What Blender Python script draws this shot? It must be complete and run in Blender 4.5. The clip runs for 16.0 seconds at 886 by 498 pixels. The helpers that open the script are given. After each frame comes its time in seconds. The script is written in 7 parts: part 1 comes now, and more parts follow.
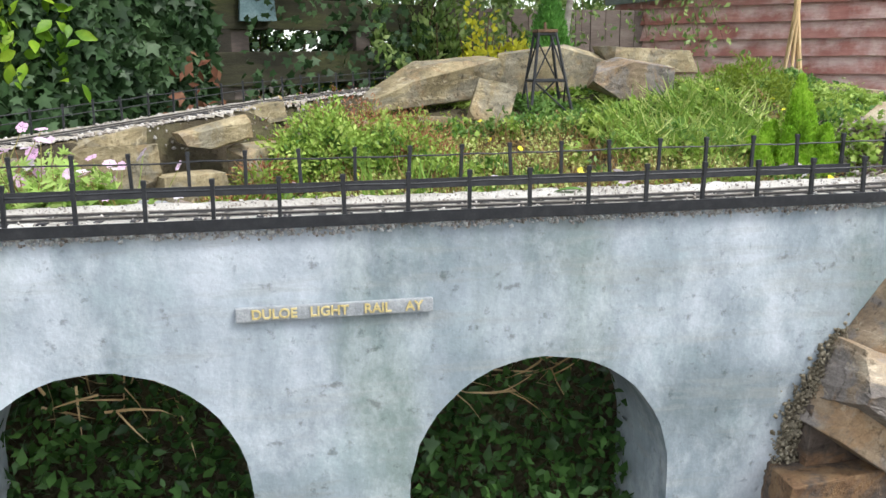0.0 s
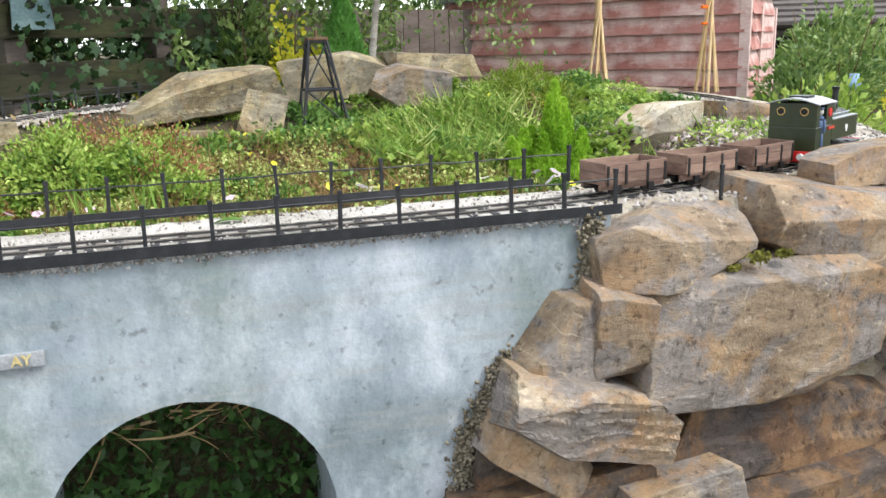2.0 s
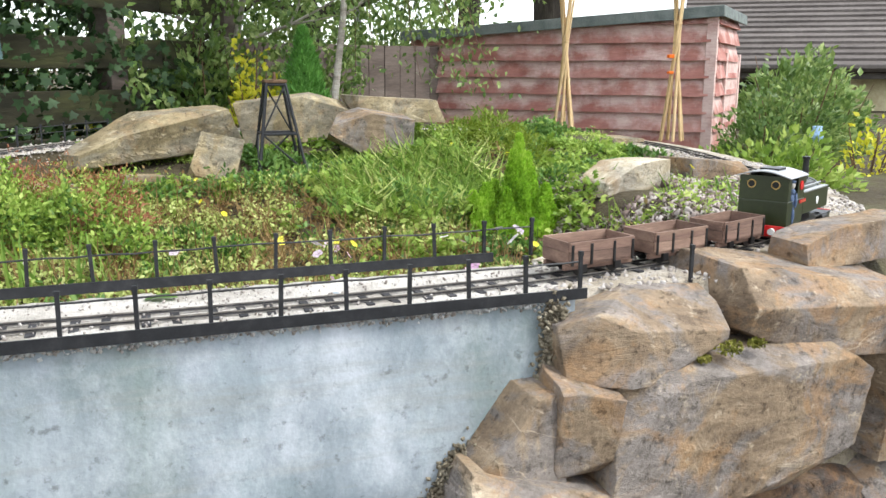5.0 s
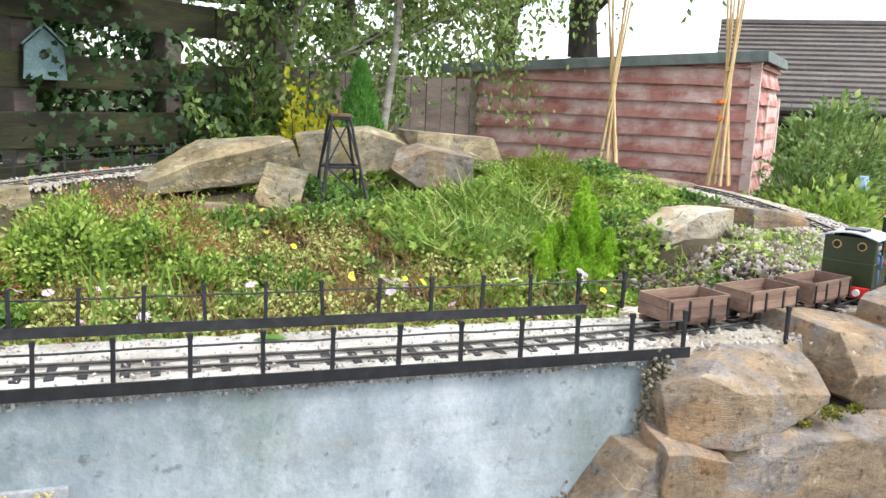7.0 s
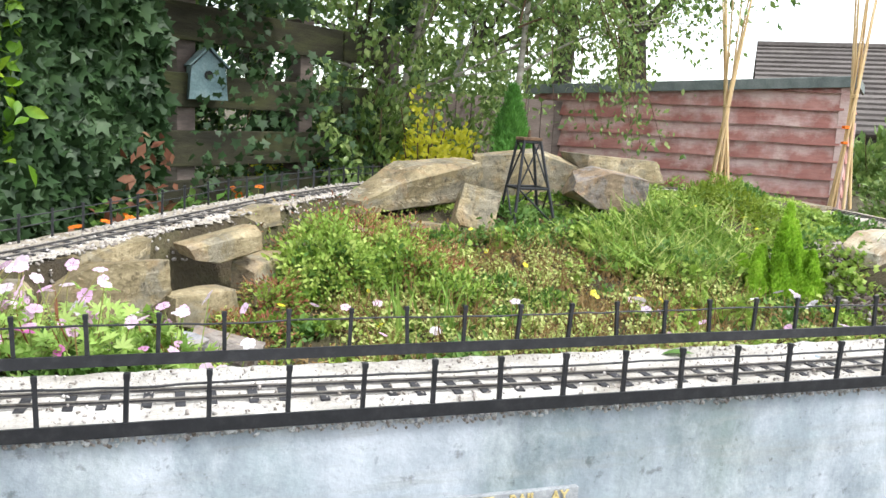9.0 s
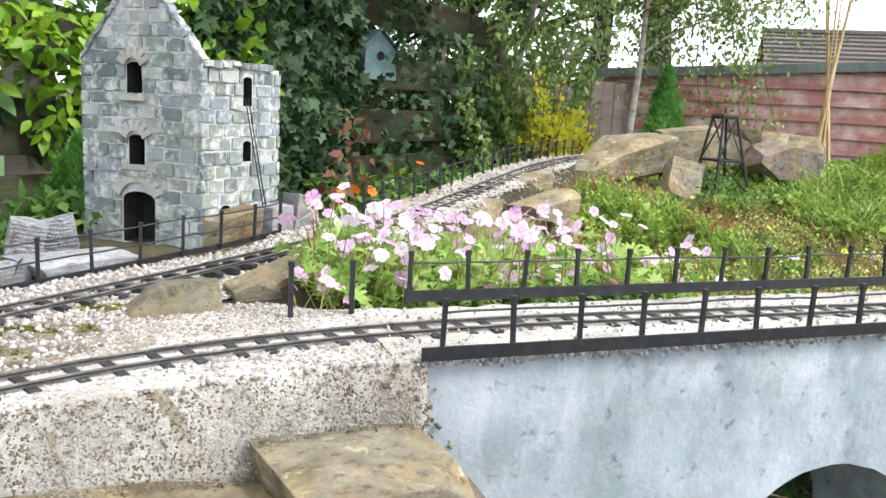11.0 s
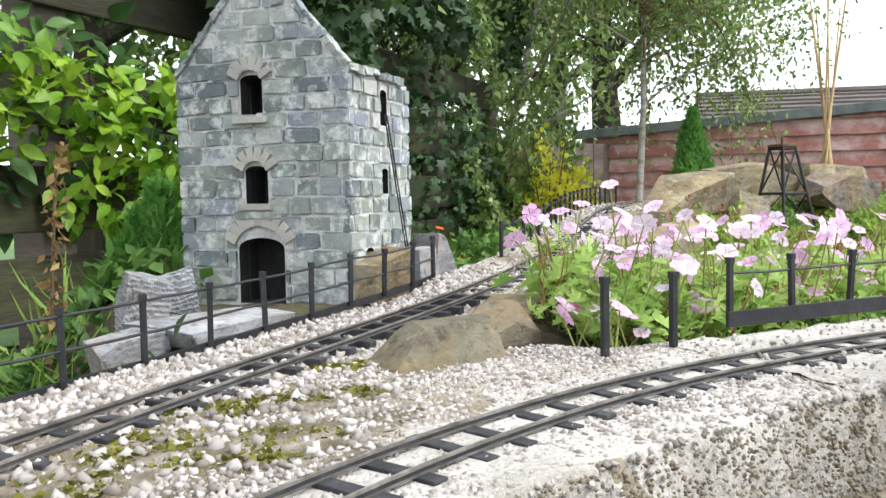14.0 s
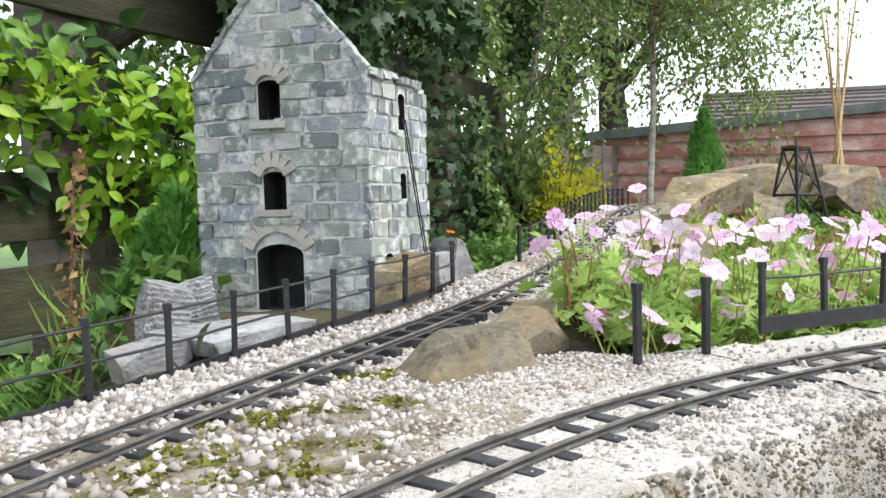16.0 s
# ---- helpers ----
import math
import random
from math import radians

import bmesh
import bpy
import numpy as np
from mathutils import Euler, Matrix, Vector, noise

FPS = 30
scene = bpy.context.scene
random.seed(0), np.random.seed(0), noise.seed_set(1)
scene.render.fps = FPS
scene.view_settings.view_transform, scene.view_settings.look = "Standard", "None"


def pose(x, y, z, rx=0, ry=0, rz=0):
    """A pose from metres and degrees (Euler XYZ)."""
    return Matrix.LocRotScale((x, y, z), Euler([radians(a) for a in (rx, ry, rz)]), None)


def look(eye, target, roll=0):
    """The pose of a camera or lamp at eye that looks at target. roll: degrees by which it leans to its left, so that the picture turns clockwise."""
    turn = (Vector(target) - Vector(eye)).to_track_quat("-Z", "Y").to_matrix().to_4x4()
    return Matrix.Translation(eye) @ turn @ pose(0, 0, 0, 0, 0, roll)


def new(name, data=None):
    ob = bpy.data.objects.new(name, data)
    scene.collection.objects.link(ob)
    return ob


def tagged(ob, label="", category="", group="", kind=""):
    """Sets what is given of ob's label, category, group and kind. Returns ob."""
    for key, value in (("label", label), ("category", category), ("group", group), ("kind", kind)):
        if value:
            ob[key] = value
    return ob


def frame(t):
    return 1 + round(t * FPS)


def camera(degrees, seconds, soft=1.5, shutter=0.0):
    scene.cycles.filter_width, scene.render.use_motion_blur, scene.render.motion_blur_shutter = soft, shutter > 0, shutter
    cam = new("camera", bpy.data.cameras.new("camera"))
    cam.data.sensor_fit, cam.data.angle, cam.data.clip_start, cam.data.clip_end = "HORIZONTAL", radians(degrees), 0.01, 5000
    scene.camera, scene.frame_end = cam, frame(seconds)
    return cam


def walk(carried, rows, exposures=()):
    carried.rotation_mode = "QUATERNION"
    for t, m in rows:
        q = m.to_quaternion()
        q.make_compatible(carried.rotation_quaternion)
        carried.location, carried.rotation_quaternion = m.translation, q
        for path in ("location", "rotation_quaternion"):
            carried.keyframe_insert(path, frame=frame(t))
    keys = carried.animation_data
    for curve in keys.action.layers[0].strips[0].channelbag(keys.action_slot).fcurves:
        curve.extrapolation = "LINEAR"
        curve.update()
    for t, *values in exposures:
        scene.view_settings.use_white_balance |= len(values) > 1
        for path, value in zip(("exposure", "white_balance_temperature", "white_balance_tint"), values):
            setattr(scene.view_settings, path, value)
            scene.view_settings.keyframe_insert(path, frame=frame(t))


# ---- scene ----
cam = camera(55.4, 16.0)
PATH = [
    (0.0, (-0.144, 0.424, 0.961), (0.181, 2.343, 0.501), -0.6),
    (0.5, (-0.068, 0.422, 0.974), (0.257, 2.342, 0.516), -0.6),
    (1.0, (0.043, 0.410, 0.982), (0.488, 2.305, 0.522), -0.6),
    (1.5, (0.138, 0.400, 0.989), (0.659, 2.274, 0.527), -1.4),
    (2.0, (0.212, 0.410, 0.994), (0.791, 2.264, 0.519), -1.6),
    (2.5, (0.271, 0.443, 0.998), (0.861, 2.295, 0.526), -2.4),
    (3.0, (0.303, 0.471, 1.011), (0.905, 2.324, 0.560), -1.9),
    (5.5, (0.252, 0.510, 1.056), (0.922, 2.349, 0.648), 0.3),
    (6.0, (0.240, 0.518, 1.062), (0.907, 2.360, 0.659), 0.4),
    (6.5, (0.193, 0.533, 1.071), (0.836, 2.385, 0.675), 1.6),
    (7.0, (0.133, 0.539, 1.086), (0.767, 2.403, 0.732), 2.4),
    (7.5, (0.003, 0.544, 1.088), (0.668, 2.395, 0.724), 4.4),
    (8.0, (-0.149, 0.552, 1.094), (0.606, 2.369, 0.738), 3.0),
    (8.5, (-0.257, 0.584, 1.094), (0.486, 2.411, 0.761), 4.9),
    (9.0, (-0.471, 0.629, 1.085), (0.160, 2.500, 0.768), 3.0),
    (9.5, (-0.744, 0.633, 1.092), (-0.253, 2.550, 0.802), 4.6),
    (10.0, (-0.992, 0.572, 1.074), (-0.429, 2.452, 0.685), 4.5),
    (12.5, (-1.537, 1.056, 0.921), (-0.705, 2.864, 0.728), 2.9),
    (13.0, (-1.560, 1.101, 0.899), (-0.689, 2.894, 0.734), 3.1),
    (13.5, (-1.569, 1.113, 0.875), (-0.684, 2.894, 0.659), 0.6),
    (14.0, (-1.578, 1.120, 0.884), (-0.723, 2.923, 0.749), -1.1),
    (14.5, (-1.585, 1.132, 0.891), (-0.744, 2.943, 0.779), -1.6),
    (15.0, (-1.586, 1.136, 0.886), (-0.745, 2.947, 0.771), -2.3),
    (15.5, (-1.589, 1.137, 0.889), (-0.748, 2.948, 0.779), -1.8),
    (16.0, (-1.590, 1.140, 0.887), (-0.748, 2.949, 0.759), -1.5),
]
walk(cam, [(t, look(eye, target, roll)) for t, eye, target, roll in PATH],
     [(0.0, 0.30), (3.0, 0.36), (6.0, 0.38), (7.0, 0.46), (9.0, 0.56), (10.0, 0.52), (12.5, 0.44), (14.0, 0.36), (16.0, 0.34)])

# ---- world, sun, exposure ----
world = bpy.data.worlds.new("overcast_sky")
scene.world = world
world.use_nodes = True
wn, wl = world.node_tree.nodes, world.node_tree.links
wn.clear()
sky = wn.new("ShaderNodeTexSky")
sky.sky_type = "NISHITA"
sky.sun_disc = False
sky.sun_elevation, sky.sun_rotation = radians(48), radians(130)
sky_bg = wn.new("ShaderNodeBackground")
sky_bg.inputs["Strength"].default_value = 0.06
cloud_bg = wn.new("ShaderNodeBackground")
cloud_bg.inputs["Color"].default_value = (0.93, 0.96, 1.0, 1)
cloud_bg.inputs["Strength"].default_value = 1.45
sky_mix = wn.new("ShaderNodeAddShader")
sky_out = wn.new("ShaderNodeOutputWorld")
wl.new(sky.outputs[0], sky_bg.inputs["Color"])
wl.new(sky_bg.outputs[0], sky_mix.inputs[0])
wl.new(cloud_bg.outputs[0], sky_mix.inputs[1])
wl.new(sky_mix.outputs[0], sky_out.inputs["Surface"])
sun_data = bpy.data.lights.new("sun", "SUN")
sun_data.energy, sun_data.angle, sun_data.color = 3.0, radians(14), (0.98, 0.97, 0.92)
sun = new("sun", sun_data)
sun.matrix_world = look((3.0, -2.5, 5.0), (0, 0, 0))


# ---- materials ----
def nodes_of(name):
    m = bpy.data.materials.new(name)
    m.use_nodes = True
    n, l = m.node_tree.nodes, m.node_tree.links
    return m, n, l, n["Principled BSDF"]


def ramp_of(n, l, source, stops):
    r = n.new("ShaderNodeValToRGB")
    while len(r.color_ramp.elements) < len(stops):
        r.color_ramp.elements.new(0.5)
    for e, (p, c) in zip(r.color_ramp.elements, stops):
        e.position, e.color = p, (*c, 1)
    l.new(source, r.inputs[0])
    return r.outputs[0]


def noise_of(n, l, vec, scale, detail=6.0, rough=0.6, distort=0.0):
    t = n.new("ShaderNodeTexNoise")
    t.inputs["Scale"].default_value, t.inputs["Detail"].default_value = scale, detail
    t.inputs["Roughness"].default_value, t.inputs["Distortion"].default_value = rough, distort
    l.new(vec, t.inputs["Vector"])
    return t.outputs[0]


def mixed(n, l, mode, fac, a, b):
    m = n.new("ShaderNodeMix")
    m.data_type, m.blend_type = "RGBA", mode
    for sock, v in ((m.inputs[0], fac), (m.inputs[6], a), (m.inputs[7], b)):
        if isinstance(v, (int, float)):
            sock.default_value = v
        elif isinstance(v, tuple):
            sock.default_value = (*v, 1)
        else:
            l.new(v, sock)
    return m.outputs[2]


def coords(n, l, space="Object", stretch=(1, 1, 1), per_object=False):
    tc = n.new("ShaderNodeTexCoord")
    mp = n.new("ShaderNodeMapping")
    mp.inputs["Scale"].default_value = stretch
    if space == "World":
        g = n.new("ShaderNodeNewGeometry")
        l.new(g.outputs["Position"], mp.inputs["Vector"])
    else:
        l.new(tc.outputs[space], mp.inputs["Vector"])
    if per_object:
        oi = n.new("ShaderNodeObjectInfo")
        mu = n.new("ShaderNodeMath")
        mu.operation = "MULTIPLY"
        mu.inputs[1].default_value = 37.0
        l.new(oi.outputs["Random"], mu.inputs[0])
        cb = n.new("ShaderNodeCombineXYZ")
        for i in range(3):
            l.new(mu.outputs[0], cb.inputs[i])
        l.new(cb.outputs[0], mp.inputs["Location"])
    return mp.outputs[0]


def bumped(n, l, bsdf, height, strength, distance):
    b = n.new("ShaderNodeBump")
    b.inputs["Strength"].default_value, b.inputs["Distance"].default_value = strength, distance
    l.new(height, b.inputs["Height"])
    l.new(b.outputs[0], bsdf.inputs["Normal"])


def surface(name, dark, mid, light, scale, rough=0.8, grain=8.0, bump=0.4, depth=0.004, metal=0.0, stretch=(1, 1, 1), space="Object", vary=0.0, per_object=True, specular=0.4):
    """Two scales of noise through a three-stop ramp, with fine relief; vary changes the value from object to object."""
    m, n, l, b = nodes_of(name)
    v = coords(n, l, space, stretch, per_object and space == "Object")
    big, fine = noise_of(n, l, v, scale), noise_of(n, l, v, scale * grain, 4.0, 0.7)
    c = ramp_of(n, l, big, [(0.3, dark), (0.5, mid), (0.72, light)])
    c = mixed(n, l, "OVERLAY", 0.55, c, fine)
    if vary:
        oi = n.new("ShaderNodeObjectInfo")
        mr = n.new("ShaderNodeMapRange")
        mr.inputs[3].default_value, mr.inputs[4].default_value = 1 - vary, 1 + vary
        l.new(oi.outputs["Random"], mr.inputs[0])
        c = mixed(n, l, "MULTIPLY", 1.0, c, mr.outputs[0])
    l.new(c, b.inputs["Base Color"])
    b.inputs["Roughness"].default_value, b.inputs["Metallic"].default_value = rough, metal
    b.inputs["Specular IOR Level"].default_value = specular
    bumped(n, l, b, fine, bump, depth)
    return m


def leaf_material(name, dark, mid, light, rough=0.5, glow=0.25, single=False):
    """Leaves: each island takes a colour of its own; light passes through."""
    m, n, l, b = nodes_of(name)
    g = n.new("ShaderNodeNewGeometry")
    source = n.new("ShaderNodeObjectInfo").outputs["Random"] if single else g.outputs["Random Per Island"]
    if not single and glow > 0.05:
        drift = noise_of(n, l, coords(n, l, "World"), 6.5, 4.0, 0.6)
        spread = n.new("ShaderNodeMapRange")
        spread.inputs[1].default_value, spread.inputs[2].default_value = 0.3, 0.7
        l.new(drift, spread.inputs[0])
        source = mixed(n, l, "MIX", 0.55, source, spread.outputs[0])
    c = ramp_of(n, l, source, [(0.08, dark), (0.5, mid), (0.92, light)])
    fine = noise_of(n, l, coords(n, l, "World"), 60.0, 3.0)
    c = mixed(n, l, "OVERLAY", 0.35, c, fine)
    l.new(c, b.inputs["Base Color"])
    b.inputs["Roughness"].default_value = rough
    b.inputs["Specular IOR Level"].default_value = 0.3
    tr = n.new("ShaderNodeBsdfTranslucent")
    l.new(c, tr.inputs["Color"])
    mx = n.new("ShaderNodeMixShader")
    mx.inputs[0].default_value = glow
    l.new(b.outputs[0], mx.inputs[1])
    l.new(tr.outputs[0], mx.inputs[2])
    l.new(mx.outputs[0], n["Material Output"].inputs["Surface"])
    return m


def rock_material(name, a, b_, c_, d_, bands=7.0, stain=0.6, slate=(0.25, 0.245, 0.255)):
    """Bedded stone: laminae, slate-grey and rust patches, hairline dark partings, pale quartz veins, grain."""
    m, n, l, b = nodes_of(name)
    v = coords(n, l, "Object", (0.75, 0.85, 1.7), True)
    w = coords(n, l, "Object", (1, 1, 1), True)
    big = noise_of(n, l, w, bands, 7.0, 0.62, 0.5)
    lam = noise_of(n, l, v, bands * 2.4, 9.0, 0.7, 0.6)
    col = ramp_of(n, l, mixed(n, l, "MIX", 0.3, big, lam), [(0.37, a), (0.46, b_), (0.55, c_), (0.68, d_)])
    grey = ramp_of(n, l, noise_of(n, l, w, 6.5, 8.0, 0.64, 0.9), [(0.47, (0, 0, 0)), (0.55, (0.85, 0.85, 0.85))])
    slaty = ramp_of(n, l, lam, [(0.34, tuple(0.55 * k for k in slate)), (0.5, slate), (0.68, tuple(1.4 * k for k in slate))])
    col = mixed(n, l, "MIX", grey, col, slaty)
    rust = ramp_of(n, l, noise_of(n, l, w, 9.0, 8.0, 0.68, 0.7), [(0.51, (0, 0, 0)), (0.60, (stain, stain, stain))])
    col = mixed(n, l, "MIX", rust, col, (0.315, 0.187, 0.090))
    line = noise_of(n, l, v, 2.6, 5.0, 0.55, 1.0)
    vein = ramp_of(n, l, line, [(0.4960, (0, 0, 0)), (0.4990, (0.55, 0.55, 0.55)), (0.5010, (0.55, 0.55, 0.55)), (0.5040, (0, 0, 0))])
    gate = ramp_of(n, l, noise_of(n, l, w, 7.0, 3.0), [(0.54, (0, 0, 0)), (0.62, (1, 1, 1))])
    vein = mixed(n, l, "MULTIPLY", 1.0, vein, gate)
    parting = ramp_of(n, l, noise_of(n, l, v, 5.0, 7.0, 0.6, 0.8), [(0.492, (1, 1, 1)), (0.5, (0.34, 0.31, 0.28)), (0.508, (1, 1, 1))])
    col = mixed(n, l, "MULTIPLY", 0.22, col, parting)
    lichen = ramp_of(n, l, noise_of(n, l, w, 34.0, 6.0, 0.72), [(0.60, (0, 0, 0)), (0.68, (0.6, 0.6, 0.6))])
    col = mixed(n, l, "MIX", lichen, col, d_)
    pit = ramp_of(n, l, noise_of(n, l, w, 60.0, 5.0, 0.7), [(0.34, (0.35, 0.33, 0.30)), (0.45, (1, 1, 1))])
    col = mixed(n, l, "MULTIPLY", 0.85, col, pit)
    col = mixed(n, l, "MIX", vein, col, tuple(min(1.25 * k + 0.04, 0.7) for k in d_))
    fine = noise_of(n, l, w, 150.0, 6.0, 0.78)
    col = mixed(n, l, "OVERLAY", 0.55, col, fine)
    l.new(col, b.inputs["Base Color"])
    b.inputs["Roughness"].default_value = 0.78
    b.inputs["Specular IOR Level"].default_value = 0.35
    h = mixed(n, l, "MIX", 0.6, fine, lam)
    h = mixed(n, l, "MULTIPLY", 0.25, h, parting)
    h = mixed(n, l, "MIX", 0.45, h, noise_of(n, l, v, 16.0, 6.0, 0.62, 0.5))
    bumped(n, l, b, h, 0.9, 0.010)
    return m


M = {}
M["soil"] = surface("soil", (0.035, 0.026, 0.016), (0.07, 0.055, 0.03), (0.10, 0.10, 0.045), 5.0, 0.95, 12.0, 0.9, 0.02, space="World")
M["ballast"] = surface("ballast_gravel", (0.33, 0.30, 0.255), (0.51, 0.48, 0.44), (0.68, 0.655, 0.615), 9.0, 0.9, 22.0, 1.0, 0.006, space="World")
M["ballast_stone"] = leaf_material("ballast_stone", (0.20, 0.172, 0.148), (0.345, 0.315, 0.29), (0.48, 0.45, 0.43), 0.9, 0.0)
M["ballast_dirty"] = surface("dirty_ballast_gravel", (0.17, 0.135, 0.075), (0.40, 0.355, 0.29), (0.62, 0.585, 0.54), 7.0, 0.9, 24.0, 1.0, 0.006, space="World")
M["bank"] = surface("crumbling_pebble_bank", (0.14, 0.112, 0.065), (0.29, 0.245, 0.175), (0.48, 0.43, 0.36), 14.0, 0.95, 8.0, 1.0, 0.012, space="World")
M["black_iron"] = surface("black_iron", (0.008, 0.009, 0.011), (0.014, 0.015, 0.018), (0.03, 0.03, 0.033), 60.0, 0.5, 6.0, 0.2, 0.001)
M["rail"] = surface("rail_steel", (0.12, 0.108, 0.092), (0.24, 0.22, 0.195), (0.40, 0.38, 0.35), 40.0, 0.4, 5.0, 0.15, 0.0005, metal=0.5)
M["rail_rust"] = surface("dull_rail_steel", (0.06, 0.054, 0.048), (0.12, 0.11, 0.10), (0.20, 0.19, 0.175), 40.0, 0.6, 5.0, 0.15, 0.0005, metal=0.3)
M["sleeper"] = surface("sleeper_plastic", (0.014, 0.014, 0.016), (0.028, 0.028, 0.032), (0.06, 0.06, 0.062), 70.0, 0.75, 6.0, 0.4, 0.001, vary=0.3)
M["rock"] = rock_material("brown_bedded_stone", (0.10, 0.072, 0.048), (0.185, 0.134, 0.088), (0.29, 0.218, 0.145), (0.48, 0.40, 0.295), stain=0.62, slate=(0.19, 0.172, 0.162))
M["rock_pale"] = rock_material("pale_bedded_stone", (0.10, 0.08, 0.045), (0.19, 0.152, 0.085), (0.30, 0.245, 0.145), (0.50, 0.43, 0.29), stain=0.3, slate=(0.20, 0.18, 0.135))
M["rock_olive"] = rock_material("olive_brown_stone", (0.075, 0.06, 0.034), (0.15, 0.122, 0.07), (0.23, 0.19, 0.115), (0.36, 0.31, 0.21), stain=0.2, slate=(0.15, 0.135, 0.10))
M["rock_cream"] = rock_material("cream_bedded_stone", (0.26, 0.20, 0.13), (0.42, 0.35, 0.245), (0.54, 0.475, 0.365), (0.68, 0.62, 0.50), stain=0.35, slate=(0.45, 0.41, 0.34))
M["rock_grey"] = rock_material("grey_slate_stone", (0.13, 0.13, 0.135), (0.24, 0.25, 0.26), (0.36, 0.37, 0.385), (0.5, 0.5, 0.5), stain=0.25)
M["rock_dark"] = rock_material("dark_brown_stone", (0.045, 0.026, 0.015), (0.10, 0.055, 0.03), (0.17, 0.10, 0.05), (0.24, 0.16, 0.09), slate=(0.07, 0.06, 0.055), stain=0.35)
M["mortar_brown"] = surface("crumbly_brown_mortar", (0.12, 0.10, 0.065), (0.24, 0.205, 0.145), (0.37, 0.33, 0.25), 40.0, 0.95, 6.0, 0.9, 0.004)
M["mortar"] = surface("lime_mortar", (0.30, 0.31, 0.30), (0.45, 0.455, 0.445), (0.60, 0.605, 0.595), 30.0, 0.95, 6.0, 0.7, 0.003)
M["voussoir"] = surface("pale_arch_stone", (0.30, 0.29, 0.26), (0.41, 0.39, 0.35), (0.52, 0.50, 0.46), 30.0, 0.9, 6.0, 0.6, 0.002, vary=0.15)
# near-black colour that stands in for shade inside openings and behind glass
M["inside_shade"] = surface("inside_shade", (0.01, 0.01, 0.01), (0.016, 0.016, 0.015), (0.03, 0.03, 0.028), 20.0, 0.95)
M["felt"] = surface("grey_roof_felt", (0.11, 0.13, 0.125), (0.16, 0.185, 0.175), (0.22, 0.24, 0.23), 12.0, 0.95, 10.0, 0.5, 0.003)
M["bamboo"] = surface("dry_bamboo", (0.38, 0.24, 0.10), (0.55, 0.39, 0.20), (0.68, 0.54, 0.33), 10.0, 0.5, 6.0, 0.3, 0.002, stretch=(1, 1, 0.2), vary=0.15)
M["old_timber"] = surface("mossy_old_timber", (0.018, 0.017, 0.010), (0.038, 0.036, 0.019), (0.075, 0.080, 0.028), 6.0, 0.9, 9.0, 0.7, 0.006, stretch=(0.35, 0.35, 2.0))
M["grey_timber"] = surface("weathered_grey_timber", (0.09, 0.07, 0.06), (0.14, 0.11, 0.095), (0.20, 0.165, 0.145), 5.0, 0.9, 9.0, 0.5, 0.004, stretch=(0.4, 0.4, 2.0))
M["bark"] = surface("dark_bark", (0.025, 0.02, 0.016), (0.055, 0.045, 0.036), (0.10, 0.085, 0.07), 9.0, 0.95, 7.0, 0.9, 0.02, stretch=(1, 1, 0.3), space="World")
M["birch_bark"] = surface("pale_birch_bark", (0.15, 0.13, 0.105), (0.32, 0.29, 0.245), (0.48, 0.45, 0.40), 14.0, 0.8, 6.0, 0.4, 0.004, stretch=(0.6, 0.6, 2.0), space="World")
M["twig"] = surface("brown_twig", (0.06, 0.035, 0.02), (0.12, 0.07, 0.04), (0.2, 0.13, 0.08), 20.0, 0.9, space="World")
M["loco_green"] = surface("loco_green_paint", (0.014, 0.021, 0.007), (0.019, 0.028, 0.009), (0.028, 0.038, 0.014), 14.0, 0.34, 10.0, 0.05, 0.0005, specular=0.5)
M["loco_black"] = surface("satin_black_paint", (0.006, 0.006, 0.007), (0.010, 0.010, 0.011), (0.02, 0.02, 0.021), 30.0, 0.35, 8.0, 0.1, 0.0005)
M["grey_paint"] = surface("pale_grey_paint", (0.26, 0.275, 0.29), (0.34, 0.355, 0.37), (0.42, 0.435, 0.45), 20.0, 0.45, 8.0, 0.1, 0.0005)
M["red_paint"] = surface("signal_red_paint", (0.42, 0.012, 0.012), (0.55, 0.02, 0.02), (0.62, 0.035, 0.03), 30.0, 0.4, 8.0, 0.1, 0.0005)
M["white_paint"] = surface("white_paint", (0.66, 0.66, 0.64), (0.76, 0.76, 0.74), (0.82, 0.82, 0.8), 30.0, 0.5, 8.0, 0.1, 0.0005)
M["brass"] = surface("brass", (0.5, 0.33, 0.10), (0.62, 0.43, 0.16), (0.7, 0.52, 0.24), 40.0, 0.3, 6.0, 0.1, 0.0003, metal=1.0)
M["steel"] = surface("bright_steel", (0.3, 0.3, 0.3), (0.42, 0.42, 0.42), (0.55, 0.55, 0.55), 40.0, 0.3, 6.0, 0.1, 0.0003, metal=1.0)
M["wagon_wood"] = surface("weathered_wagon_wood", (0.10, 0.062, 0.05), (0.17, 0.105, 0.08), (0.26, 0.175, 0.13), 14.0, 0.85, 10.0, 0.5, 0.001, stretch=(0.4, 1, 2.5), vary=0.18)
M["doll"] = surface("doll_blue_cloth", (0.05, 0.08, 0.15), (0.08, 0.12, 0.21), (0.13, 0.18, 0.28), 60.0, 0.8)
M["blue_paint"] = surface("faded_blue_paint", (0.09, 0.155, 0.165), (0.14, 0.215, 0.225), (0.20, 0.275, 0.28), 12.0, 0.7, 9.0, 0.3, 0.002)
M["roof_tile"] = surface("brown_roof_tile", (0.075, 0.063, 0.058), (0.11, 0.095, 0.088), (0.15, 0.132, 0.122), 1.4, 0.9, 12.0, 0.4, 0.01, vary=0.06)
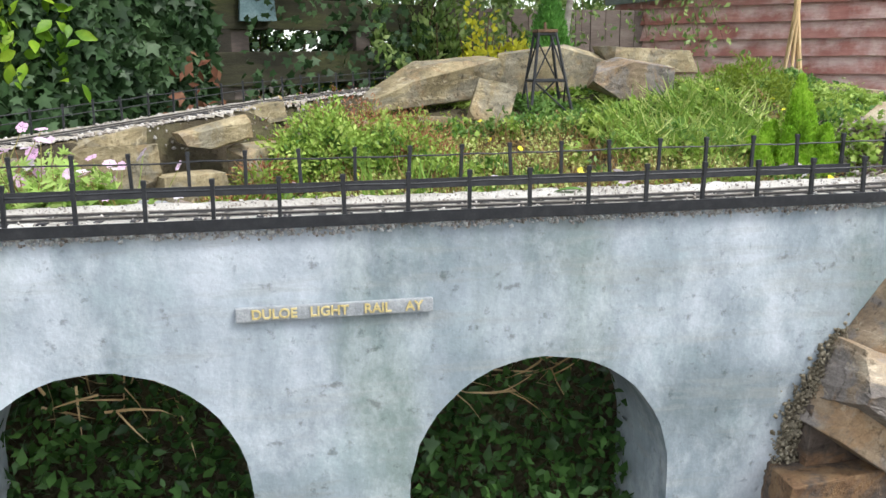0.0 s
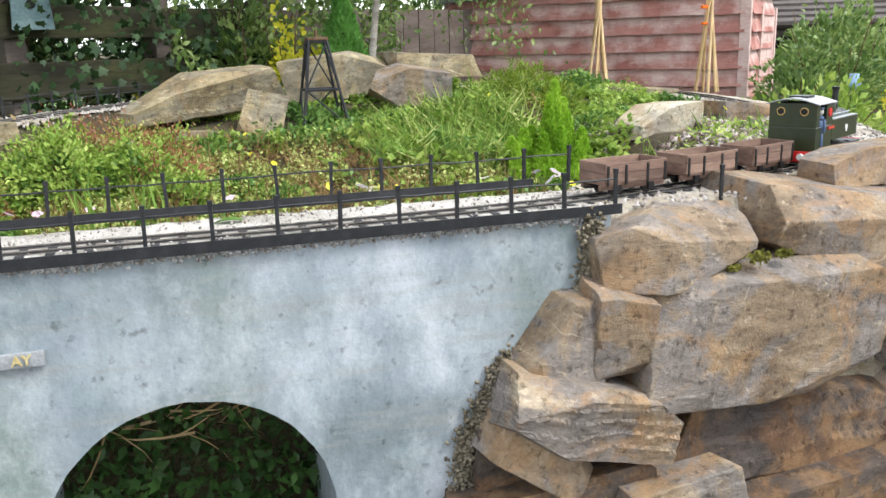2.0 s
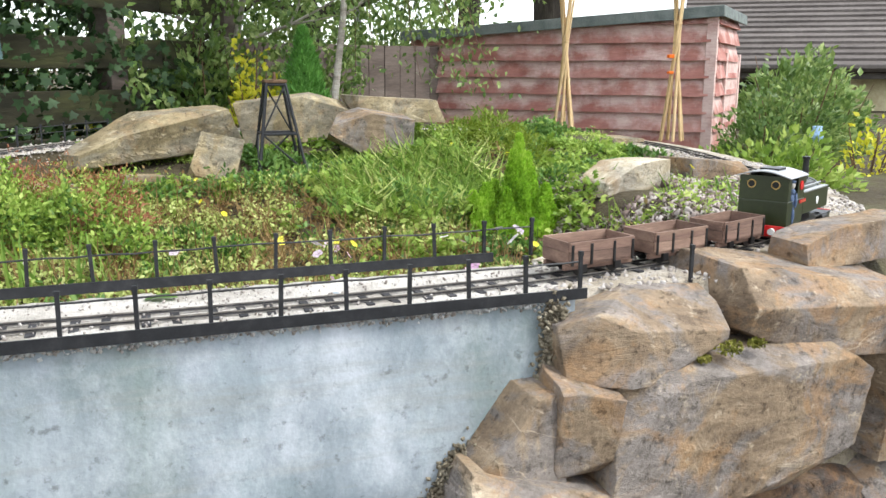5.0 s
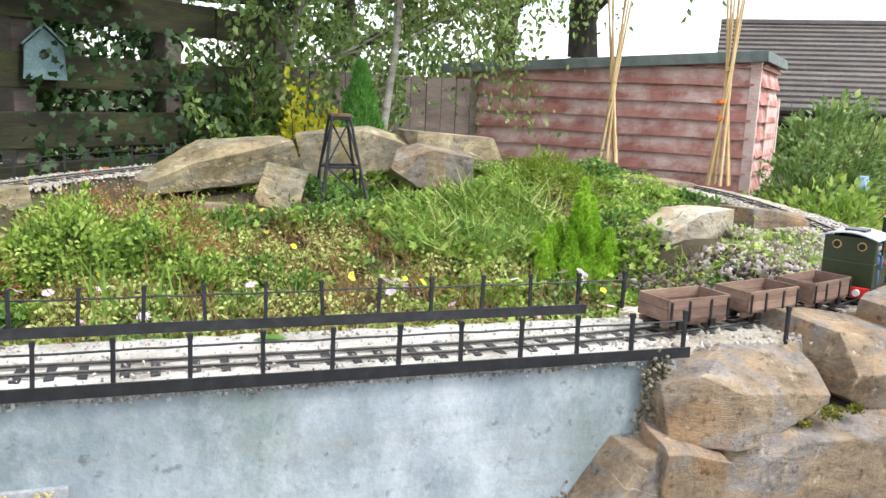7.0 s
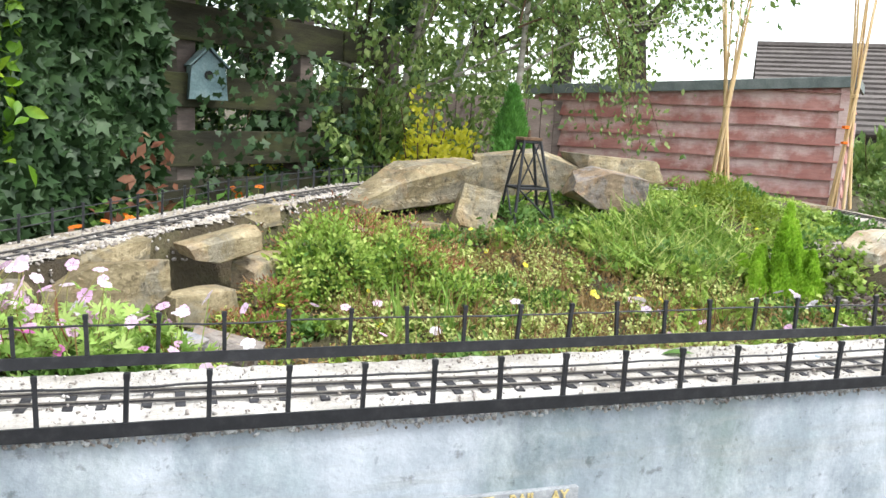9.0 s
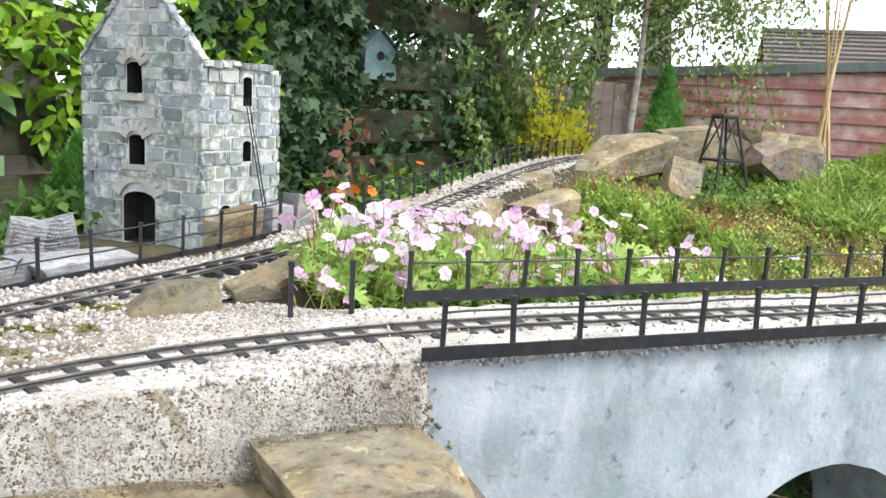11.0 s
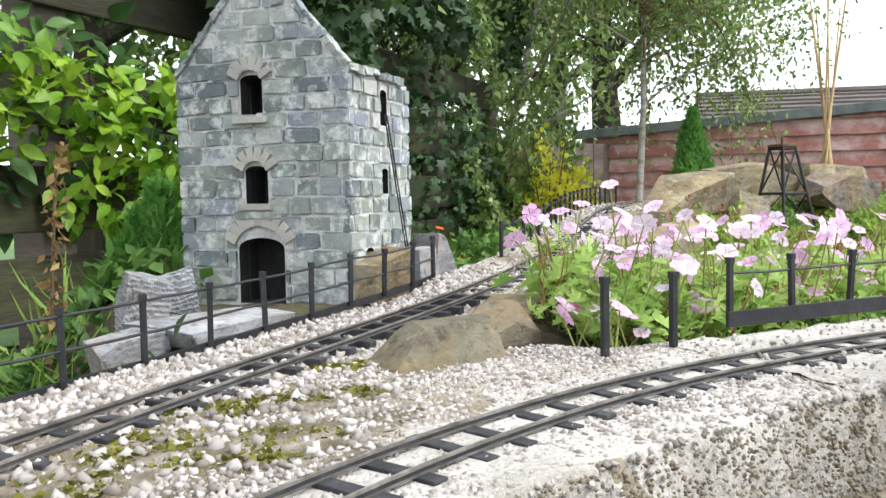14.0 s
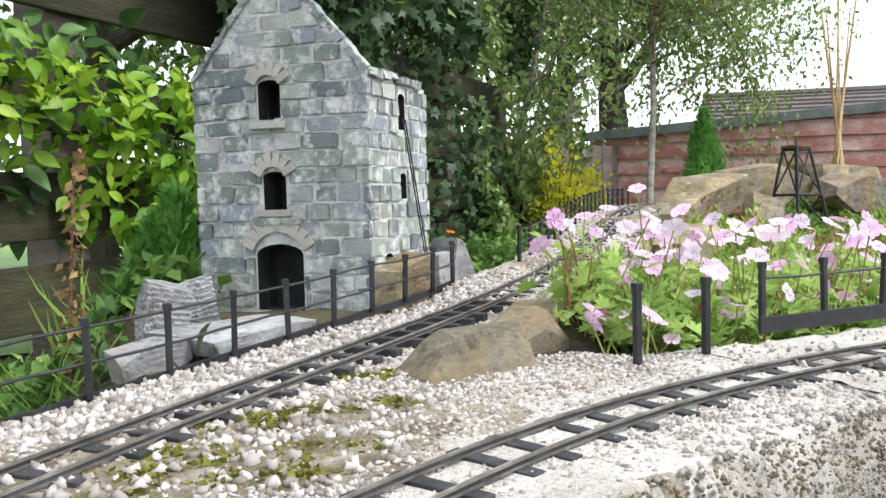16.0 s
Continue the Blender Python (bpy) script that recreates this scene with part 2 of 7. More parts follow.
M["cream_wall"] = surface("cream_render", (0.55, 0.48, 0.28), (0.66, 0.58, 0.36), (0.72, 0.65, 0.44), 2.0, 0.9, 9.0, 0.2, 0.004)
M["dark_trim"] = surface("dark_brown_trim", (0.025, 0.02, 0.017), (0.045, 0.036, 0.03), (0.07, 0.06, 0.05), 8.0, 0.6)
M["lawn"] = leaf_material("lawn_grass", (0.10, 0.22, 0.03), (0.16, 0.32, 0.05), (0.24, 0.40, 0.08), 0.6, 0.2)
M["ivy"] = leaf_material("ivy_leaf", (0.014, 0.035, 0.012), (0.030, 0.066, 0.022), (0.066, 0.12, 0.046), 0.5, 0.14)
M["ivy_dead"] = leaf_material("dead_ivy_leaf", (0.09, 0.03, 0.015), (0.14, 0.055, 0.03), (0.22, 0.11, 0.06), 0.7, 0.15)
M["shrub"] = leaf_material("bright_shrub_leaf", (0.05, 0.13, 0.008), (0.13, 0.26, 0.014), (0.31, 0.44, 0.035), 0.45, 0.28)
M["cover"] = leaf_material("ground_cover_leaf", (0.10, 0.195, 0.025), (0.255, 0.375, 0.06), (0.50, 0.57, 0.17), 0.55, 0.35)
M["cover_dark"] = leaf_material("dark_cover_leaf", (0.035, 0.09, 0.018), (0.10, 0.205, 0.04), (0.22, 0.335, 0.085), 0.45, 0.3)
M["cover_brown"] = leaf_material("withered_cover", (0.12, 0.065, 0.025), (0.24, 0.15, 0.06), (0.36, 0.27, 0.12), 0.8, 0.2)
M["moss"] = leaf_material("moss", (0.07, 0.075, 0.012), (0.14, 0.14, 0.022), (0.24, 0.22, 0.05), 0.9, 0.1)
M["moss_brown"] = leaf_material("brown_moss", (0.12, 0.075, 0.02), (0.22, 0.145, 0.045), (0.32, 0.23, 0.09), 0.9, 0.1)
M["chip"] = leaf_material("slate_chip", (0.07, 0.05, 0.042), (0.20, 0.15, 0.13), (0.46, 0.41, 0.38), 0.85, 0.0)
M["sedum_leaf"] = leaf_material("pale_sedum", (0.24, 0.30, 0.07), (0.40, 0.46, 0.14), (0.58, 0.60, 0.27), 0.6, 0.3)
M["round_leaf"] = leaf_material("olive_bush_leaf", (0.07, 0.12, 0.012), (0.15, 0.22, 0.02), (0.28, 0.34, 0.05), 0.55, 0.3)
M["flower_leaf"] = leaf_material("flower_border_leaf", (0.20, 0.36, 0.07), (0.36, 0.52, 0.13), (0.54, 0.66, 0.24), 0.55, 0.45)
M["soil_brown"] = surface("damp_brown_soil", (0.10, 0.08, 0.045), (0.27, 0.225, 0.16), (0.50, 0.45, 0.39), 34.0, 0.95, 9.0, 1.0, 0.008, space="World")
M["sign_grey"] = surface("weathered_grey_board", (0.21, 0.225, 0.24), (0.27, 0.285, 0.30), (0.34, 0.355, 0.37), 40.0, 0.6, 8.0, 0.2, 0.0006)
M["cover_red"] = leaf_material("reddened_sprig", (0.20, 0.06, 0.03), (0.32, 0.13, 0.07), (0.36, 0.24, 0.10), 0.7, 0.25)
M["grass"] = leaf_material("grass_blade", (0.07, 0.15, 0.022), (0.18, 0.30, 0.05), (0.38, 0.48, 0.12), 0.6, 0.32)
M["conifer"] = leaf_material("dwarf_conifer", (0.13, 0.29, 0.018), (0.31, 0.53, 0.042), (0.58, 0.76, 0.13), 0.6, 0.4)
M["conifer_dark"] = leaf_material("dark_conifer", (0.06, 0.17, 0.03), (0.11, 0.28, 0.05), (0.2, 0.4, 0.09), 0.6, 0.3)
M["tree_leaf"] = leaf_material("tree_leaf", (0.045, 0.095, 0.026), (0.13, 0.215, 0.055), (0.36, 0.44, 0.15), 0.35, 0.38)
M["birch_leaf"] = leaf_material("birch_leaf", (0.055, 0.11, 0.03), (0.165, 0.26, 0.065), (0.44, 0.52, 0.20), 0.32, 0.36)
M["yellow_leaf"] = leaf_material("yellow_shrub_leaf", (0.40, 0.43, 0.03), (0.66, 0.63, 0.05), (0.84, 0.78, 0.12), 0.5, 0.45)
# leaf green darkened so that the colour itself carries shade
M["shade_tinted_leaf"] = leaf_material("shade_darkened_leaf", (0.016, 0.042, 0.012), (0.045, 0.105, 0.025), (0.12, 0.25, 0.06), 0.4, 0.25)
M["petal"] = leaf_material("pink_petal", (0.64, 0.38, 0.60), (0.76, 0.50, 0.71), (0.83, 0.63, 0.79), 0.7, 0.35, True)
M["petal_white"] = leaf_material("white_petal", (0.58, 0.47, 0.57), (0.66, 0.57, 0.66), (0.72, 0.66, 0.72), 0.7, 0.3, True)
M["petal_magenta"] = leaf_material("magenta_petal", (0.55, 0.12, 0.40), (0.68, 0.2, 0.52), (0.74, 0.34, 0.62), 0.7, 0.35, True)
M["petal_yellow"] = leaf_material("yellow_petal", (0.75, 0.6, 0.03), (0.82, 0.72, 0.05), (0.85, 0.8, 0.15), 0.7, 0.3)
M["petal_orange"] = leaf_material("orange_petal", (0.75, 0.13, 0.01), (0.82, 0.2, 0.02), (0.85, 0.3, 0.04), 0.7, 0.3)
M["stem"] = leaf_material("green_stem", (0.15, 0.20, 0.05), (0.22, 0.28, 0.07), (0.36, 0.22, 0.12), 0.6, 0.1)
M["jug"] = surface("pale_blue_glaze", (0.22, 0.36, 0.6), (0.3, 0.45, 0.7), (0.4, 0.55, 0.78), 20.0, 0.3)


def painted_render():
    """Blue-grey limewash on rough render: soft clouds, brushed scuffs, streaks that run down, green algae, bare patches, pits."""
    m, n, l, b = nodes_of("limewashed_render")
    v = coords(n, l, "World")
    streak = coords(n, l, "World", (1.0, 1.0, 0.3))
    base = ramp_of(n, l, noise_of(n, l, v, 3.4, 6.0, 0.6, 0.1), [(0.34, (0.205, 0.24, 0.26)), (0.45, (0.285, 0.325, 0.36)), (0.55, (0.37, 0.41, 0.455)), (0.68, (0.52, 0.555, 0.605))])
    run = ramp_of(n, l, noise_of(n, l, streak, 7.0, 7.0, 0.66, 0.0), [(0.36, (0.52, 0.58, 0.58)), (0.56, (1, 1, 1))])
    base = mixed(n, l, "MULTIPLY", 0.75, base, run)
    teal = ramp_of(n, l, noise_of(n, l, v, 4.6, 6.0, 0.62, 0.1), [(0.52, (0, 0, 0)), (0.70, (0.45, 0.45, 0.45))])
    base = mixed(n, l, "MIX", teal, base, (0.33, 0.42, 0.435))
    algae = ramp_of(n, l, noise_of(n, l, streak, 3.3, 7.0, 0.66, 0.1), [(0.53, (0, 0, 0)), (0.68, (0.8, 0.8, 0.8))])
    base = mixed(n, l, "MIX", algae, base, (0.175, 0.225, 0.205))
    flat = coords(n, l, "World", (0.35, 1.0, 3.0))
    scuff = ramp_of(n, l, noise_of(n, l, flat, 14.0, 7.0, 0.68, 0.2), [(0.51, (0, 0, 0)), (0.68, (0.6, 0.6, 0.6))])
    base = mixed(n, l, "MIX", scuff, base, (0.27, 0.285, 0.275))
    white = ramp_of(n, l, noise_of(n, l, coords(n, l, "World", (1.0, 1.0, 0.7)), 8.0, 8.0, 0.7, 0.0), [(0.48, (0, 0, 0)), (0.70, (0.5, 0.5, 0.5))])
    base = mixed(n, l, "MIX", white, base, (0.66, 0.695, 0.74))
    pits = ramp_of(n, l, noise_of(n, l, v, 46.0, 6.0, 0.66), [(0.30, (0.45, 0.45, 0.43)), (0.40, (1, 1, 1))])
    base = mixed(n, l, "MULTIPLY", 0.8, base, pits)
    fine = noise_of(n, l, v, 140.0, 5.0, 0.65)
    base = mixed(n, l, "OVERLAY", 0.14, base, fine)
    l.new(base, b.inputs["Base Color"])
    b.inputs["Roughness"].default_value = 0.9
    b.inputs["Specular IOR Level"].default_value = 0.25
    bumped(n, l, b, mixed(n, l, "MIX", 0.6, fine, noise_of(n, l, v, 22.0, 6.0, 0.6)), 0.6, 0.005)
    return m


M["limewash"] = painted_render()


def stained_board():
    """Red wood stain, worn pale and pinkish along the upper, weathered half of each board."""
    m, n, l, b = nodes_of("red_stained_board")
    v = coords(n, l, "Object", (1.0, 1.0, 5.0), True)
    w = coords(n, l, "Object", (1, 1, 1), True)
    grain = noise_of(n, l, v, 14.0, 6.0, 0.7)
    col = ramp_of(n, l, noise_of(n, l, w, 3.0, 5.0), [(0.3, (0.25, 0.088, 0.07)), (0.52, (0.38, 0.172, 0.145)), (0.72, (0.50, 0.285, 0.25))])
    tc = n.new("ShaderNodeTexCoord")
    sep = n.new("ShaderNodeSeparateXYZ")
    l.new(tc.outputs["Object"], sep.inputs[0])
    mr = n.new("ShaderNodeMapRange")
    mr.inputs[1].default_value, mr.inputs[2].default_value, mr.inputs[3].default_value, mr.inputs[4].default_value = 0.02, 0.12, -0.06, 0.16
    l.new(sep.outputs[2], mr.inputs[0])
    wear = n.new("ShaderNodeMath")
    wear.operation = "ADD"
    l.new(mr.outputs[0], wear.inputs[0])
    l.new(noise_of(n, l, w, 5.0, 6.0, 0.65), wear.inputs[1])
    mask = ramp_of(n, l, wear.outputs[0], [(0.44, (0.0, 0.0, 0.0)), (0.66, (0.85, 0.85, 0.85))])
    col = mixed(n, l, "MIX", mask, col, (0.66, 0.51, 0.47))
    col = mixed(n, l, "OVERLAY", 0.5, col, grain)
    l.new(col, b.inputs["Base Color"])
    b.inputs["Roughness"].default_value = 0.85
    b.inputs["Specular IOR Level"].default_value = 0.25
    bumped(n, l, b, grain, 0.4, 0.003)
    return m


M["shed_wood"] = stained_board()


def slate_block():
    """Grey-green slate, each block of its own shade, smeared with pale lime."""
    m, n, l, b = nodes_of("slate_block")
    w = coords(n, l, "World")
    oi = n.new("ShaderNodeObjectInfo")
    tone = ramp_of(n, l, oi.outputs["Random"], [(0.0, (0.12, 0.14, 0.155)), (0.3, (0.205, 0.24, 0.215)), (0.55, (0.31, 0.34, 0.31)), (0.8, (0.21, 0.235, 0.27)), (1.0, (0.40, 0.41, 0.37))])
    col = mixed(n, l, "OVERLAY", 0.5, tone, noise_of(n, l, w, 60.0, 6.0, 0.7))
    lime = ramp_of(n, l, noise_of(n, l, w, 38.0, 7.0, 0.72), [(0.50, (0, 0, 0)), (0.62, (0.8, 0.8, 0.8))])
    col = mixed(n, l, "MIX", lime, col, (0.64, 0.645, 0.63))
    stain = ramp_of(n, l, noise_of(n, l, w, 11.0, 5.0), [(0.52, (0, 0, 0)), (0.7, (0.5, 0.5, 0.5))])
    col = mixed(n, l, "MIX", stain, col, (0.33, 0.335, 0.27))
    l.new(col, b.inputs["Base Color"])
    b.inputs["Roughness"].default_value = 0.85
    b.inputs["Specular IOR Level"].default_value = 0.3
    bumped(n, l, b, noise_of(n, l, w, 150.0, 6.0, 0.7), 0.9, 0.003)
    return m


M["block"] = slate_block()


# ---- builders ----
rng = np.random.default_rng(11)


def mesh_of(name, verts, faces, material, smooth=False):
    me = bpy.data.meshes.new(name)
    me.from_pydata([tuple(map(float, v)) for v in verts], [], [tuple(map(int, f)) for f in faces])
    me.materials.append(M[material])
    if smooth:
        me.polygons.foreach_set("use_smooth", [True] * len(me.polygons))
    me.update()
    return me


def bm_mesh(name, bm, material, smooth=False):
    me = bpy.data.meshes.new(name)
    bm.normal_update()
    bm.to_mesh(me)
    bm.free()
    me.materials.append(M[material])
    if smooth:
        me.polygons.foreach_set("use_smooth", [True] * len(me.polygons))
    return me


def thing(name, label, category, at=(0, 0, 0), group="", kind="", turn=0.0):
    ob = new(name)
    ob.empty_display_size = 0.02
    ob.matrix_basis = pose(*at, 0, 0, turn)
    return tagged(ob, label, category, group, kind)


def part(name, bm, material, parent, label="", smooth=False):
    me = bm if isinstance(bm, bpy.types.Mesh) else bm_mesh(name, bm, material, smooth)
    ob = new(name, me)
    ob.parent = parent
    if label:
        tagged(ob, label)
    return ob


def placed(name, me, parent, m):
    """One more object on a shared mesh, under parent."""
    ob = new(name, me)
    ob.parent = parent
    ob.matrix_basis = m
    return ob


def add_box(bm, lo, hi, bevel=0.0, turn=None):
    r = bmesh.ops.create_cube(bm, size=1.0)
    c, s = [(a + b) / 2 for a, b in zip(lo, hi)], [b - a for a, b in zip(lo, hi)]
    m = Matrix.Translation(c) @ (turn if turn else Matrix.Identity(4)) @ Matrix.Diagonal((*s, 1))
    bmesh.ops.transform(bm, matrix=m, verts=r["verts"])
    if bevel:
        edges = list({e for v in r["verts"] for e in v.link_edges})
        bmesh.ops.bevel(bm, geom=edges, offset=bevel, segments=2, affect="EDGES", profile=0.6)
    return bm


def box(lo, hi, bevel=0.0):
    return add_box(bmesh.new(), lo, hi, bevel)


def add_rod(bm, a, b, r0, r1=None, sides=8):
    a, b = Vector(a), Vector(b)
    m = Matrix.Translation((a + b) / 2) @ (b - a).to_track_quat("Z", "Y").to_matrix().to_4x4()
    bmesh.ops.create_cone(bm, cap_ends=True, segments=sides, radius1=r0, radius2=r0 if r1 is None else r1, depth=(b - a).length, matrix=m)
    return bm


def rod(a, b, r0, r1=None, sides=8):
    return add_rod(bmesh.new(), a, b, r0, r1, sides)


def add_turned(bm, profile, axis="Z", sides=24, at=(0, 0, 0)):
    """A lathe shape from (radius, height) pairs."""
    rings = []
    for r, h in profile:
        ring = []
        for i in range(sides):
            a = 2 * math.pi * i / sides
            p = (r * math.cos(a), r * math.sin(a), h)
            if axis == "Y":
                p = (p[0], p[2], p[1])
            if axis == "X":
                p = (p[2], p[0], p[1])
            ring.append(bm.verts.new((p[0] + at[0], p[1] + at[1], p[2] + at[2])))
        rings.append(ring)
    for a, b in zip(rings, rings[1:]):
        for i in range(sides):
            bm.faces.new((a[i], a[(i + 1) % sides], b[(i + 1) % sides], b[i]))
    bm.faces.new(rings[0][::-1])
    bm.faces.new(rings[-1])
    bmesh.ops.recalc_face_normals(bm, faces=bm.faces)
    return bm


def noise_at(p, scale, seed=0.0):
    return noise.noise(Vector((p[0] * scale + seed, p[1] * scale - seed * 0.7, p[2] * scale + seed * 1.3)))


def sphere_grid(n):
    bm = bmesh.new()
    bmesh.ops.create_cube(bm, size=2.0)
    bmesh.ops.subdivide_edges(bm, edges=bm.edges[:], cuts=n, use_grid_fill=True)
    bm.verts.ensure_lookup_table()
    v = np.array([x.co[:] for x in bm.verts])
    f = [[x.index for x in p.verts] for p in bm.faces]
    bm.free()
    return v / np.linalg.norm(v, axis=1)[:, None], f


GRIDS = {1: sphere_grid(1)}


def rock_mesh(name, size, seed, material, cuts=(), n=17, rough=0.010, ledges=0.016, bed=(0, 0, 1)):
    """A broken stone: a block of half-sizes with tilted sides, split along extra cut planes, with chipped edges, steps along its bedding and grain.
    cuts: (nx, ny, nz, offset), in units of the half-sizes."""
    r = random.Random(seed)
    planes = []
    for ax in range(3):
        for s in (-1, 1):
            nrm = Vector([r.uniform(-0.13, 0.13) for _ in range(3)])
            nrm[ax] = s
            planes.append((nrm.normalized(), r.uniform(0.9, 1.0)))
    planes += [(Vector((nx, ny, nz)).normalized(), o) for nx, ny, nz, o in cuts]
    for _ in range(5):
        planes.append((Vector([r.uniform(-1, 1) for _ in range(3)]).normalized(), r.uniform(1.12, 1.36)))
    bm = bmesh.new()
    bmesh.ops.create_cube(bm, size=2.8)
    for nrm, o in planes:
        bmesh.ops.bisect_plane(bm, geom=bm.verts[:] + bm.edges[:] + bm.faces[:], plane_co=nrm * o, plane_no=nrm, clear_outer=True)
        bmesh.ops.holes_fill(bm, edges=bm.edges[:])
    for v in bm.verts:
        v.co = Vector(a * b for a, b in zip(v.co, size))
    bmesh.ops.remove_doubles(bm, verts=bm.verts[:], dist=min(size) * 0.06)
    bmesh.ops.bevel(bm, geom=bm.edges[:], offset=min(size) * 0.045, segments=2, profile=0.6, affect="EDGES", clamp_overlap=True)
    big = max(size)
    longest = big * 1.9 / n
    bmesh.ops.triangulate(bm, faces=bm.faces[:])
    for _ in range(7):
        long_edges = [e for e in bm.edges if e.calc_length() > longest]
        if not long_edges:
            break
        bmesh.ops.subdivide_edges(bm, edges=long_edges, cuts=1)
        bmesh.ops.triangulate(bm, faces=[f for f in bm.faces if len(f.verts) > 3])
    bmesh.ops.recalc_face_normals(bm, faces=bm.faces)
    bm.normal_update()
    bed = Vector(bed).normalized()
    moves = []
    for v in bm.verts:
        p, q = v.co / big, v.normal
        along_bed = 1 - abs(q.dot(bed))
        s = p.dot(bed) * 6 + 0.8 * noise_at(p, 1.6, seed)
        fine = p.dot(bed) * 19 + 1.6 * noise_at(p, 2.1, seed + 2)
        k = ledges * along_bed * ((s - math.floor(s)) ** 2 - 0.33 + 0.45 * ((fine - math.floor(fine)) ** 2 - 0.33))
        chip = noise_at(p, 4.5, seed + 4)
        k += rough * (0.9 * noise_at(p, 2.4, seed + 3) + 0.7 * (abs(chip) - 0.2) + 0.45 * noise_at(p, 11.0, seed + 5) + 0.3 * noise_at(p, 24.0, seed + 9))
        moves.append(q * (k * big))
    for v, d in zip(bm.verts, moves):
        v.co += d
    me = bm_mesh(name, bm, material, True)
    me.set_sharp_from_angle(angle=radians(21))
    return me


def rock(label, at, size, seed, material="rock", turn=(0, 0, 0), name="rock", group="", category="rock", **kw):
    ob = new(name, rock_mesh(name, size, seed, material, **kw))
    ob.matrix_basis = pose(*at, *turn)
    return tagged(ob, label, category, group)


def scatter_mesh(name, template, locs, grow, face, sizes, material):
    """Many copies of a small template as one mesh. grow: the way of the template's y; face: roughly its z."""
    tv, tf = template
    tv = np.array(tv, float)
    y = grow / np.linalg.norm(grow, axis=1)[:, None]
    x = np.cross(y, face)
    x /= np.linalg.norm(x, axis=1)[:, None] + 1e-9
    z = np.cross(x, y)
    R = np.stack([x, y, z], 2)
    v = np.einsum("nij,kj->nki", R, tv) * np.asarray(sizes)[:, None, None] + locs[:, None, :]
    k, nn = len(tv), len(locs)
    verts = v.reshape(-1, 3)
    me = bpy.data.meshes.new(name)
    sizes_f = np.array([len(f) for f in tf])
    loops = np.concatenate([np.array(f) for f in tf])
    allv = (loops[None, :] + (np.arange(nn) * k)[:, None]).reshape(-1)
    lens = np.tile(sizes_f, nn)
    starts = np.concatenate([[0], np.cumsum(lens)[:-1]])
    me.vertices.add(len(verts))
    me.vertices.foreach_set("co", verts.reshape(-1).astype(np.float32))
    me.loops.add(len(allv))
    me.loops.foreach_set("vertex_index", allv.astype(np.int32))
    me.polygons.add(len(lens))
    me.polygons.foreach_set("loop_start", starts.astype(np.int32))
    me.update(calc_edges=True)
    me.validate()
    me.materials.append(M[material])
    return me


def unit(n):
    v = rng.normal(size=(n, 3))
    return v / np.linalg.norm(v, axis=1)[:, None]


LEAF = ([(0, 0, 0), (0.13, 0.14, 0.03), (0.24, 0.34, 0.06), (0.23, 0.56, 0.05), (0.12, 0.8, 0.0), (0, 1, -0.09), (-0.12, 0.8, 0.0), (-0.23, 0.56, 0.05), (-0.24, 0.34, 0.06), (-0.13, 0.14, 0.03), (0, 0.34, 0.0), (0, 0.6, -0.01)],
        [(0, 1, 2, 10), (10, 2, 3, 11), (11, 3, 4), (11, 4, 5), (0, 10, 8, 9), (10, 11, 7, 8), (11, 6, 7), (11, 5, 6)])
OVAL = ([(0, 0, 0), (0.26, 0.42, 0.07), (0, 0.5, 0), (-0.26, 0.42, 0.07), (0, 1, -0.1)], [(0, 1, 2), (0, 2, 3), (2, 1, 4), (3, 2, 4)])
ROUND = ([(0, 0, 0), (0.36, 0.3, 0.06), (0.36, 0.66, 0.05), (0, 0.95, -0.05), (-0.36, 0.66, 0.05), (-0.36, 0.3, 0.06), (0, 0.5, 0)], [(0, 1, 6), (1, 2, 6), (2, 3, 6), (3, 4, 6), (4, 5, 6), (5, 0, 6)])
IVY = ([(0, 0.3, 0), (0.02, 0.06, 0.02), (0.42, 0.02, -0.03), (0.30, 0.32, 0.03), (0.52, 0.56, -0.05), (0.2, 0.58, 0.03), (0, 1.0, -0.08), (-0.2, 0.58, 0.03), (-0.52, 0.56, -0.05), (-0.30, 0.32, 0.03), (-0.42, 0.02, -0.03)],
       [(0, 1, 2, 3), (0, 3, 4, 5), (0, 5, 6, 7), (0, 7, 8, 9), (0, 9, 10, 1)])
BLADE = ([(-0.022, 0, 0), (0.022, 0, 0), (0.02, 0.4, 0.03), (-0.02, 0.4, 0.03), (0.012, 0.75, 0.13), (-0.012, 0.75, 0.13), (0, 1, 0.3)], [(0, 1, 2, 3), (3, 2, 4, 5), (5, 4, 6)])
SPRAY = ([(0, 0, 0), (0.10, 0.3, 0.03), (0.05, 0.42, 0), (0.16, 0.62, 0.03), (0.04, 0.68, 0), (0, 1, 0), (-0.04, 0.68, 0), (-0.16, 0.62, 0.03), (-0.05, 0.42, 0), (-0.10, 0.3, 0.03)], [(0, 1, 2, 8, 9), (2, 3, 4, 6, 7, 8), (4, 5, 6)])
PEBBLE_D, PEBBLE_F = GRIDS[1][0], GRIDS[1][1]


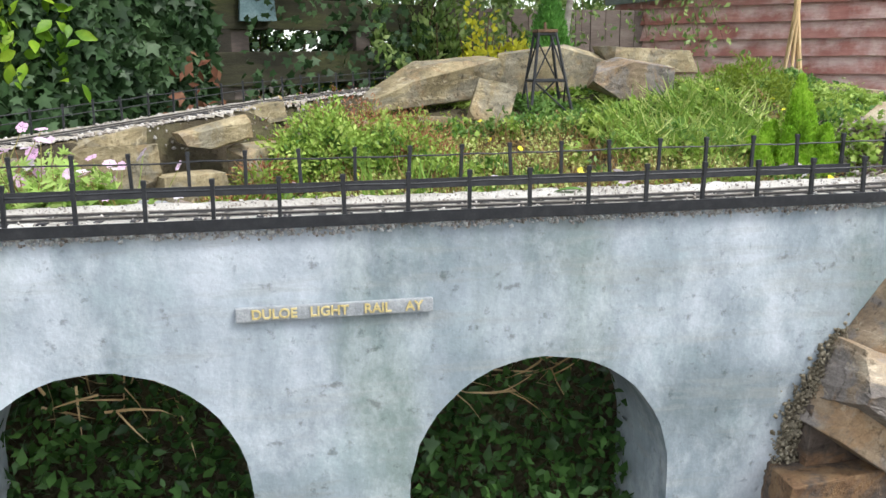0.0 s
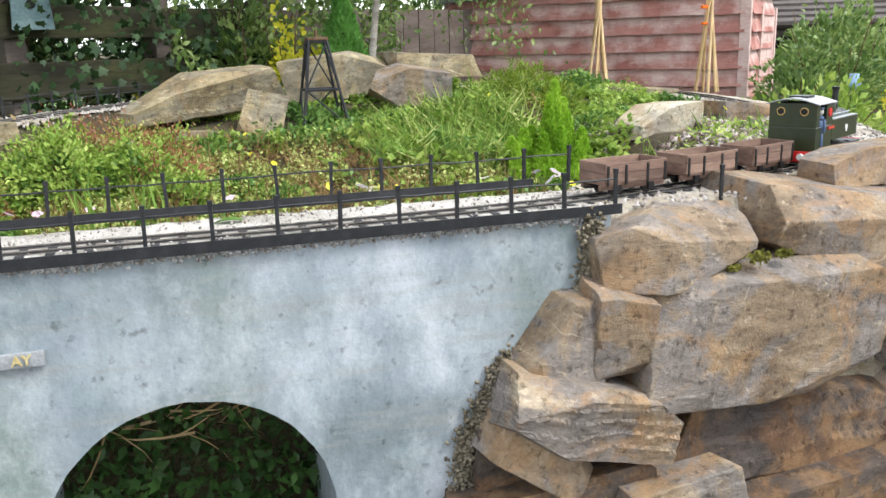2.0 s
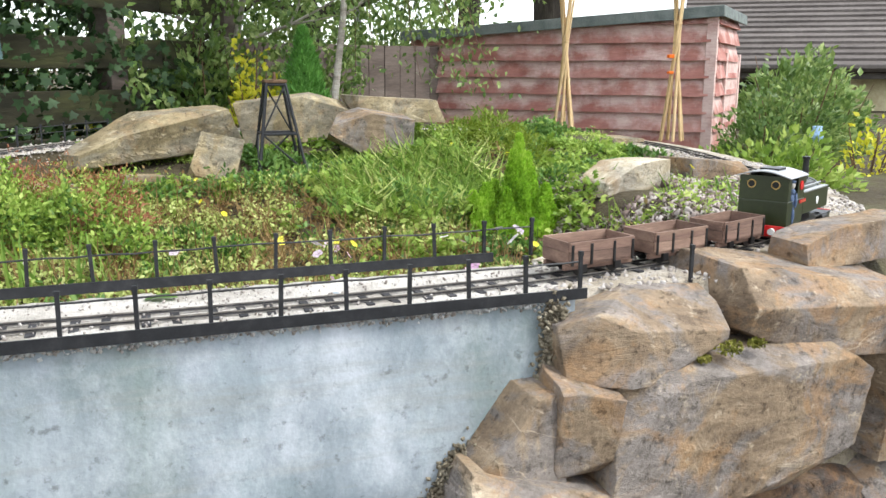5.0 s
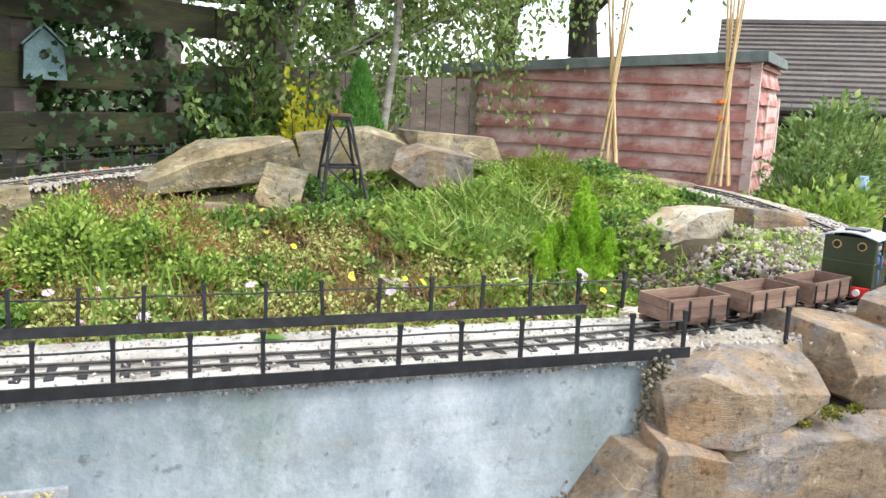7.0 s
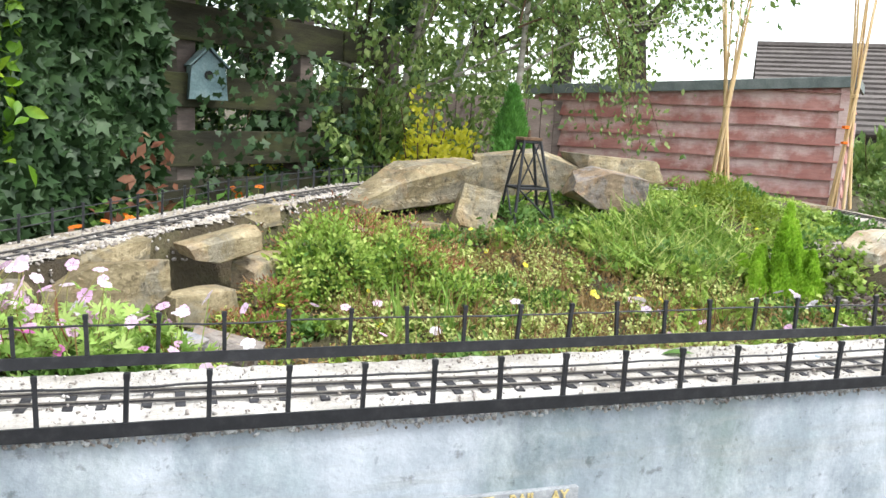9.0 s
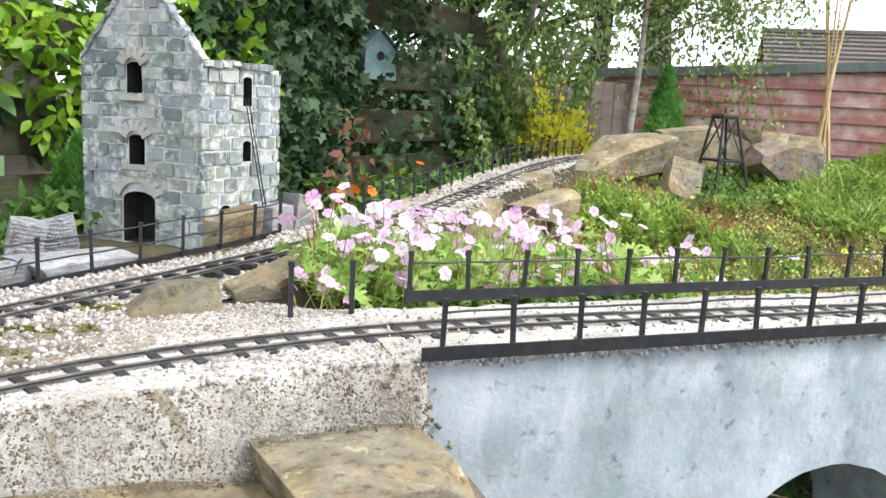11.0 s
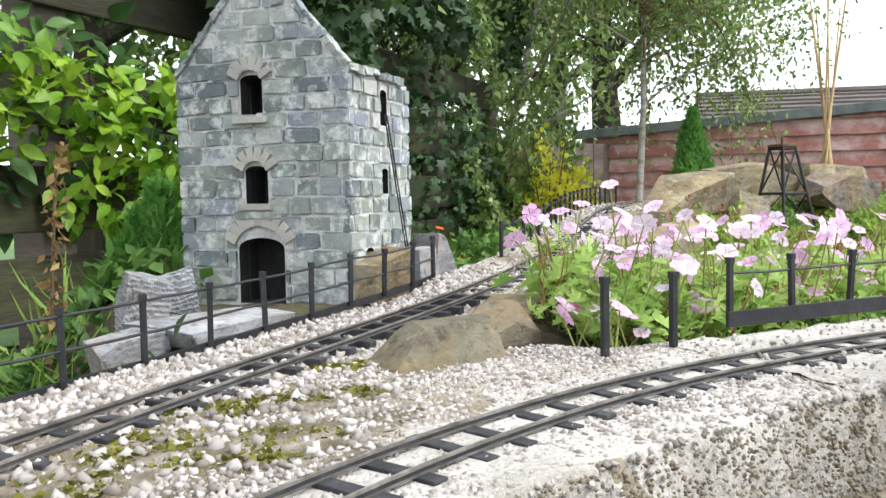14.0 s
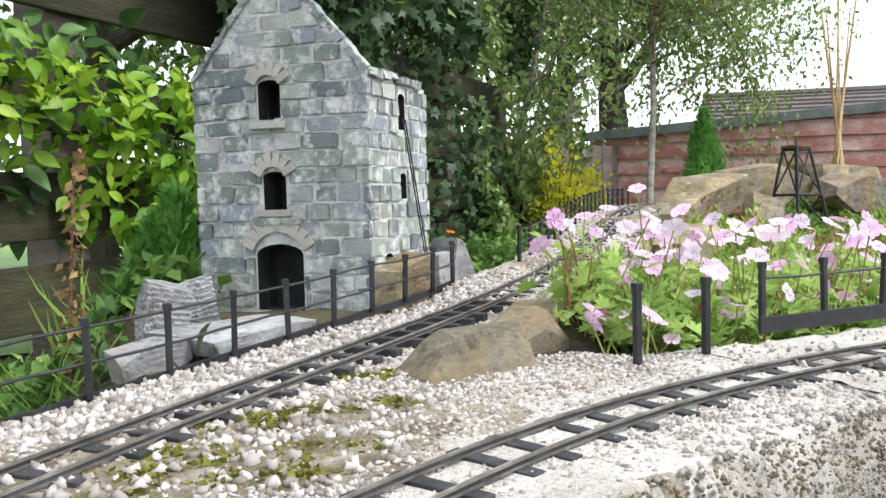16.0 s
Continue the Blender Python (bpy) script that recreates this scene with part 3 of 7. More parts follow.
def petals(count=5, wide=0.56, lift=0.30):
    """A shallow bloom of broad notched petals, each folded along its middle and turned down at the rim."""
    v, f = [(0, 0, 0)], []
    for i in range(count):
        a = 2 * math.pi * i / count
        c, s = math.cos(a), math.sin(a)
        b = len(v)
        for u, w, h in ((0.30, -0.16, 0.5), (0.72, -wide * 0.9, 1.05), (1.02, -wide * 0.62, 0.95), (1.10, -0.2, 0.72), (1.02, 0.0, 0.9), (1.08, 0.22, 0.66), (1.0, wide * 0.66, 0.9), (0.70, wide * 0.95, 1.0), (0.30, 0.16, 0.5), (0.62, 0.0, 0.72)):
            k = 1 + 0.10 * math.sin(i * 2.3 + u * 5 + w * 4)
            v.append((u * k * c - w * s, u * k * s + w * c, h * lift))
        m = b + 9
        f += [(0, b, m), (b, b + 1, m), (b + 1, b + 2, m), (b + 2, b + 3, m), (b + 3, b + 4, m), (b + 4, b + 5, m), (b + 5, b + 6, m), (b + 6, b + 7, m), (b + 7, b + 8, m), (b + 8, 0, m)]
    return ([(x * 0.5, z * 0.5, y * 0.5) for x, y, z in v], f)


def palmate(lobes=5, width=0.15):
    """A leaf cut into pointed lobes that spread from its stalk."""
    v, f = [(0, 0.12, 0)], []
    for i in range(lobes):
        a = math.radians(-78 + 156 * i / (lobes - 1))
        ln = 0.92 - 0.26 * abs(i - (lobes - 1) / 2) / ((lobes - 1) / 2)
        b = len(v)
        for u, w, h in ((0.42, -width * 0.85, 0.05), (0.66, -width * 0.7, 0.04), (1.0, 0.0, -0.10), (0.66, width * 0.7, 0.04), (0.42, width * 0.85, 0.05), (0.5, 0.0, 0.0)):
            v.append((u * ln * math.sin(a) + w * math.cos(a), 0.12 + u * ln * math.cos(a) - w * math.sin(a), h))
        f += [(0, b, b + 5), (b, b + 1, b + 5), (b + 1, b + 2, b + 5), (b + 2, b + 3, b + 5), (b + 3, b + 4, b + 5), (b + 4, 0, b + 5)]
    return v, f


PALM = palmate()
FLOWER = petals()


def stone_template(seed, flat=0.7):
    r = random.Random(seed)
    d = PEBBLE_D.copy()
    s = np.array([1, r.uniform(0.6, 0.9), flat * r.uniform(0.6, 1.0)])
    out = []
    for p in d:
        q = np.abs(p).max()
        k = (1 / q) * 0.9 + 0.1
        out.append(p * s * 0.5 * k * (1 + 0.45 * noise_at(p, 1.9, seed * 3.1) + 0.12 * noise_at(p, 5.0, seed * 1.7)))
    return (out, PEBBLE_F)


# ---- the track's line ----
def spline(points, step):
    """A smooth line through the points, resampled at even steps."""
    p = np.array(points, float)
    p = np.vstack([2 * p[0] - p[1], p, 2 * p[-1] - p[-2]])
    out = []
    for i in range(1, len(p) - 2):
        for u in np.linspace(0, 1, 24, endpoint=False):
            a, b, c, d = p[i - 1:i + 3]
            out.append(0.5 * (2 * b + (c - a) * u + (2 * a - 5 * b + 4 * c - d) * u ** 2 + (3 * b - a - 3 * c + d) * u ** 3))
    out.append(p[-2])
    out = np.array(out)
    s = np.concatenate([[0], np.cumsum(np.linalg.norm(np.diff(out, axis=0), axis=1))])
    t = np.arange(0, s[-1], step)
    out = np.stack([np.interp(t, s, out[:, k]) for k in range(3)], 1)
    for _ in range(60):
        out[4:-4] = 0.5 * out[4:-4] + 0.25 * (out[:-8] + out[8:])
    return out


RAIL_Z, HALF_GAUGE = 0.745, 0.018
LINE = spline([(-2.5, 0.6, 0.745), (-1.95, 1.08, 0.745), (-1.635, 1.425, 0.745), (-1.402, 1.565, 0.745), (-1.183, 1.640, 0.745), (-0.9, 1.650, 0.745), (-0.4, 1.625, 0.745),
               (0.2, 1.608, 0.745), (0.6, 1.603, 0.745), (0.93, 1.628, 0.745), (1.17, 1.684, 0.745), (1.435, 1.772, 0.745), (1.655, 1.92, 0.747), (1.83, 2.15, 0.75),
               (2.0, 2.5, 0.755), (2.12, 2.85, 0.76), (2.2, 3.2, 0.768), (2.22, 3.55, 0.775), (2.05, 3.86, 0.79), (1.7, 4.02, 0.805), (1.3, 4.02, 0.82),
               (0.8, 3.87, 0.835), (0.4, 3.6, 0.84), (0.0, 3.23, 0.836), (-0.29, 2.90, 0.82), (-0.57, 2.58, 0.795), (-0.78, 2.34, 0.778), (-1.02, 2.12, 0.76),
               (-1.256, 1.945, 0.75), (-1.462, 1.775, 0.745), (-1.62, 1.65, 0.745), (-1.85, 1.40, 0.745), (-2.1, 1.05, 0.745), (-2.5, 0.55, 0.745)], 0.012)


def along(line, i):
    a, b = line[max(i - 2, 0)], line[min(i + 2, len(line) - 1)]
    d = (b - a) / np.linalg.norm(b - a)
    return line[i], d, np.array([-d[1], d[0], 0]) / math.hypot(d[0], d[1])


def ribbon(line, offset, lo, hi, half):
    """A bar of rectangular section that follows a line, offset to its left."""
    v, f = [], []
    for i in range(len(line)):
        p, d, s = along(line, i)
        c = p + s * offset
        for du, dz in ((-half, lo), (half, lo), (half, hi), (-half, hi)):
            q = c + s * du
            v.append((q[0], q[1], q[2] + dz))
        if i:
            b = (i - 1) * 4
            for k in range(4):
                f.append((b + k, b + (k + 1) % 4, b + 4 + (k + 1) % 4, b + 4 + k))
    e = (len(line) - 1) * 4
    f += [(3, 2, 1, 0), (e, e + 1, e + 2, e + 3)]
    return v, f


def nearest(x, y):
    """Distance to the track's line in plan, and the rail height there."""
    x, y = np.asarray(x, float), np.asarray(y, float)
    L = LINE[::4]
    best, z = np.full(x.shape, 1e9), np.zeros(x.shape)
    for p in L:
        d = (x - p[0]) ** 2 + (y - p[1]) ** 2
        k = d < best
        best[k], z[k] = d[k], p[2]
    return np.sqrt(best), z


def smooth_step(v):
    v = np.clip(v, 0, 1)
    return v * v * (3 - 2 * v)


LOOP = LINE[::8][(LINE[::8][:, 1] > 1.5)]


def in_loop(x, y):
    inside = np.zeros(np.shape(x), bool)
    for (x0, y0, _), (x1, y1, _) in zip(LOOP, np.roll(LOOP, -1, axis=0)):
        hit = ((y0 > y) != (y1 > y)) & (x < (x1 - x0) * (y - y0) / (y1 - y0 + 1e-12) + x0)
        inside ^= hit
    return inside


REAR = LINE[int(len(LINE) * 0.6):]
REAR = REAR[REAR[:, 0] < -0.6]
REAR_X, REAR_Y = REAR[::-1, 0], REAR[::-1, 1]


def height(x, y):
    """The garden's ground."""
    x, y = np.asarray(x, float), np.asarray(y, float)
    d, z = nearest(x, y)
    bank = np.interp(y, [1.74, 2.0, 2.3, 2.6, 2.85, 3.05, 3.2, 3.4, 3.8], [0.50, 0.535, 0.575, 0.62, 0.66, 0.72, 0.755, 0.80, 0.81])
    bank = bank + 0.095 * np.exp(-(((x - 1.30) / 0.20) ** 2 + ((y - 3.03) / 0.17) ** 2))
    plateau = smooth_step((x - 1.26) / 0.22)
    bank = bank * (1 - plateau) + np.maximum(0.735, bank) * plateau
    border = smooth_step((-0.22 - x) / 0.32) * (1 - smooth_step((y - 2.08) / 0.14))
    mound = bank * (1 - border) + np.maximum(0.70, bank) * border
    outer = 0.52 + 0.16 * np.exp(-(d / 0.35) ** 2)
    body = np.where(in_loop(x, y), mound, outer)
    walled = (x > -1.0) & (x < 0.85) & (y < 2.2)
    held = (x > -0.85) & (x < 0.55) & (y > 2.15) & in_loop(x, y)
    near = np.where(held, 1 - smooth_step((d - 0.085) / 0.035), 1 - smooth_step((d - 0.10) / 0.14))
    near = np.where(walled, 1 - smooth_step((d - 0.10) / 0.02), near)
    body = body * (1 - near) + (z - 0.013) * near
    back = np.interp(x, REAR_X, REAR_Y) + 0.13
    pad = np.exp(-(np.maximum(np.hypot((x + 1.24) / 1.15, y - 2.36) - 0.22, 0) / 0.10) ** 2)
    left = smooth_step((-1.05 - x) / 0.12) * np.maximum(1 - smooth_step((y - back) / 0.06), pad)
    body = body * (1 - left) + 0.732 * left
    edge = np.where(x < -1.02, 1.485 - 0.2 * np.clip(-1.12 - x, 0, 3), np.where(x < -0.66, 1.745, np.where(x < 0.80, 1.80, 1.52)))
    drop = smooth_step((y - edge) / 0.035)
    return 0.02 * np.sin(x * 3) * np.cos(y * 2.3) * (1 - drop) + body * drop


def grid_mesh(name, xs, ys, zfun, material, keep=None, smooth=True):
    X, Y = np.meshgrid(xs, ys)
    Z = zfun(X, Y)
    v = np.stack([X, Y, Z], 2).reshape(-1, 3)
    w = len(xs)
    i, j = np.meshgrid(np.arange(w - 1), np.arange(len(ys) - 1))
    if keep is not None:
        k = keep((X[:-1, :-1] + X[1:, 1:]) / 2, (Y[:-1, :-1] + Y[1:, 1:]) / 2)
        i, j = i[k], j[k]
    a = (j * w + i).reshape(-1)
    f = np.stack([a, a + 1, a + w + 1, a + w], 1)
    used = np.unique(f)
    remap = np.full(len(v), -1)
    remap[used] = np.arange(len(used))
    return mesh_of(name, v[used], remap[f], material, smooth)


def rough_height(x, y):
    z = height(x, y)
    out = np.array([0.012 * noise_at((a, b, 0), 5.0) + 0.006 * noise_at((a, b, 0), 17.0) for a, b in zip(np.ravel(x), np.ravel(y))]).reshape(np.shape(x))
    d, _ = nearest(x, y)
    return z + out * (0.15 + 0.85 * smooth_step((d - 0.10) / 0.2))


far = [3, 5, 9, 18, 40, 90, 220, 600]
gx = np.concatenate([[-3.2 - f for f in far[::-1]], np.arange(-3.2, 4.2, 0.045), [4.2 + f for f in far]])
gy = np.concatenate([[-0.5 - f for f in far[::-1]], np.arange(-0.5, 1.3, 0.3), np.arange(1.3, 5.6, 0.045), [5.6 + f for f in [0.5, 1.2] + far]])
tagged(new("ground", grid_mesh("ground", gx, gy, rough_height, "soil")), "dark garden soil with moss and leaf litter", "ground", kind="structure")


def on_ballast(x, y):
    d, z = nearest(x, y)
    wob = np.array([0.02 * noise_at((a, b, 1.0), 8.0) for a, b in zip(np.ravel(x), np.ravel(y))]).reshape(np.shape(x))
    bed = (d + wob < np.where((x > -0.85) & (x < 0.55) & (y > 2.15) & in_loop(x, y), 0.078, 0.115)) & ~((x > -1.0) & (x < 0.8) & (y < 1.75))
    back_edge = np.interp(x, REAR_X, REAR_Y) + 0.10
    yard = (y < back_edge) & (x < -0.98) & (x > -2.6) & (y > 1.49 - 0.2 * np.clip(-1.12 - x, 0, 3) + 0.5 * wob) & (y < 2.9 + x * 0.55)
    corner = (x > 0.80) & (x < 1.5) & (y > 1.53) & (y < 1.80)
    return bed | ((d < 0.6) & yard & ~in_loop(x, y)) | (yard & (y < 1.80 + wob)) | corner


tagged(new("ballast_bed", grid_mesh("ballast_bed", np.arange(-2.6, 2.5, 0.022), np.arange(1.44, 4.3, 0.022), lambda x, y: rough_height(x, y) + 0.0052, "ballast_dirty", on_ballast)),
       "pale crushed stone ballast spread under the rails", "ballast", kind="structure")

# ---- the viaduct ----
ARCHES = ((-0.425, 0.355, 0.195), (0.19, 0.332, 0.198))
WALL_Y, BACK_Y, DECK_Z = 1.53, 1.74, 0.735


def viaduct_body():
    """A wall with arched openings right through it; its top edge is crumbly."""
    bm = bmesh.new()
    x0, x1 = -1.06, 0.83
    top = [(x, DECK_Z + 0.004 * noise.noise(Vector((x * 9, 2.0, 0)))) for x in np.arange(x1, x0 - 0.001, -0.03)]
    bottom = [(x0, -0.02)]
    for cx, cz, r in ARCHES:
        bottom.append((cx - r, -0.02))
        for i in range(0, 25):
            a = math.pi - math.pi * i / 24
            w = 1 + 0.02 * noise.noise(Vector((cx + i * 0.7, 1.0, 0.0)))
            bottom.append((cx + r * w * math.cos(a), cz + r * w * math.sin(a)))
        bottom.append((cx + r, -0.02))
    bottom.append((x1, -0.02))
    front = [bm.verts.new((x, WALL_Y, z)) for x, z in bottom + top]
    face = bm.faces.new(front)
    made = bmesh.ops.extrude_face_region(bm, geom=[face])
    bmesh.ops.translate(bm, vec=(0, BACK_Y - WALL_Y, 0), verts=[g for g in made["geom"] if isinstance(g, bmesh.types.BMVert)])
    bmesh.ops.triangulate(bm, faces=[f for f in bm.faces if len(f.verts) > 4])
    bmesh.ops.recalc_face_normals(bm, faces=bm.faces)
    return bm


viaduct = thing("viaduct", "blue-grey limewashed concrete viaduct with two round arches", "viaduct", kind="structure")
part("arched_wall", viaduct_body(), "limewash", viaduct)
deck = grid_mesh("deck_gravel", np.arange(-1.06, 0.86, 0.015), np.arange(1.528, 1.742, 0.0105),
                 lambda x, y: DECK_Z + 0.0030 + np.array([0.003 * noise_at((a, b, 0), 30.0) + 0.002 * noise_at((a, b, 3), 90.0) for a, b in zip(np.ravel(x), np.ravel(y))]).reshape(np.shape(x)), "ballast")
part("deck_gravel", deck, "ballast", viaduct, "pale gravel laid on the deck")
lumps_n = 700
lx = rng.uniform(-1.05, 0.8, lumps_n)
ll = np.stack([lx, np.full(lumps_n, WALL_Y - 0.001) + rng.normal(0, 0.002, lumps_n), DECK_Z - 0.001 - np.abs(rng.normal(0, 0.0035, lumps_n))], 1)
part("crumbly_edge", scatter_mesh("crumbly_edge", stone_template(5, 0.5), ll, unit(lumps_n), unit(lumps_n), rng.uniform(0.002, 0.007, lumps_n), "mortar"), "mortar", viaduct, "pale crumbly cement lip under the fence bar")

# name board, with its raised letters
board = thing("name_board", "pale grey painted board with raised gilt letters", "sign", (-0.105, WALL_Y - 0.008, 0.62))
part("backing", box((-0.1325, 0, -0.0095), (0.1325, 0.008, 0.0095), 0.0008), "sign_grey", board)


def lettering(text, at, size, material, parent, name="lettering"):
    curve = bpy.data.curves.new(name, "FONT")
    curve.body, curve.size, curve.extrude, curve.align_x, curve.align_y = text, size, 0.0009, "CENTER", "CENTER"
    curve.offset = 0.0004
    tmp = bpy.data.objects.new(name, curve)
    scene.collection.objects.link(tmp)
    me = bpy.data.meshes.new_from_object(tmp.evaluated_get(bpy.context.evaluated_depsgraph_get()))
    bpy.data.objects.remove(tmp)
    me.name = name
    me.materials.clear()
    me.materials.append(M[material])
    ob = new(name, me)
    ob.parent = parent
    ob.matrix_basis = pose(*at, 90, 0, 0)
    return ob


M["gilt"] = surface("gilt_letter", (0.42, 0.33, 0.13), (0.52, 0.42, 0.19), (0.60, 0.52, 0.29), 60.0, 0.6, 5.0, 0.2, 0.0004)
for word, wx in (("DULOE", -0.082), ("LIGHT", -0.009), ("RAIL", 0.056), ("AY", 0.106)):
    lettering(word, (wx, -0.0012, 0), 0.0185, "gilt", board, "word")


# ---- track ----
track = thing("railway_track", "narrow-gauge model railway track of dark sleepers and steel rails", "track", kind="structure")
for side in (-1, 1):
    for name_, lo, hi, half, mat_ in (("rail", -0.0016, 0.0, 0.0010, "rail"), ("rail_web", -0.0040, -0.0016, 0.0005, "sleeper"), ("rail_foot", -0.0050, -0.0040, 0.0019, "rail_rust")):
        v, f = ribbon(LINE[::2], side * HALF_GAUGE, lo, hi, half)
        part(name_, mesh_of(name_, v, f, mat_), mat_, track)
sleeper_me = bm_mesh("sleeper", box((-0.0058, -0.032, -0.0095), (0.0058, 0.032, 0.0), 0.0012), "sleeper")
step = 3.45
pos = 0.0
while pos < len(LINE):
    p, d, s = along(LINE, int(pos))
    ob = placed("sleeper", sleeper_me, track, pose(p[0], p[1], p[2] - 0.0050, random.uniform(-1, 1), random.uniform(-1, 1), math.degrees(math.atan2(d[1], d[0])) + random.uniform(-2.5, 2.5)))
    pos += step


# ---- fences ----
def post_mesh(h, w=0.0026):
    bm = box((-w, -w, 0), (w, w, h), 0.0005)
    add_box(bm, (-w * 1.25, -w * 1.25, h - 0.006), (w * 1.25, w * 1.25, h + 0.0005), 0.0005)
    add_rod(bm, (0, -w * 1.6, 0.006), (0, w * 1.2, 0.006), 0.0014)
    return bm_mesh("post", bm, "black_iron")


POST = post_mesh(0.062)


def wire(points, r, sides=6):
    v, f = [], []
    for i, p in enumerate(points):
        a, b = np.array(points[max(i - 1, 0)]), np.array(points[min(i + 1, len(points) - 1)])
        t = (b - a) / (np.linalg.norm(b - a) + 1e-9)
        u = np.cross(t, (0, 0, 1.0))
        u /= np.linalg.norm(u) + 1e-9
        w = np.cross(u, t)
        for k in range(sides):
            an = 2 * math.pi * k / sides
            v.append(np.array(p) + r * (math.cos(an) * u + math.sin(an) * w))
        if i:
            o = (i - 1) * sides
            for k in range(sides):
                f.append((o + k, o + (k + 1) % sides, o + sides + (k + 1) % sides, o + sides + k))
    return v, f


def post_fence(name, label, points, z, rails, base=None, lean=2.0, bar=True, posts=None, post=None, bar_top=0.006):
    """A row of posts along a line in plan, wires through them, and a bar of angle iron at their feet."""
    fence = thing(name, label, "fence")
    pts = np.array(points, float)
    posts = pts if posts is None else posts
    lines = [[] for _ in rails]
    for p in posts:
        rx, ry = random.uniform(-lean, lean), random.uniform(-lean, lean)
        placed("post", post or POST, fence, pose(p[0], p[1], z(p) - 0.004, rx, ry, random.uniform(-8, 8)))
        for li, h in zip(lines, rails):
            li.append((p[0] + h * math.sin(radians(ry)), p[1] - h * math.sin(radians(rx)), z(p) + h + random.uniform(-0.001, 0.001)))
    for li in lines:
        fine = []
        for a, b in zip(li, li[1:]):
            for u in (0, 0.33, 0.66):
                q = np.array(a) * (1 - u) + np.array(b) * u
                q[2] += random.uniform(-0.0012, 0.0008) if u else 0
                fine.append(q)
        fine.append(li[-1])
        part("wire", mesh_of("wire", *wire(fine, 0.0014), "black_iron"), "black_iron", fence)
    if bar:
        b = np.array([(p[0], p[1], z(p)) for p in (base if base is not None else pts)])
        v, f = ribbon(b, -0.004, -0.009, bar_top, 0.0018)
        part("angle_bar", mesh_of("angle_bar", v, f, "black_iron"), "black_iron", fence)
    return fence


near_posts = [(0.833 - 0.0838 * i, 1.523) for i in range(23)]
post_fence("parapet_fence", "black iron post and wire fence along the viaduct edge", near_posts, lambda p: 0.746, [0.043],
           base=[(-1.035, 1.523), (-0.5, 1.523), (0.0, 1.523), (0.5, 1.523), (0.842, 1.523)])
far_posts = [(0.859 - 0.0835 * i, 1.737) for i in range(25)]
post_fence("parapet_fence", "black iron post and wire fence backing onto the flower bed", far_posts[:23], lambda p: 0.757, [0.043],
           base=[(-0.985, 1.737), (-0.5, 1.737), (0.0, 1.737), (0.5, 1.737), (0.79, 1.737)], lean=3.0)
for px, py in ((-1.137, 1.722), (-1.059, 1.724)):
    lone = thing("lone_post", "single black iron fence post standing in gravel", "post", (px, py, 0.732))
    part("shaft", post_mesh(0.075, 0.003), "black_iron", lone)
lone = thing("lone_post", "single black iron fence post beside the curve", "post", (1.052, 1.569, 0.728))
part("shaft", post_mesh(0.062, 0.0026), "black_iron", lone)


def offset_line(i0, i1, off, gap):
    out = []
    i = i0
    while i < i1:
        p, d, s = along(LINE, int(i))
        out.append((p[0] + s[0] * off, p[1] + s[1] * off, p[2]))
        i += gap / 0.012
    return out


def line_index(x, y):
    return int(np.argmin((LINE[:, 0] - x) ** 2 + (LINE[:, 1] - y) ** 2 + np.where(np.arange(len(LINE)) < len(LINE) * 0.5, 9, 0)))


rear = offset_line(line_index(-0.98, 2.16), line_index(-1.85, 1.40), -0.112, 0.0835)
post_fence("lineside_fence", "black iron post and wire fence in front of the engine house", [(p[0], p[1]) for p in rear], lambda p: float(nearest([p[0]], [p[1]])[1][0]) - 0.004, [0.052, 0.025], bar_top=0.0)
rear_b = offset_line(line_index(0.35, 3.56), line_index(-0.82, 2.30), -0.085, 0.085)
post_fence("lineside_fence", "black iron post and wire fence above the flower border", [(p[0], p[1]) for p in rear_b], lambda p: float(nearest([p[0]], [p[1]])[1][0]) - 0.004, [0.05, 0.03], bar=False)


# ---- stones: the right-hand abutment ----
brown = "weathered brown stone block of the rock-faced abutment"
rock("wedge-shaped brown stone with a rust-stained face", (0.915, 1.505, 0.684), (0.132, 0.064, 0.052), 3, cuts=((-0.80, -0.58, 0.12, 0.80), (-0.55, 0.1, 0.8, 0.92), (0.85, -0.1, -0.5, 0.92), (0.15, -0.5, 0.85, 0.74)), turn=(0, 0, 4), n=37, ledges=0.004, rough=0.007)
rock("upright brown stone block in the abutment", (0.810, 1.490, 0.574), (0.049, 0.06, 0.067), 7, turn=(0, 1, -5), bed=(1, 0, 0.2), n=37, ledges=0.006)
rock("large flat-faced brown stone with pale veins", (1.070, 1.512, 0.552), (0.240, 0.085, 0.114), 12, cuts=((-0.8, 0, 0.5, 1.1), (0.75, 0, -0.75, 1.05), (0.8, 0, 0.6, 1.1), (0, -0.35, 0.95, 1.0)), turn=(2, 2, 3), n=37, rough=0.006, ledges=0.007, bed=(0.2, 0.1, 1))
rock("broad flat-topped brown stone beside the curve", (1.25, 1.566, 0.683), (0.19, 0.105, 0.062), 15, "rock", cuts=((-0.7, -0.2, -0.7, 1.0), (0, -0.8, 0.5, 1.0)), turn=(2, 6, -3), n=37, rough=0.007, ledges=0.005)
rock("squared brown stone at the outside of the curve", (1.43, 1.652, 0.757), (0.17, 0.045, 0.036), 18, "rock", cuts=((-0.7, 0, 0.7, 1.0),), turn=(0, 0, 14), n=27, ledges=0.006)
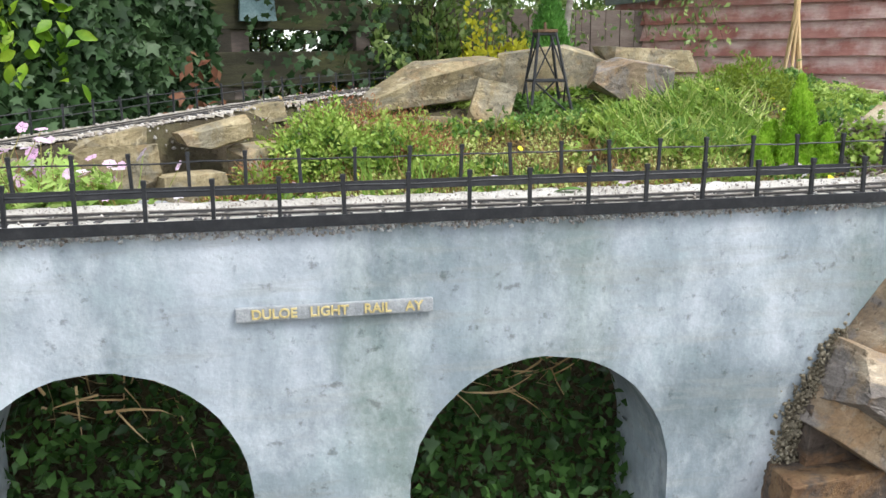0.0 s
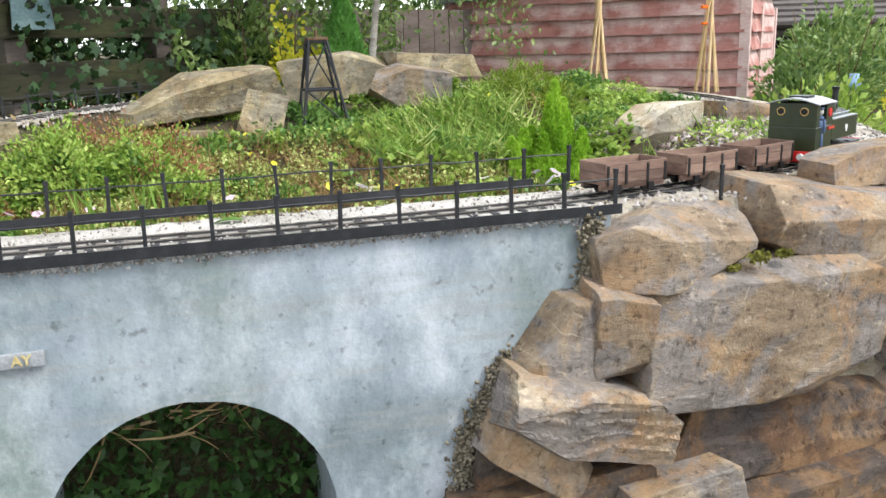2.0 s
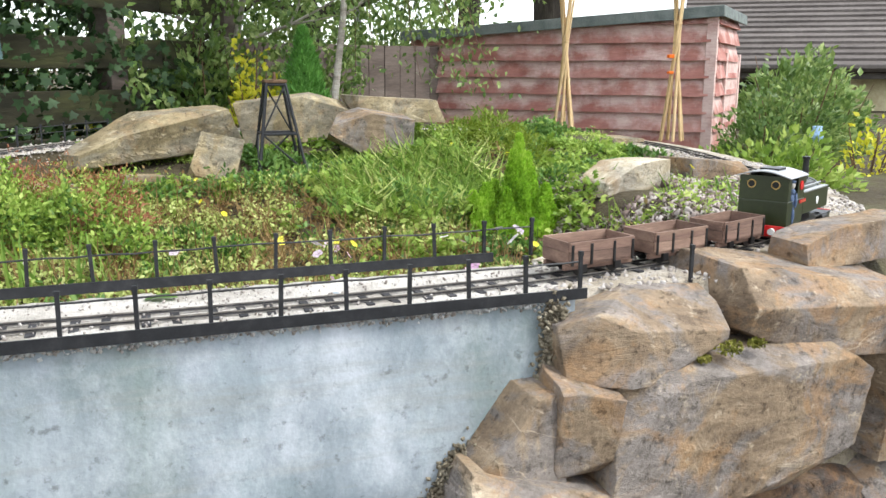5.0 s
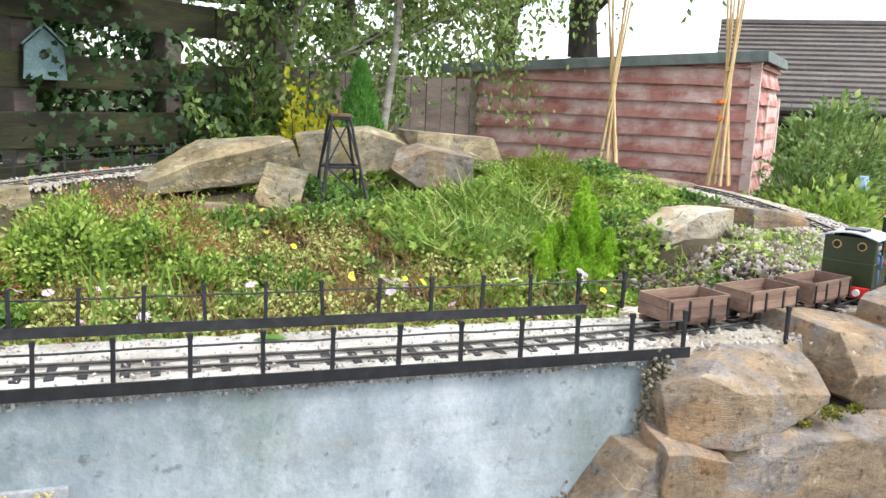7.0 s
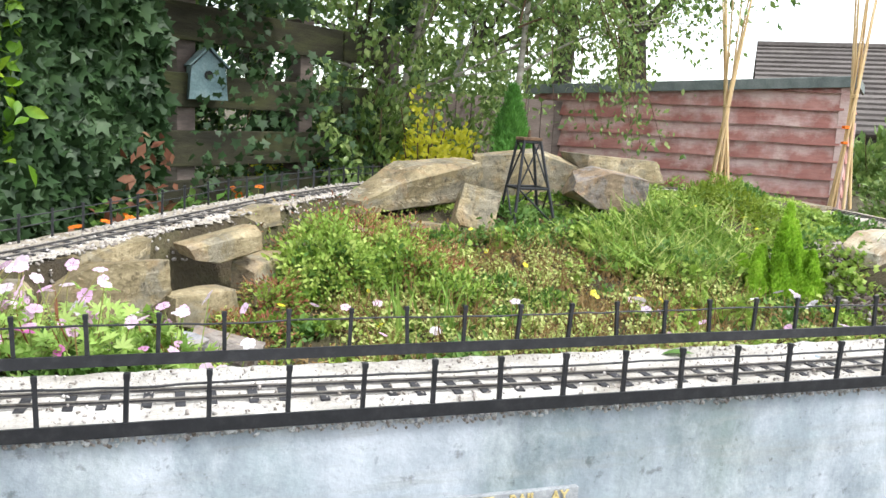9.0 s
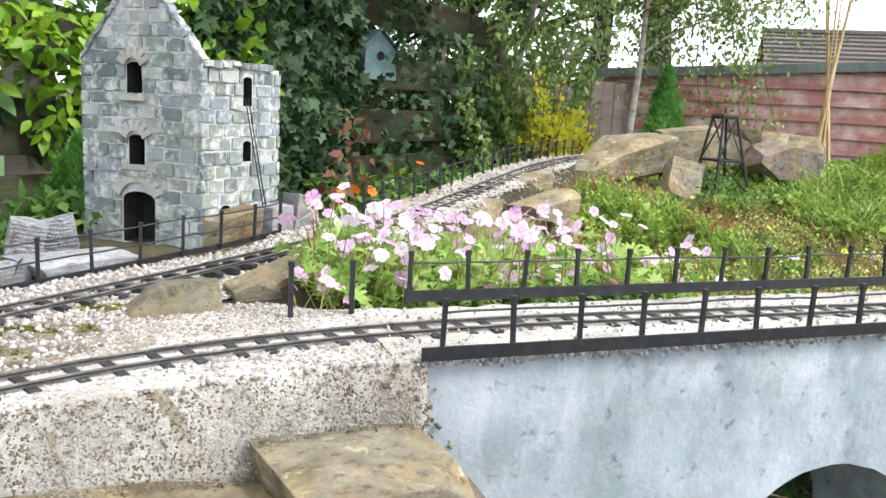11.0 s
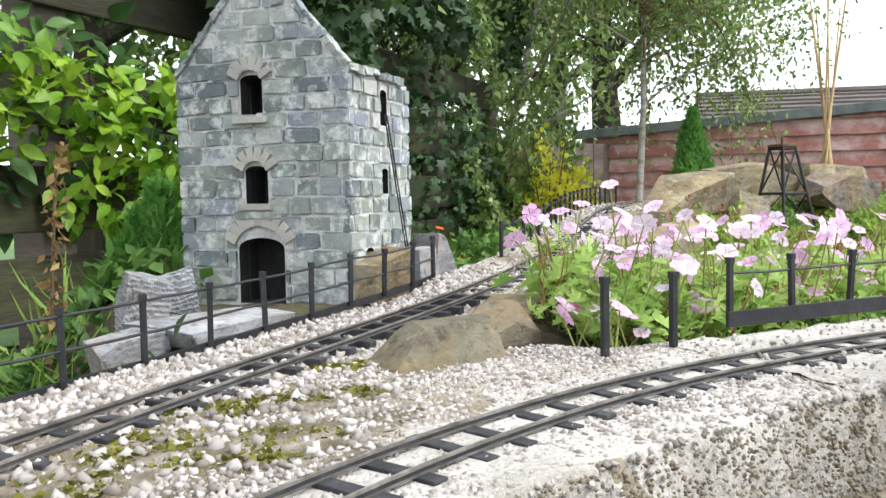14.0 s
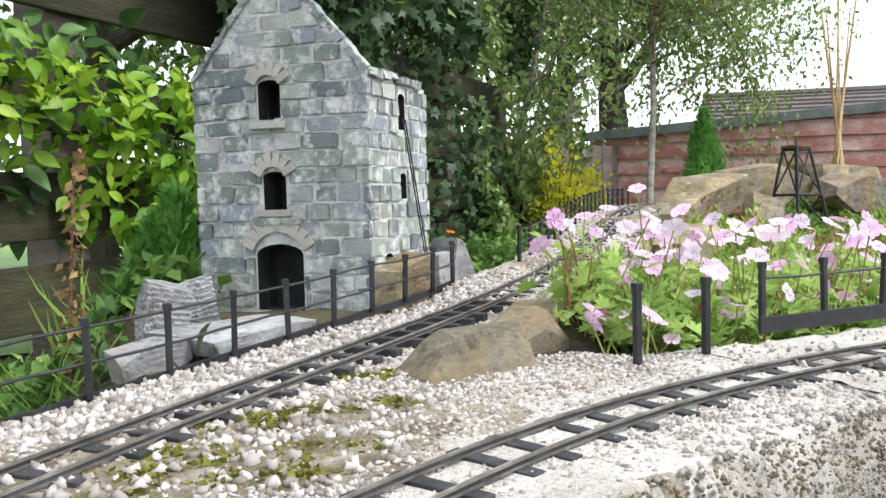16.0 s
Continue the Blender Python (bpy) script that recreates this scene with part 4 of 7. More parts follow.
rock("layered grey-brown stone leaning on the viaduct", (0.752, 1.472, 0.447), (0.138, 0.066, 0.060), 21, "rock", cuts=((0.8, 0, 0.6, 0.98), (-0.7, -0.2, -0.7, 0.95)), turn=(0, 13, 3), n=37, ledges=0.024, bed=(0, 0.1, 1))
rock("small pointed brown stone at the viaduct's end", (0.720, 1.492, 0.556), (0.064, 0.045, 0.068), 25, "rock", cuts=((-0.8, 0, 0.65, 0.46),), turn=(0, 0, 5), bed=(1, 0, 0.2))
# the dark brown here also carries the shade of the recessed course
rock("dark brown stone in the lower course, recess shade in its colour", (1.18, 1.57, 0.345), (0.26, 0.085, 0.07), 27, "rock_dark", turn=(0, 4, 2), n=27)
rock("brown stone half buried at the foot", (0.685, 1.482, 0.395), (0.085, 0.055, 0.046), 31, "rock", cuts=((0.7, 0, 0.7, 0.95),), turn=(0, 32, 0), n=27, ledges=0.008)
rock("grey stone at the foot of the abutment", (0.90, 1.47, 0.285), (0.11, 0.07, 0.05), 33, "rock", turn=(0, -4, 3))
rock("dark stone at the foot of the abutment", (0.70, 1.50, 0.25), (0.16, 0.06, 0.10), 35, "rock_dark", turn=(0, 0, 0))
rock("brown stone low in the abutment", (1.20, 1.52, 0.16), (0.3, 0.10, 0.12), 37, "rock_dark", turn=(0, 0, 3))
rock("broad brown stone at the path's corner", (1.50, 1.60, 0.55), (0.16, 0.12, 0.13), 39, "rock", turn=(0, 0, 12), n=27)
rock("brown stone beside the abutment", (1.62, 1.62, 0.25), (0.25, 0.15, 0.18), 40, "rock", turn=(0, 0, 12))
rock("dark rubble packed behind the abutment stones", (0.87, 1.545, 0.42), (0.11, 0.03, 0.20), 36, "rock_dark", n=17)
rock("dark rubble packed behind the abutment stones", (1.05, 1.56, 0.52), (0.2, 0.035, 0.18), 38, "rock_dark", n=17)
rock("dark rubble packed behind the abutment stones", (0.655, 1.515, 0.35), (0.06, 0.028, 0.075), 34, "rock_dark", n=17)
# crumbly mortar where the viaduct meets the stones
def joint(points, n, spread):
    p = np.array(points)
    s = np.concatenate([[0], np.cumsum(np.linalg.norm(np.diff(p, axis=0), axis=1))])
    t = rng.uniform(0, s[-1], n)
    loc = np.stack([np.interp(t, s, p[:, 0]) + rng.normal(0, spread, n), 1.524 + rng.normal(0, 0.006, n), np.interp(t, s, p[:, 1]) + rng.normal(0, spread, n)], 1)
    ob = new("mortar_joint", scatter_mesh("mortar_joint", stone_template(8), loc, unit(n), unit(n), rng.uniform(0.002, 0.0065, n), "mortar_brown"))
    return tagged(ob, "crumbly brown mortar between viaduct and stones", "mortar", kind="stuff")


joint([(0.795, 0.728), (0.795, 0.645), (0.765, 0.575), (0.65, 0.516), (0.59, 0.40), (0.58, 0.30)], 5200, 0.010)
joint([(-1.055, 0.715), (-1.02, 0.63), (-1.01, 0.5)], 450, 0.012)
# the abutment at the other end
rock("flat brown stone under the gravel edge", (-1.115, 1.425, 0.645), (0.085, 0.075, 0.030), 41, "rock_pale", turn=(4, 3, 8), n=27)
rock("brown stone at the viaduct's end", (-1.045, 1.46, 0.57), (0.05, 0.06, 0.06), 43, "rock", turn=(0, 8, -6), n=27)
rock("brown stone under the gravel edge", (-1.21, 1.44, 0.57), (0.10, 0.07, 0.05), 45, "rock_pale", turn=(0, -5, 4), n=27)
rock("brown stone low in the end wall", (-1.13, 1.46, 0.42), (0.16, 0.09, 0.10), 47, "rock", turn=(0, 3, 4))
rock("brown stone low in the end wall", (-1.12, 1.47, 0.2), (0.20, 0.10, 0.14), 48, "rock_dark", turn=(0, 3, -4))
rock("pale flat stone at the gravel's edge", (-1.31, 1.41, 0.62), (0.10, 0.065, 0.035), 49, "rock_pale", turn=(0, 5, 18), n=27)
rock("brown stone below the gravel's edge", (-1.42, 1.46, 0.45), (0.2, 0.09, 0.13), 50, "rock", turn=(0, 0, 8))

# ---- stones of the mound ----
rock("long pale ridge stone with an overhanging lip", (0.305, 3.26, 0.850), (0.29, 0.075, 0.070), 52, "rock_pale", cuts=((-0.8, 0.6, 0.1, 0.74), (-0.75, -0.1, 0.62, 0.64), (-0.3, -0.55, 0.75, 0.98), (0.55, -0.8, -0.1, 1.05)), turn=(4, -5, 20), n=37, ledges=0.010, rough=0.009)
rock("tall pale ridge stone on the mound", (0.785, 3.45, 0.890), (0.195, 0.075, 0.078), 55, "rock_pale", cuts=((0.7, -0.1, 0.75, 0.85), (-0.6, -0.7, 0.2, 1.05)), turn=(5, -5, 3), n=37, rough=0.007, ledges=0.006)
rock("low pale ridge stone on the mound", (1.13, 3.44, 0.918), (0.17, 0.10, 0.04), 57, "rock_pale", turn=(0, 3, -6), n=17)
rock("slanted grey-brown stone on the mound", (0.995, 3.24, 0.862), (0.14, 0.07, 0.062), 59, "rock", cuts=((-0.7, 0, 0.7, 0.8),), turn=(10, 8, -4), n=17)
rock("upright squarish stone propped on the mound", (0.480, 3.15, 0.775), (0.070, 0.026, 0.072), 61, "rock_pale", turn=(-24, 16, -4), n=27, rough=0.007)
rock("low stone under the ridge", (0.26, 3.04, 0.728), (0.06, 0.05, 0.032), 63, "rock_pale", turn=(0, 0, 10))
rock("flat pale stone beside the back track", (2.0, 3.52, 0.762), (0.18, 0.10, 0.035), 65, "rock_pale", turn=(0, 4, 3), n=17)
rock("pale angular stone with a bright top", (1.53, 2.54, 0.768), (0.108, 0.075, 0.042), 67, "rock_cream", cuts=((-0.75, 0, 0.65, 0.7),), turn=(0, -5, 12), n=17)
rock("low brown stone beside the curve", (1.86, 2.63, 0.752), (0.11, 0.07, 0.042), 69, "rock", turn=(0, 6, 5), n=17)
kerb_i, k = int(np.argmin(np.hypot(LINE[:, 0] - 0.96, LINE[:, 1] - 1.66))), 0
while LINE[kerb_i][1] < 2.7:
    p, d, side = along(LINE, kerb_i)
    half = 0.055 + 0.035 * ((k * 7) % 5) / 4
    rock("pale flat kerb stone along the curve's inner edge", (p[0] + side[0] * 0.115, p[1] + side[1] * 0.115, p[2] - 0.022), (half, 0.036, 0.016), 170 + k, "rock_cream", turn=(0, 0, math.degrees(math.atan2(d[1], d[0]))), n=17, group="kerb stones of the curve", category="kerb stone")
    kerb_i += int((2 * half + 0.012) / 0.012)
    k += 1
rock("upright stone at the back of the flower bed", (-0.76, 2.24, 0.70), (0.06, 0.04, 0.05), 71, "rock_pale", turn=(0, 0, 12), n=17)
rock("long wall stone at the back of the flower bed", (-0.585, 2.40, 0.690), (0.135, 0.045, 0.068), 73, "rock_pale", cuts=((-0.6, 0, 0.8, 0.95),), turn=(0, -2, 24), n=27)
rock("slab stone jutting out over the bed", (-0.345, 2.565, 0.764), (0.085, 0.05, 0.030), 75, "rock_pale", cuts=((-0.7, 0, -0.7, 0.8),), turn=(0, -10, 18), n=27)
rock("low stone behind the slab", (-0.30, 2.85, 0.785), (0.12, 0.05, 0.025), 77, "rock_pale", turn=(0, -6, 30))
rock("low stone in the wall beside the line", (-0.60, 2.47, 0.752), (0.12, 0.05, 0.03), 79, "rock_pale", turn=(0, -5, 40))
rock("stone in the low wall under the rear line", (-0.40, 2.47, 0.648), (0.09, 0.04, 0.040), 121, "rock_pale", turn=(0, 4, 38), n=17)
rock("stone in the low wall under the rear line", (-0.245, 2.63, 0.675), (0.085, 0.035, 0.055), 123, "rock_pale", turn=(0, -5, 44), n=17)
rock("stone in the low wall under the rear line", (-0.11, 2.785, 0.690), (0.08, 0.035, 0.05), 125, "rock_pale", turn=(0, 3, 48), n=17)
rock("stone in the low wall under the rear line", (0.02, 2.935, 0.705), (0.08, 0.035, 0.05), 127, "rock_pale", turn=(0, -3, 46), n=17)
rock("small brown stone in the flower bed", (-0.36, 2.25, 0.612), (0.07, 0.05, 0.018), 81, "rock", turn=(6, 12, -10), n=17)
rock("small brown stone in the flower bed", (-0.47, 2.16, 0.640), (0.06, 0.05, 0.020), 83, "rock_grey", turn=(10, -8, 32), n=17)
rock("small brown stone in the flower bed", (-0.22, 2.12, 0.570), (0.06, 0.05, 0.020), 85, "rock", turn=(8, 6, 12), n=17)
rock("flat-faced grey-brown stone bedded between the tracks", (-1.272, 1.775, 0.735), (0.062, 0.034, 0.038), 87, "rock_olive", cuts=((-0.75, 0, 0.65, 0.80), (0.05, -0.85, 0.5, 0.62)), turn=(-4, -3, 8), n=37, rough=0.005, ledges=0.004)
rock("brown stone at the edge of the flowers", (-1.165, 1.86, 0.733), (0.036, 0.026, 0.026), 89, "rock_olive", turn=(0, -18, 15), n=17)
rock("flat stone beside the rear track", (-1.12, 1.935, 0.735), (0.09, 0.035, 0.02), 91, "rock_pale", turn=(0, -4, 42), n=17)
# stones round the engine house
rock("weathered grey layered stone beside the engine house", (-1.475, 2.165, 0.755), (0.028, 0.024, 0.04), 93, "rock_grey", turn=(0, 8, 10), n=17, ledges=0.06)
rock("grey stone behind the lineside fence", (-1.44, 2.24, 0.752), (0.04, 0.026, 0.034), 95, "rock_grey", turn=(0, -10, 10), n=17, ledges=0.05)
rock("low grey stone behind the lineside fence", (-1.500, 2.075, 0.722), (0.040, 0.026, 0.018), 97, "rock_grey", turn=(0, -10, 20), n=17)
rock("flat pale slab in front of the engine house door", (-1.400, 2.120, 0.732), (0.085, 0.055, 0.012), 99, "rock_grey", turn=(0, 0, 30), n=17, rough=0.006)
rock("rust-topped grey stone beside the engine house", (-1.155, 2.235, 0.765), (0.06, 0.03, 0.034), 101, "rock_pale", turn=(0, -8, 42), n=17)
rock("dark grey stone beside the engine house", (-1.06, 2.31, 0.765), (0.035, 0.025, 0.035), 103, "rock_grey", turn=(0, 4, 42), n=17)
rock("pointed grey stone beside the engine house", (-1.0, 2.37, 0.772), (0.03, 0.025, 0.04), 105, "rock_grey", cuts=((0.7, 0, 0.7, 0.5),), turn=(0, 4, 30), n=17)


# ---- the engine house ----
HOUSE_W, HOUSE_D, HOUSE_H, APEX = 0.262, 0.226, 0.322, 0.458
COURSE = 0.0232


FRONT_HOLES = ((0.118, 0.034, 0.258, 0.315), (0.122, 0.035, 0.138, 0.190), (0.126, 0.072, 0.0, 0.090))
SIDE_HOLES = ((0.128, 0.026, 0.25, 0.30), (0.128, 0.024, 0.15, 0.185), (0.066, 0.028, 0.03, 0.072), (0.152, 0.024, 0.034, 0.062))


def gable_mesh():
    """The mortar core of the gabled front wall."""
    bm = bmesh.new()
    prof = [(0, -0.03), (HOUSE_W, -0.03), (HOUSE_W, HOUSE_H - 0.006), (HOUSE_W * 0.55, APEX - 0.006), (HOUSE_W * 0.43, APEX - 0.006), (0, HOUSE_H - 0.006)]
    f = bm.faces.new([bm.verts.new((x, 0, z)) for x, z in prof])
    made = bmesh.ops.extrude_face_region(bm, geom=[f])
    bmesh.ops.translate(bm, vec=(0, 0.026, 0), verts=[g for g in made["geom"] if isinstance(g, bmesh.types.BMVert)])
    bmesh.ops.recalc_face_normals(bm, faces=bm.faces)
    return bm


def arch_plug(w, z0, z1, deep, rise):
    bm = bmesh.new()
    pts = [(-w / 2, z0), (w / 2, z0), (w / 2, z1 - rise)]
    for i in range(1, 8):
        a = math.pi * i / 8
        pts.append((w / 2 * math.cos(a), z1 - rise + rise * math.sin(a)))
    pts.append((-w / 2, z1 - rise))
    f = bm.faces.new([bm.verts.new((x, 0, z)) for x, z in pts])
    made = bmesh.ops.extrude_face_region(bm, geom=[f])
    bmesh.ops.translate(bm, vec=(0, deep, 0), verts=[g for g in made["geom"] if isinstance(g, bmesh.types.BMVert)])
    bmesh.ops.recalc_face_normals(bm, faces=bm.faces)
    return bm


house_turn = math.degrees(math.atan2(2.197 - 2.389, -1.205 + 1.406))
engine_house = thing("engine_house", "ruined model engine house of grey slate blocks", "model building", (-1.394, 2.378, 0.735), turn=house_turn)
cores = [part("mortar_core", gable_mesh(), "mortar", engine_house), part("mortar_core", box((0, 0.0262, -0.03), (HOUSE_W, HOUSE_D, HOUSE_H - 0.006)), "mortar", engine_house)]
cutters = []
for face, holes in (("front", FRONT_HOLES), ("side", SIDE_HOLES)):
    for cx, w, z0, z1 in holes:
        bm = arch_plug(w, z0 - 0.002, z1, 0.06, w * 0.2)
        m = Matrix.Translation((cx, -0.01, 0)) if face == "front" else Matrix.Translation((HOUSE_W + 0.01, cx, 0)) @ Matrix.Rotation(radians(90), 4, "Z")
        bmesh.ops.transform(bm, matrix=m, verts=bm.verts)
        ob = new("cutter", bm_mesh("cutter", bm, "inside_shade"))
        ob.parent = engine_house
        cutters.append(ob)
for core in cores:
    for c in cutters:
        mod = core.modifiers.new("opening", "BOOLEAN")
        # carved faces take the cutter's near-black, shade painted into the recess
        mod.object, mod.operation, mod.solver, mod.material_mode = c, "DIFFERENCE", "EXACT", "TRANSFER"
bpy.context.view_layer.update()
for core in cores:
    carved = bpy.data.meshes.new_from_object(core.evaluated_get(bpy.context.evaluated_depsgraph_get()))
    core.modifiers.clear()
    core.data = carved
for c in cutters:
    bpy.data.objects.remove(c)


def block_mesh(seed):
    r = random.Random(seed)
    bm = box((-0.5, -0.5, -0.5), (0.5, 0.5, 0.5))
    bmesh.ops.bevel(bm, geom=bm.edges[:], offset=0.07, segments=2, affect="EDGES")
    for v in bm.verts:
        v.co += Vector((r.uniform(-0.035, 0.035), r.uniform(-0.12, 0.12), r.uniform(-0.07, 0.07)))
    return bm_mesh("block", bm, "block")


BLOCKS = [block_mesh(i) for i in range(14)]
VOUSSOIR = bm_mesh("arch_stone", box((-0.5, -0.5, -0.5), (0.5, 0.5, 0.5), 0.05), "voussoir")


def lay(face, u0, u1, z0, z1, proud):
    """One block between u0 and u1 along the face."""
    me = random.choice(BLOCKS)
    cu, cz, su, sz = (u0 + u1) / 2, (z0 + z1) / 2, u1 - u0, z1 - z0
    t = 0.010
    if face == "front":
        m = pose(cu, -proud + t / 2 - 0.0014, cz, 0, random.uniform(-1.5, 1.5), 0) @ Matrix.Diagonal((su, t, sz, 1))
    else:
        m = pose(HOUSE_W + proud - t / 2 + 0.0014, cu, cz, random.uniform(-1.5, 1.5), 0, 90) @ Matrix.Diagonal((su, t, sz, 1))
    placed("block", me, engine_house, m)


def lay_face(face, width, top_at):
    r = random.Random(5 if face == "front" else 6)
    z, row = 0.0, 0
    while z < APEX:
        h = COURSE * r.uniform(0.9, 1.12)
        u = -0.003 + (0.0 if row % 2 else -0.018)
        while u < width:
            w = r.uniform(0.030, 0.058)
            a, b = max(u, -0.004), min(u + w, width + 0.004)
            mid = (a + b) / 2
            lim = top_at(mid)
            zz = z + h
            if b - a > 0.008 and z + h * 0.5 < lim:
                spans = [(a, b)]
                holes = FRONT_HOLES if face == "front" else SIDE_HOLES
                for cx, hw, z0, z1 in holes:
                    if z + h * 0.75 > z0 and z + h * 0.25 < z1:
                        nxt = []
                        for p, q in spans:
                            lo, hi = cx - hw / 2 - 0.001, cx + hw / 2 + 0.001
                            if q <= lo or p >= hi:
                                nxt.append((p, q))
                            else:
                                if lo - p > 0.006:
                                    nxt.append((p, lo))
                                if q - hi > 0.006:
                                    nxt.append((hi, q))
                        spans = nxt
                for p, q in spans:
                    lay(face, p + 0.0014, q - 0.0014, z + 0.0012, min(zz, lim + 0.004) - 0.0013, r.uniform(-0.0012, 0.0026))
            u += w
        z += h
        row += 1


def gable(u):
    k = HOUSE_W
    if u < k * 0.43:
        return HOUSE_H + (APEX - HOUSE_H) * u / (k * 0.43)
    if u > k * 0.55:
        return HOUSE_H + (APEX - HOUSE_H) * (k - u) / (k * 0.45)
    return APEX


lay_face("front", HOUSE_W, gable)
lay_face("side", HOUSE_D, lambda u: HOUSE_H)
for cx, w, z0, z1 in FRONT_HOLES:
    count = 6 if w < 0.05 else 9
    for i in range(count):
        a = radians(150 - 120 * i / (count - 1))
        rr = w * 0.62 + 0.006
        m = pose(cx + rr * math.cos(a), -0.004, z1 - w * 0.34 + rr * math.sin(a), 0, 90 - math.degrees(a), 0) @ Matrix.Diagonal((rr * 2.3 / count, 0.007, 0.019, 1))
        placed("arch_stone", VOUSSOIR, engine_house, m)
    if w < 0.05:
        placed("sill", VOUSSOIR, engine_house, pose(cx, -0.005, z0 - 0.005) @ Matrix.Diagonal((w * 1.5, 0.012, 0.009, 1)))
placed("lintel", BLOCKS[2], engine_house, pose(0.126, -0.004, 0.122) @ Matrix.Diagonal((0.07, 0.012, 0.011, 1)))
r = random.Random(9)
for s in range(26):
    u = s / 25
    for side in (0, 1):
        uu = (HOUSE_W * 0.43 * u) if side == 0 else HOUSE_W * (1 - 0.45 * u)
        placed("coping_stone", r.choice(BLOCKS), engine_house, pose(uu, 0.008 + r.uniform(-0.003, 0.003), gable(uu) - 0.001, 0, (-50 if side == 0 else 48) + r.uniform(-14, 14), 0) @ Matrix.Diagonal((r.uniform(0.012, 0.02), r.uniform(0.016, 0.022), r.uniform(0.006, 0.011), 1)))

for s in range(8):
    placed("coping_stone", r.choice(BLOCKS), engine_house, pose(HOUSE_W - 0.004, 0.012 + s * 0.025, HOUSE_H - 0.003 + r.uniform(-0.003, 0.003), 0, 0, 90 + r.uniform(-6, 6)) @ Matrix.Diagonal((0.025, 0.022, r.uniform(0.008, 0.014), 1)))

ladder = thing("ladder", "thin black model ladder leaning on the engine house", "ladder", (-1.394, 2.378, 0.735), turn=house_turn)
for du in (-0.0045, 0.0045):
    part("stile", rod((HOUSE_W + 0.028, 0.165 + du, 0.0), (HOUSE_W + 0.010, 0.112 + du, 0.262), 0.0011), "black_iron", ladder)
for i in range(17):
    k = (i + 0.7) / 17.5
    x, y, z = HOUSE_W + 0.028 - 0.018 * k, 0.165 - 0.053 * k, 0.262 * k
    part("rung", rod((x, y - 0.0045, z), (x, y + 0.0045, z), 0.0007), "black_iron", ladder)


# ---- water tower frame ----
tower = thing("trestle_tower", "dark weathered timber trestle frame of a lost tank", "tower", (0.675, 3.20, 0.70))
tops = [(-0.028, -0.028), (0.028, -0.028), (0.028, 0.028), (-0.028, 0.028)]
feet = [(-0.07, -0.075), (0.088, -0.075), (0.088, 0.07), (-0.07, 0.07)]
for (tx, ty), (fx, fy) in zip(tops, feet):
    part("leg", rod((fx, fy, 0), (tx, ty, 0.315), 0.0055, 0.005, 6), "black_iron", tower)
for k, hz in ((0.5, 0.157), (0.97, 0.307)):
    ring = [(f[0] * (1 - k) + t[0] * k, f[1] * (1 - k) + t[1] * k) for t, f in zip(tops, feet)]
    for a, b in zip(ring, ring[1:] + ring[:1]):
        part("rail", rod((*a, hz), (*b, hz), 0.0045, None, 6), "black_iron", tower)
for i in range(4):
    j = (i + 1) % 4
    t0, t1, f0, f1 = tops[i], tops[j], feet[i], feet[j]
    m0 = [(f0[c] + t0[c]) / 2 for c in (0, 1)]
    part("brace", rod((*m0, 0.157), (*t1, 0.307), 0.003, None, 6), "black_iron", tower)
    part("brace", rod((*f1, 0.03), (*m0, 0.157), 0.003, None, 6), "black_iron", tower)
part("platform", box((-0.034, -0.034, 0.312), (0.034, 0.034, 0.322), 0.002), "twig", tower)
part("spigot", rod((0, 0, 0.32), (0, 0, 0.345), 0.006, 0.004), "twig", tower)


# ---- the red shed ----
SHED_A, SHED_B = Vector((3.70, 5.06, 0)), Vector((2.22, 6.58, 0))
shed_len = (SHED_B - SHED_A).length
shed_turn = math.degrees(math.atan2(SHED_B.y - SHED_A.y, SHED_B.x - SHED_A.x))
shed = thing("garden_shed", "red-stained weatherboard shed with a felted roof", "shed", (SHED_A.x, SHED_A.y, 0.45), turn=shed_turn)
SHED_H, SHED_DEEP, PITCH = 0.985, 1.0, 0.112


def roof_z(u):
    return SHED_H - 0.115 * u / shed_len


def board_mesh(length, h, low=None):
    """A feather-edged board: thick below, thin above, sawn slightly uneven."""
    bm = bmesh.new()
    n = max(int(length / 0.12), 2)
    r = random.Random(int(length * 1000))
    for i in range(n + 1):
        x = length * i / n
        w = r.uniform(-0.003, 0.003)
        top = h if low is None else max(min(h, roof_z(x) - 0.005 - low), w + 0.001)
        for y, z in ((0.0, 0.0 + w), (0.046, 0.0 + w), (0.008, top), (0.0, top)):
            bm.verts.new((x, y, z))
    bm.verts.ensure_lookup_table()
    for i in range(n):
        for k in range(4):
            a, b = i * 4 + k, i * 4 + (k + 1) % 4
            bm.faces.new((bm.verts[a], bm.verts[b], bm.verts[b + 4], bm.verts[a + 4]))
    bm.faces.new([bm.verts[k] for k in (3, 2, 1, 0)])
    bm.faces.new([bm.verts[n * 4 + k] for k in range(4)])
    bmesh.ops.recalc_face_normals(bm, faces=bm.faces)
    return bm_mesh("board", bm, "shed_wood")


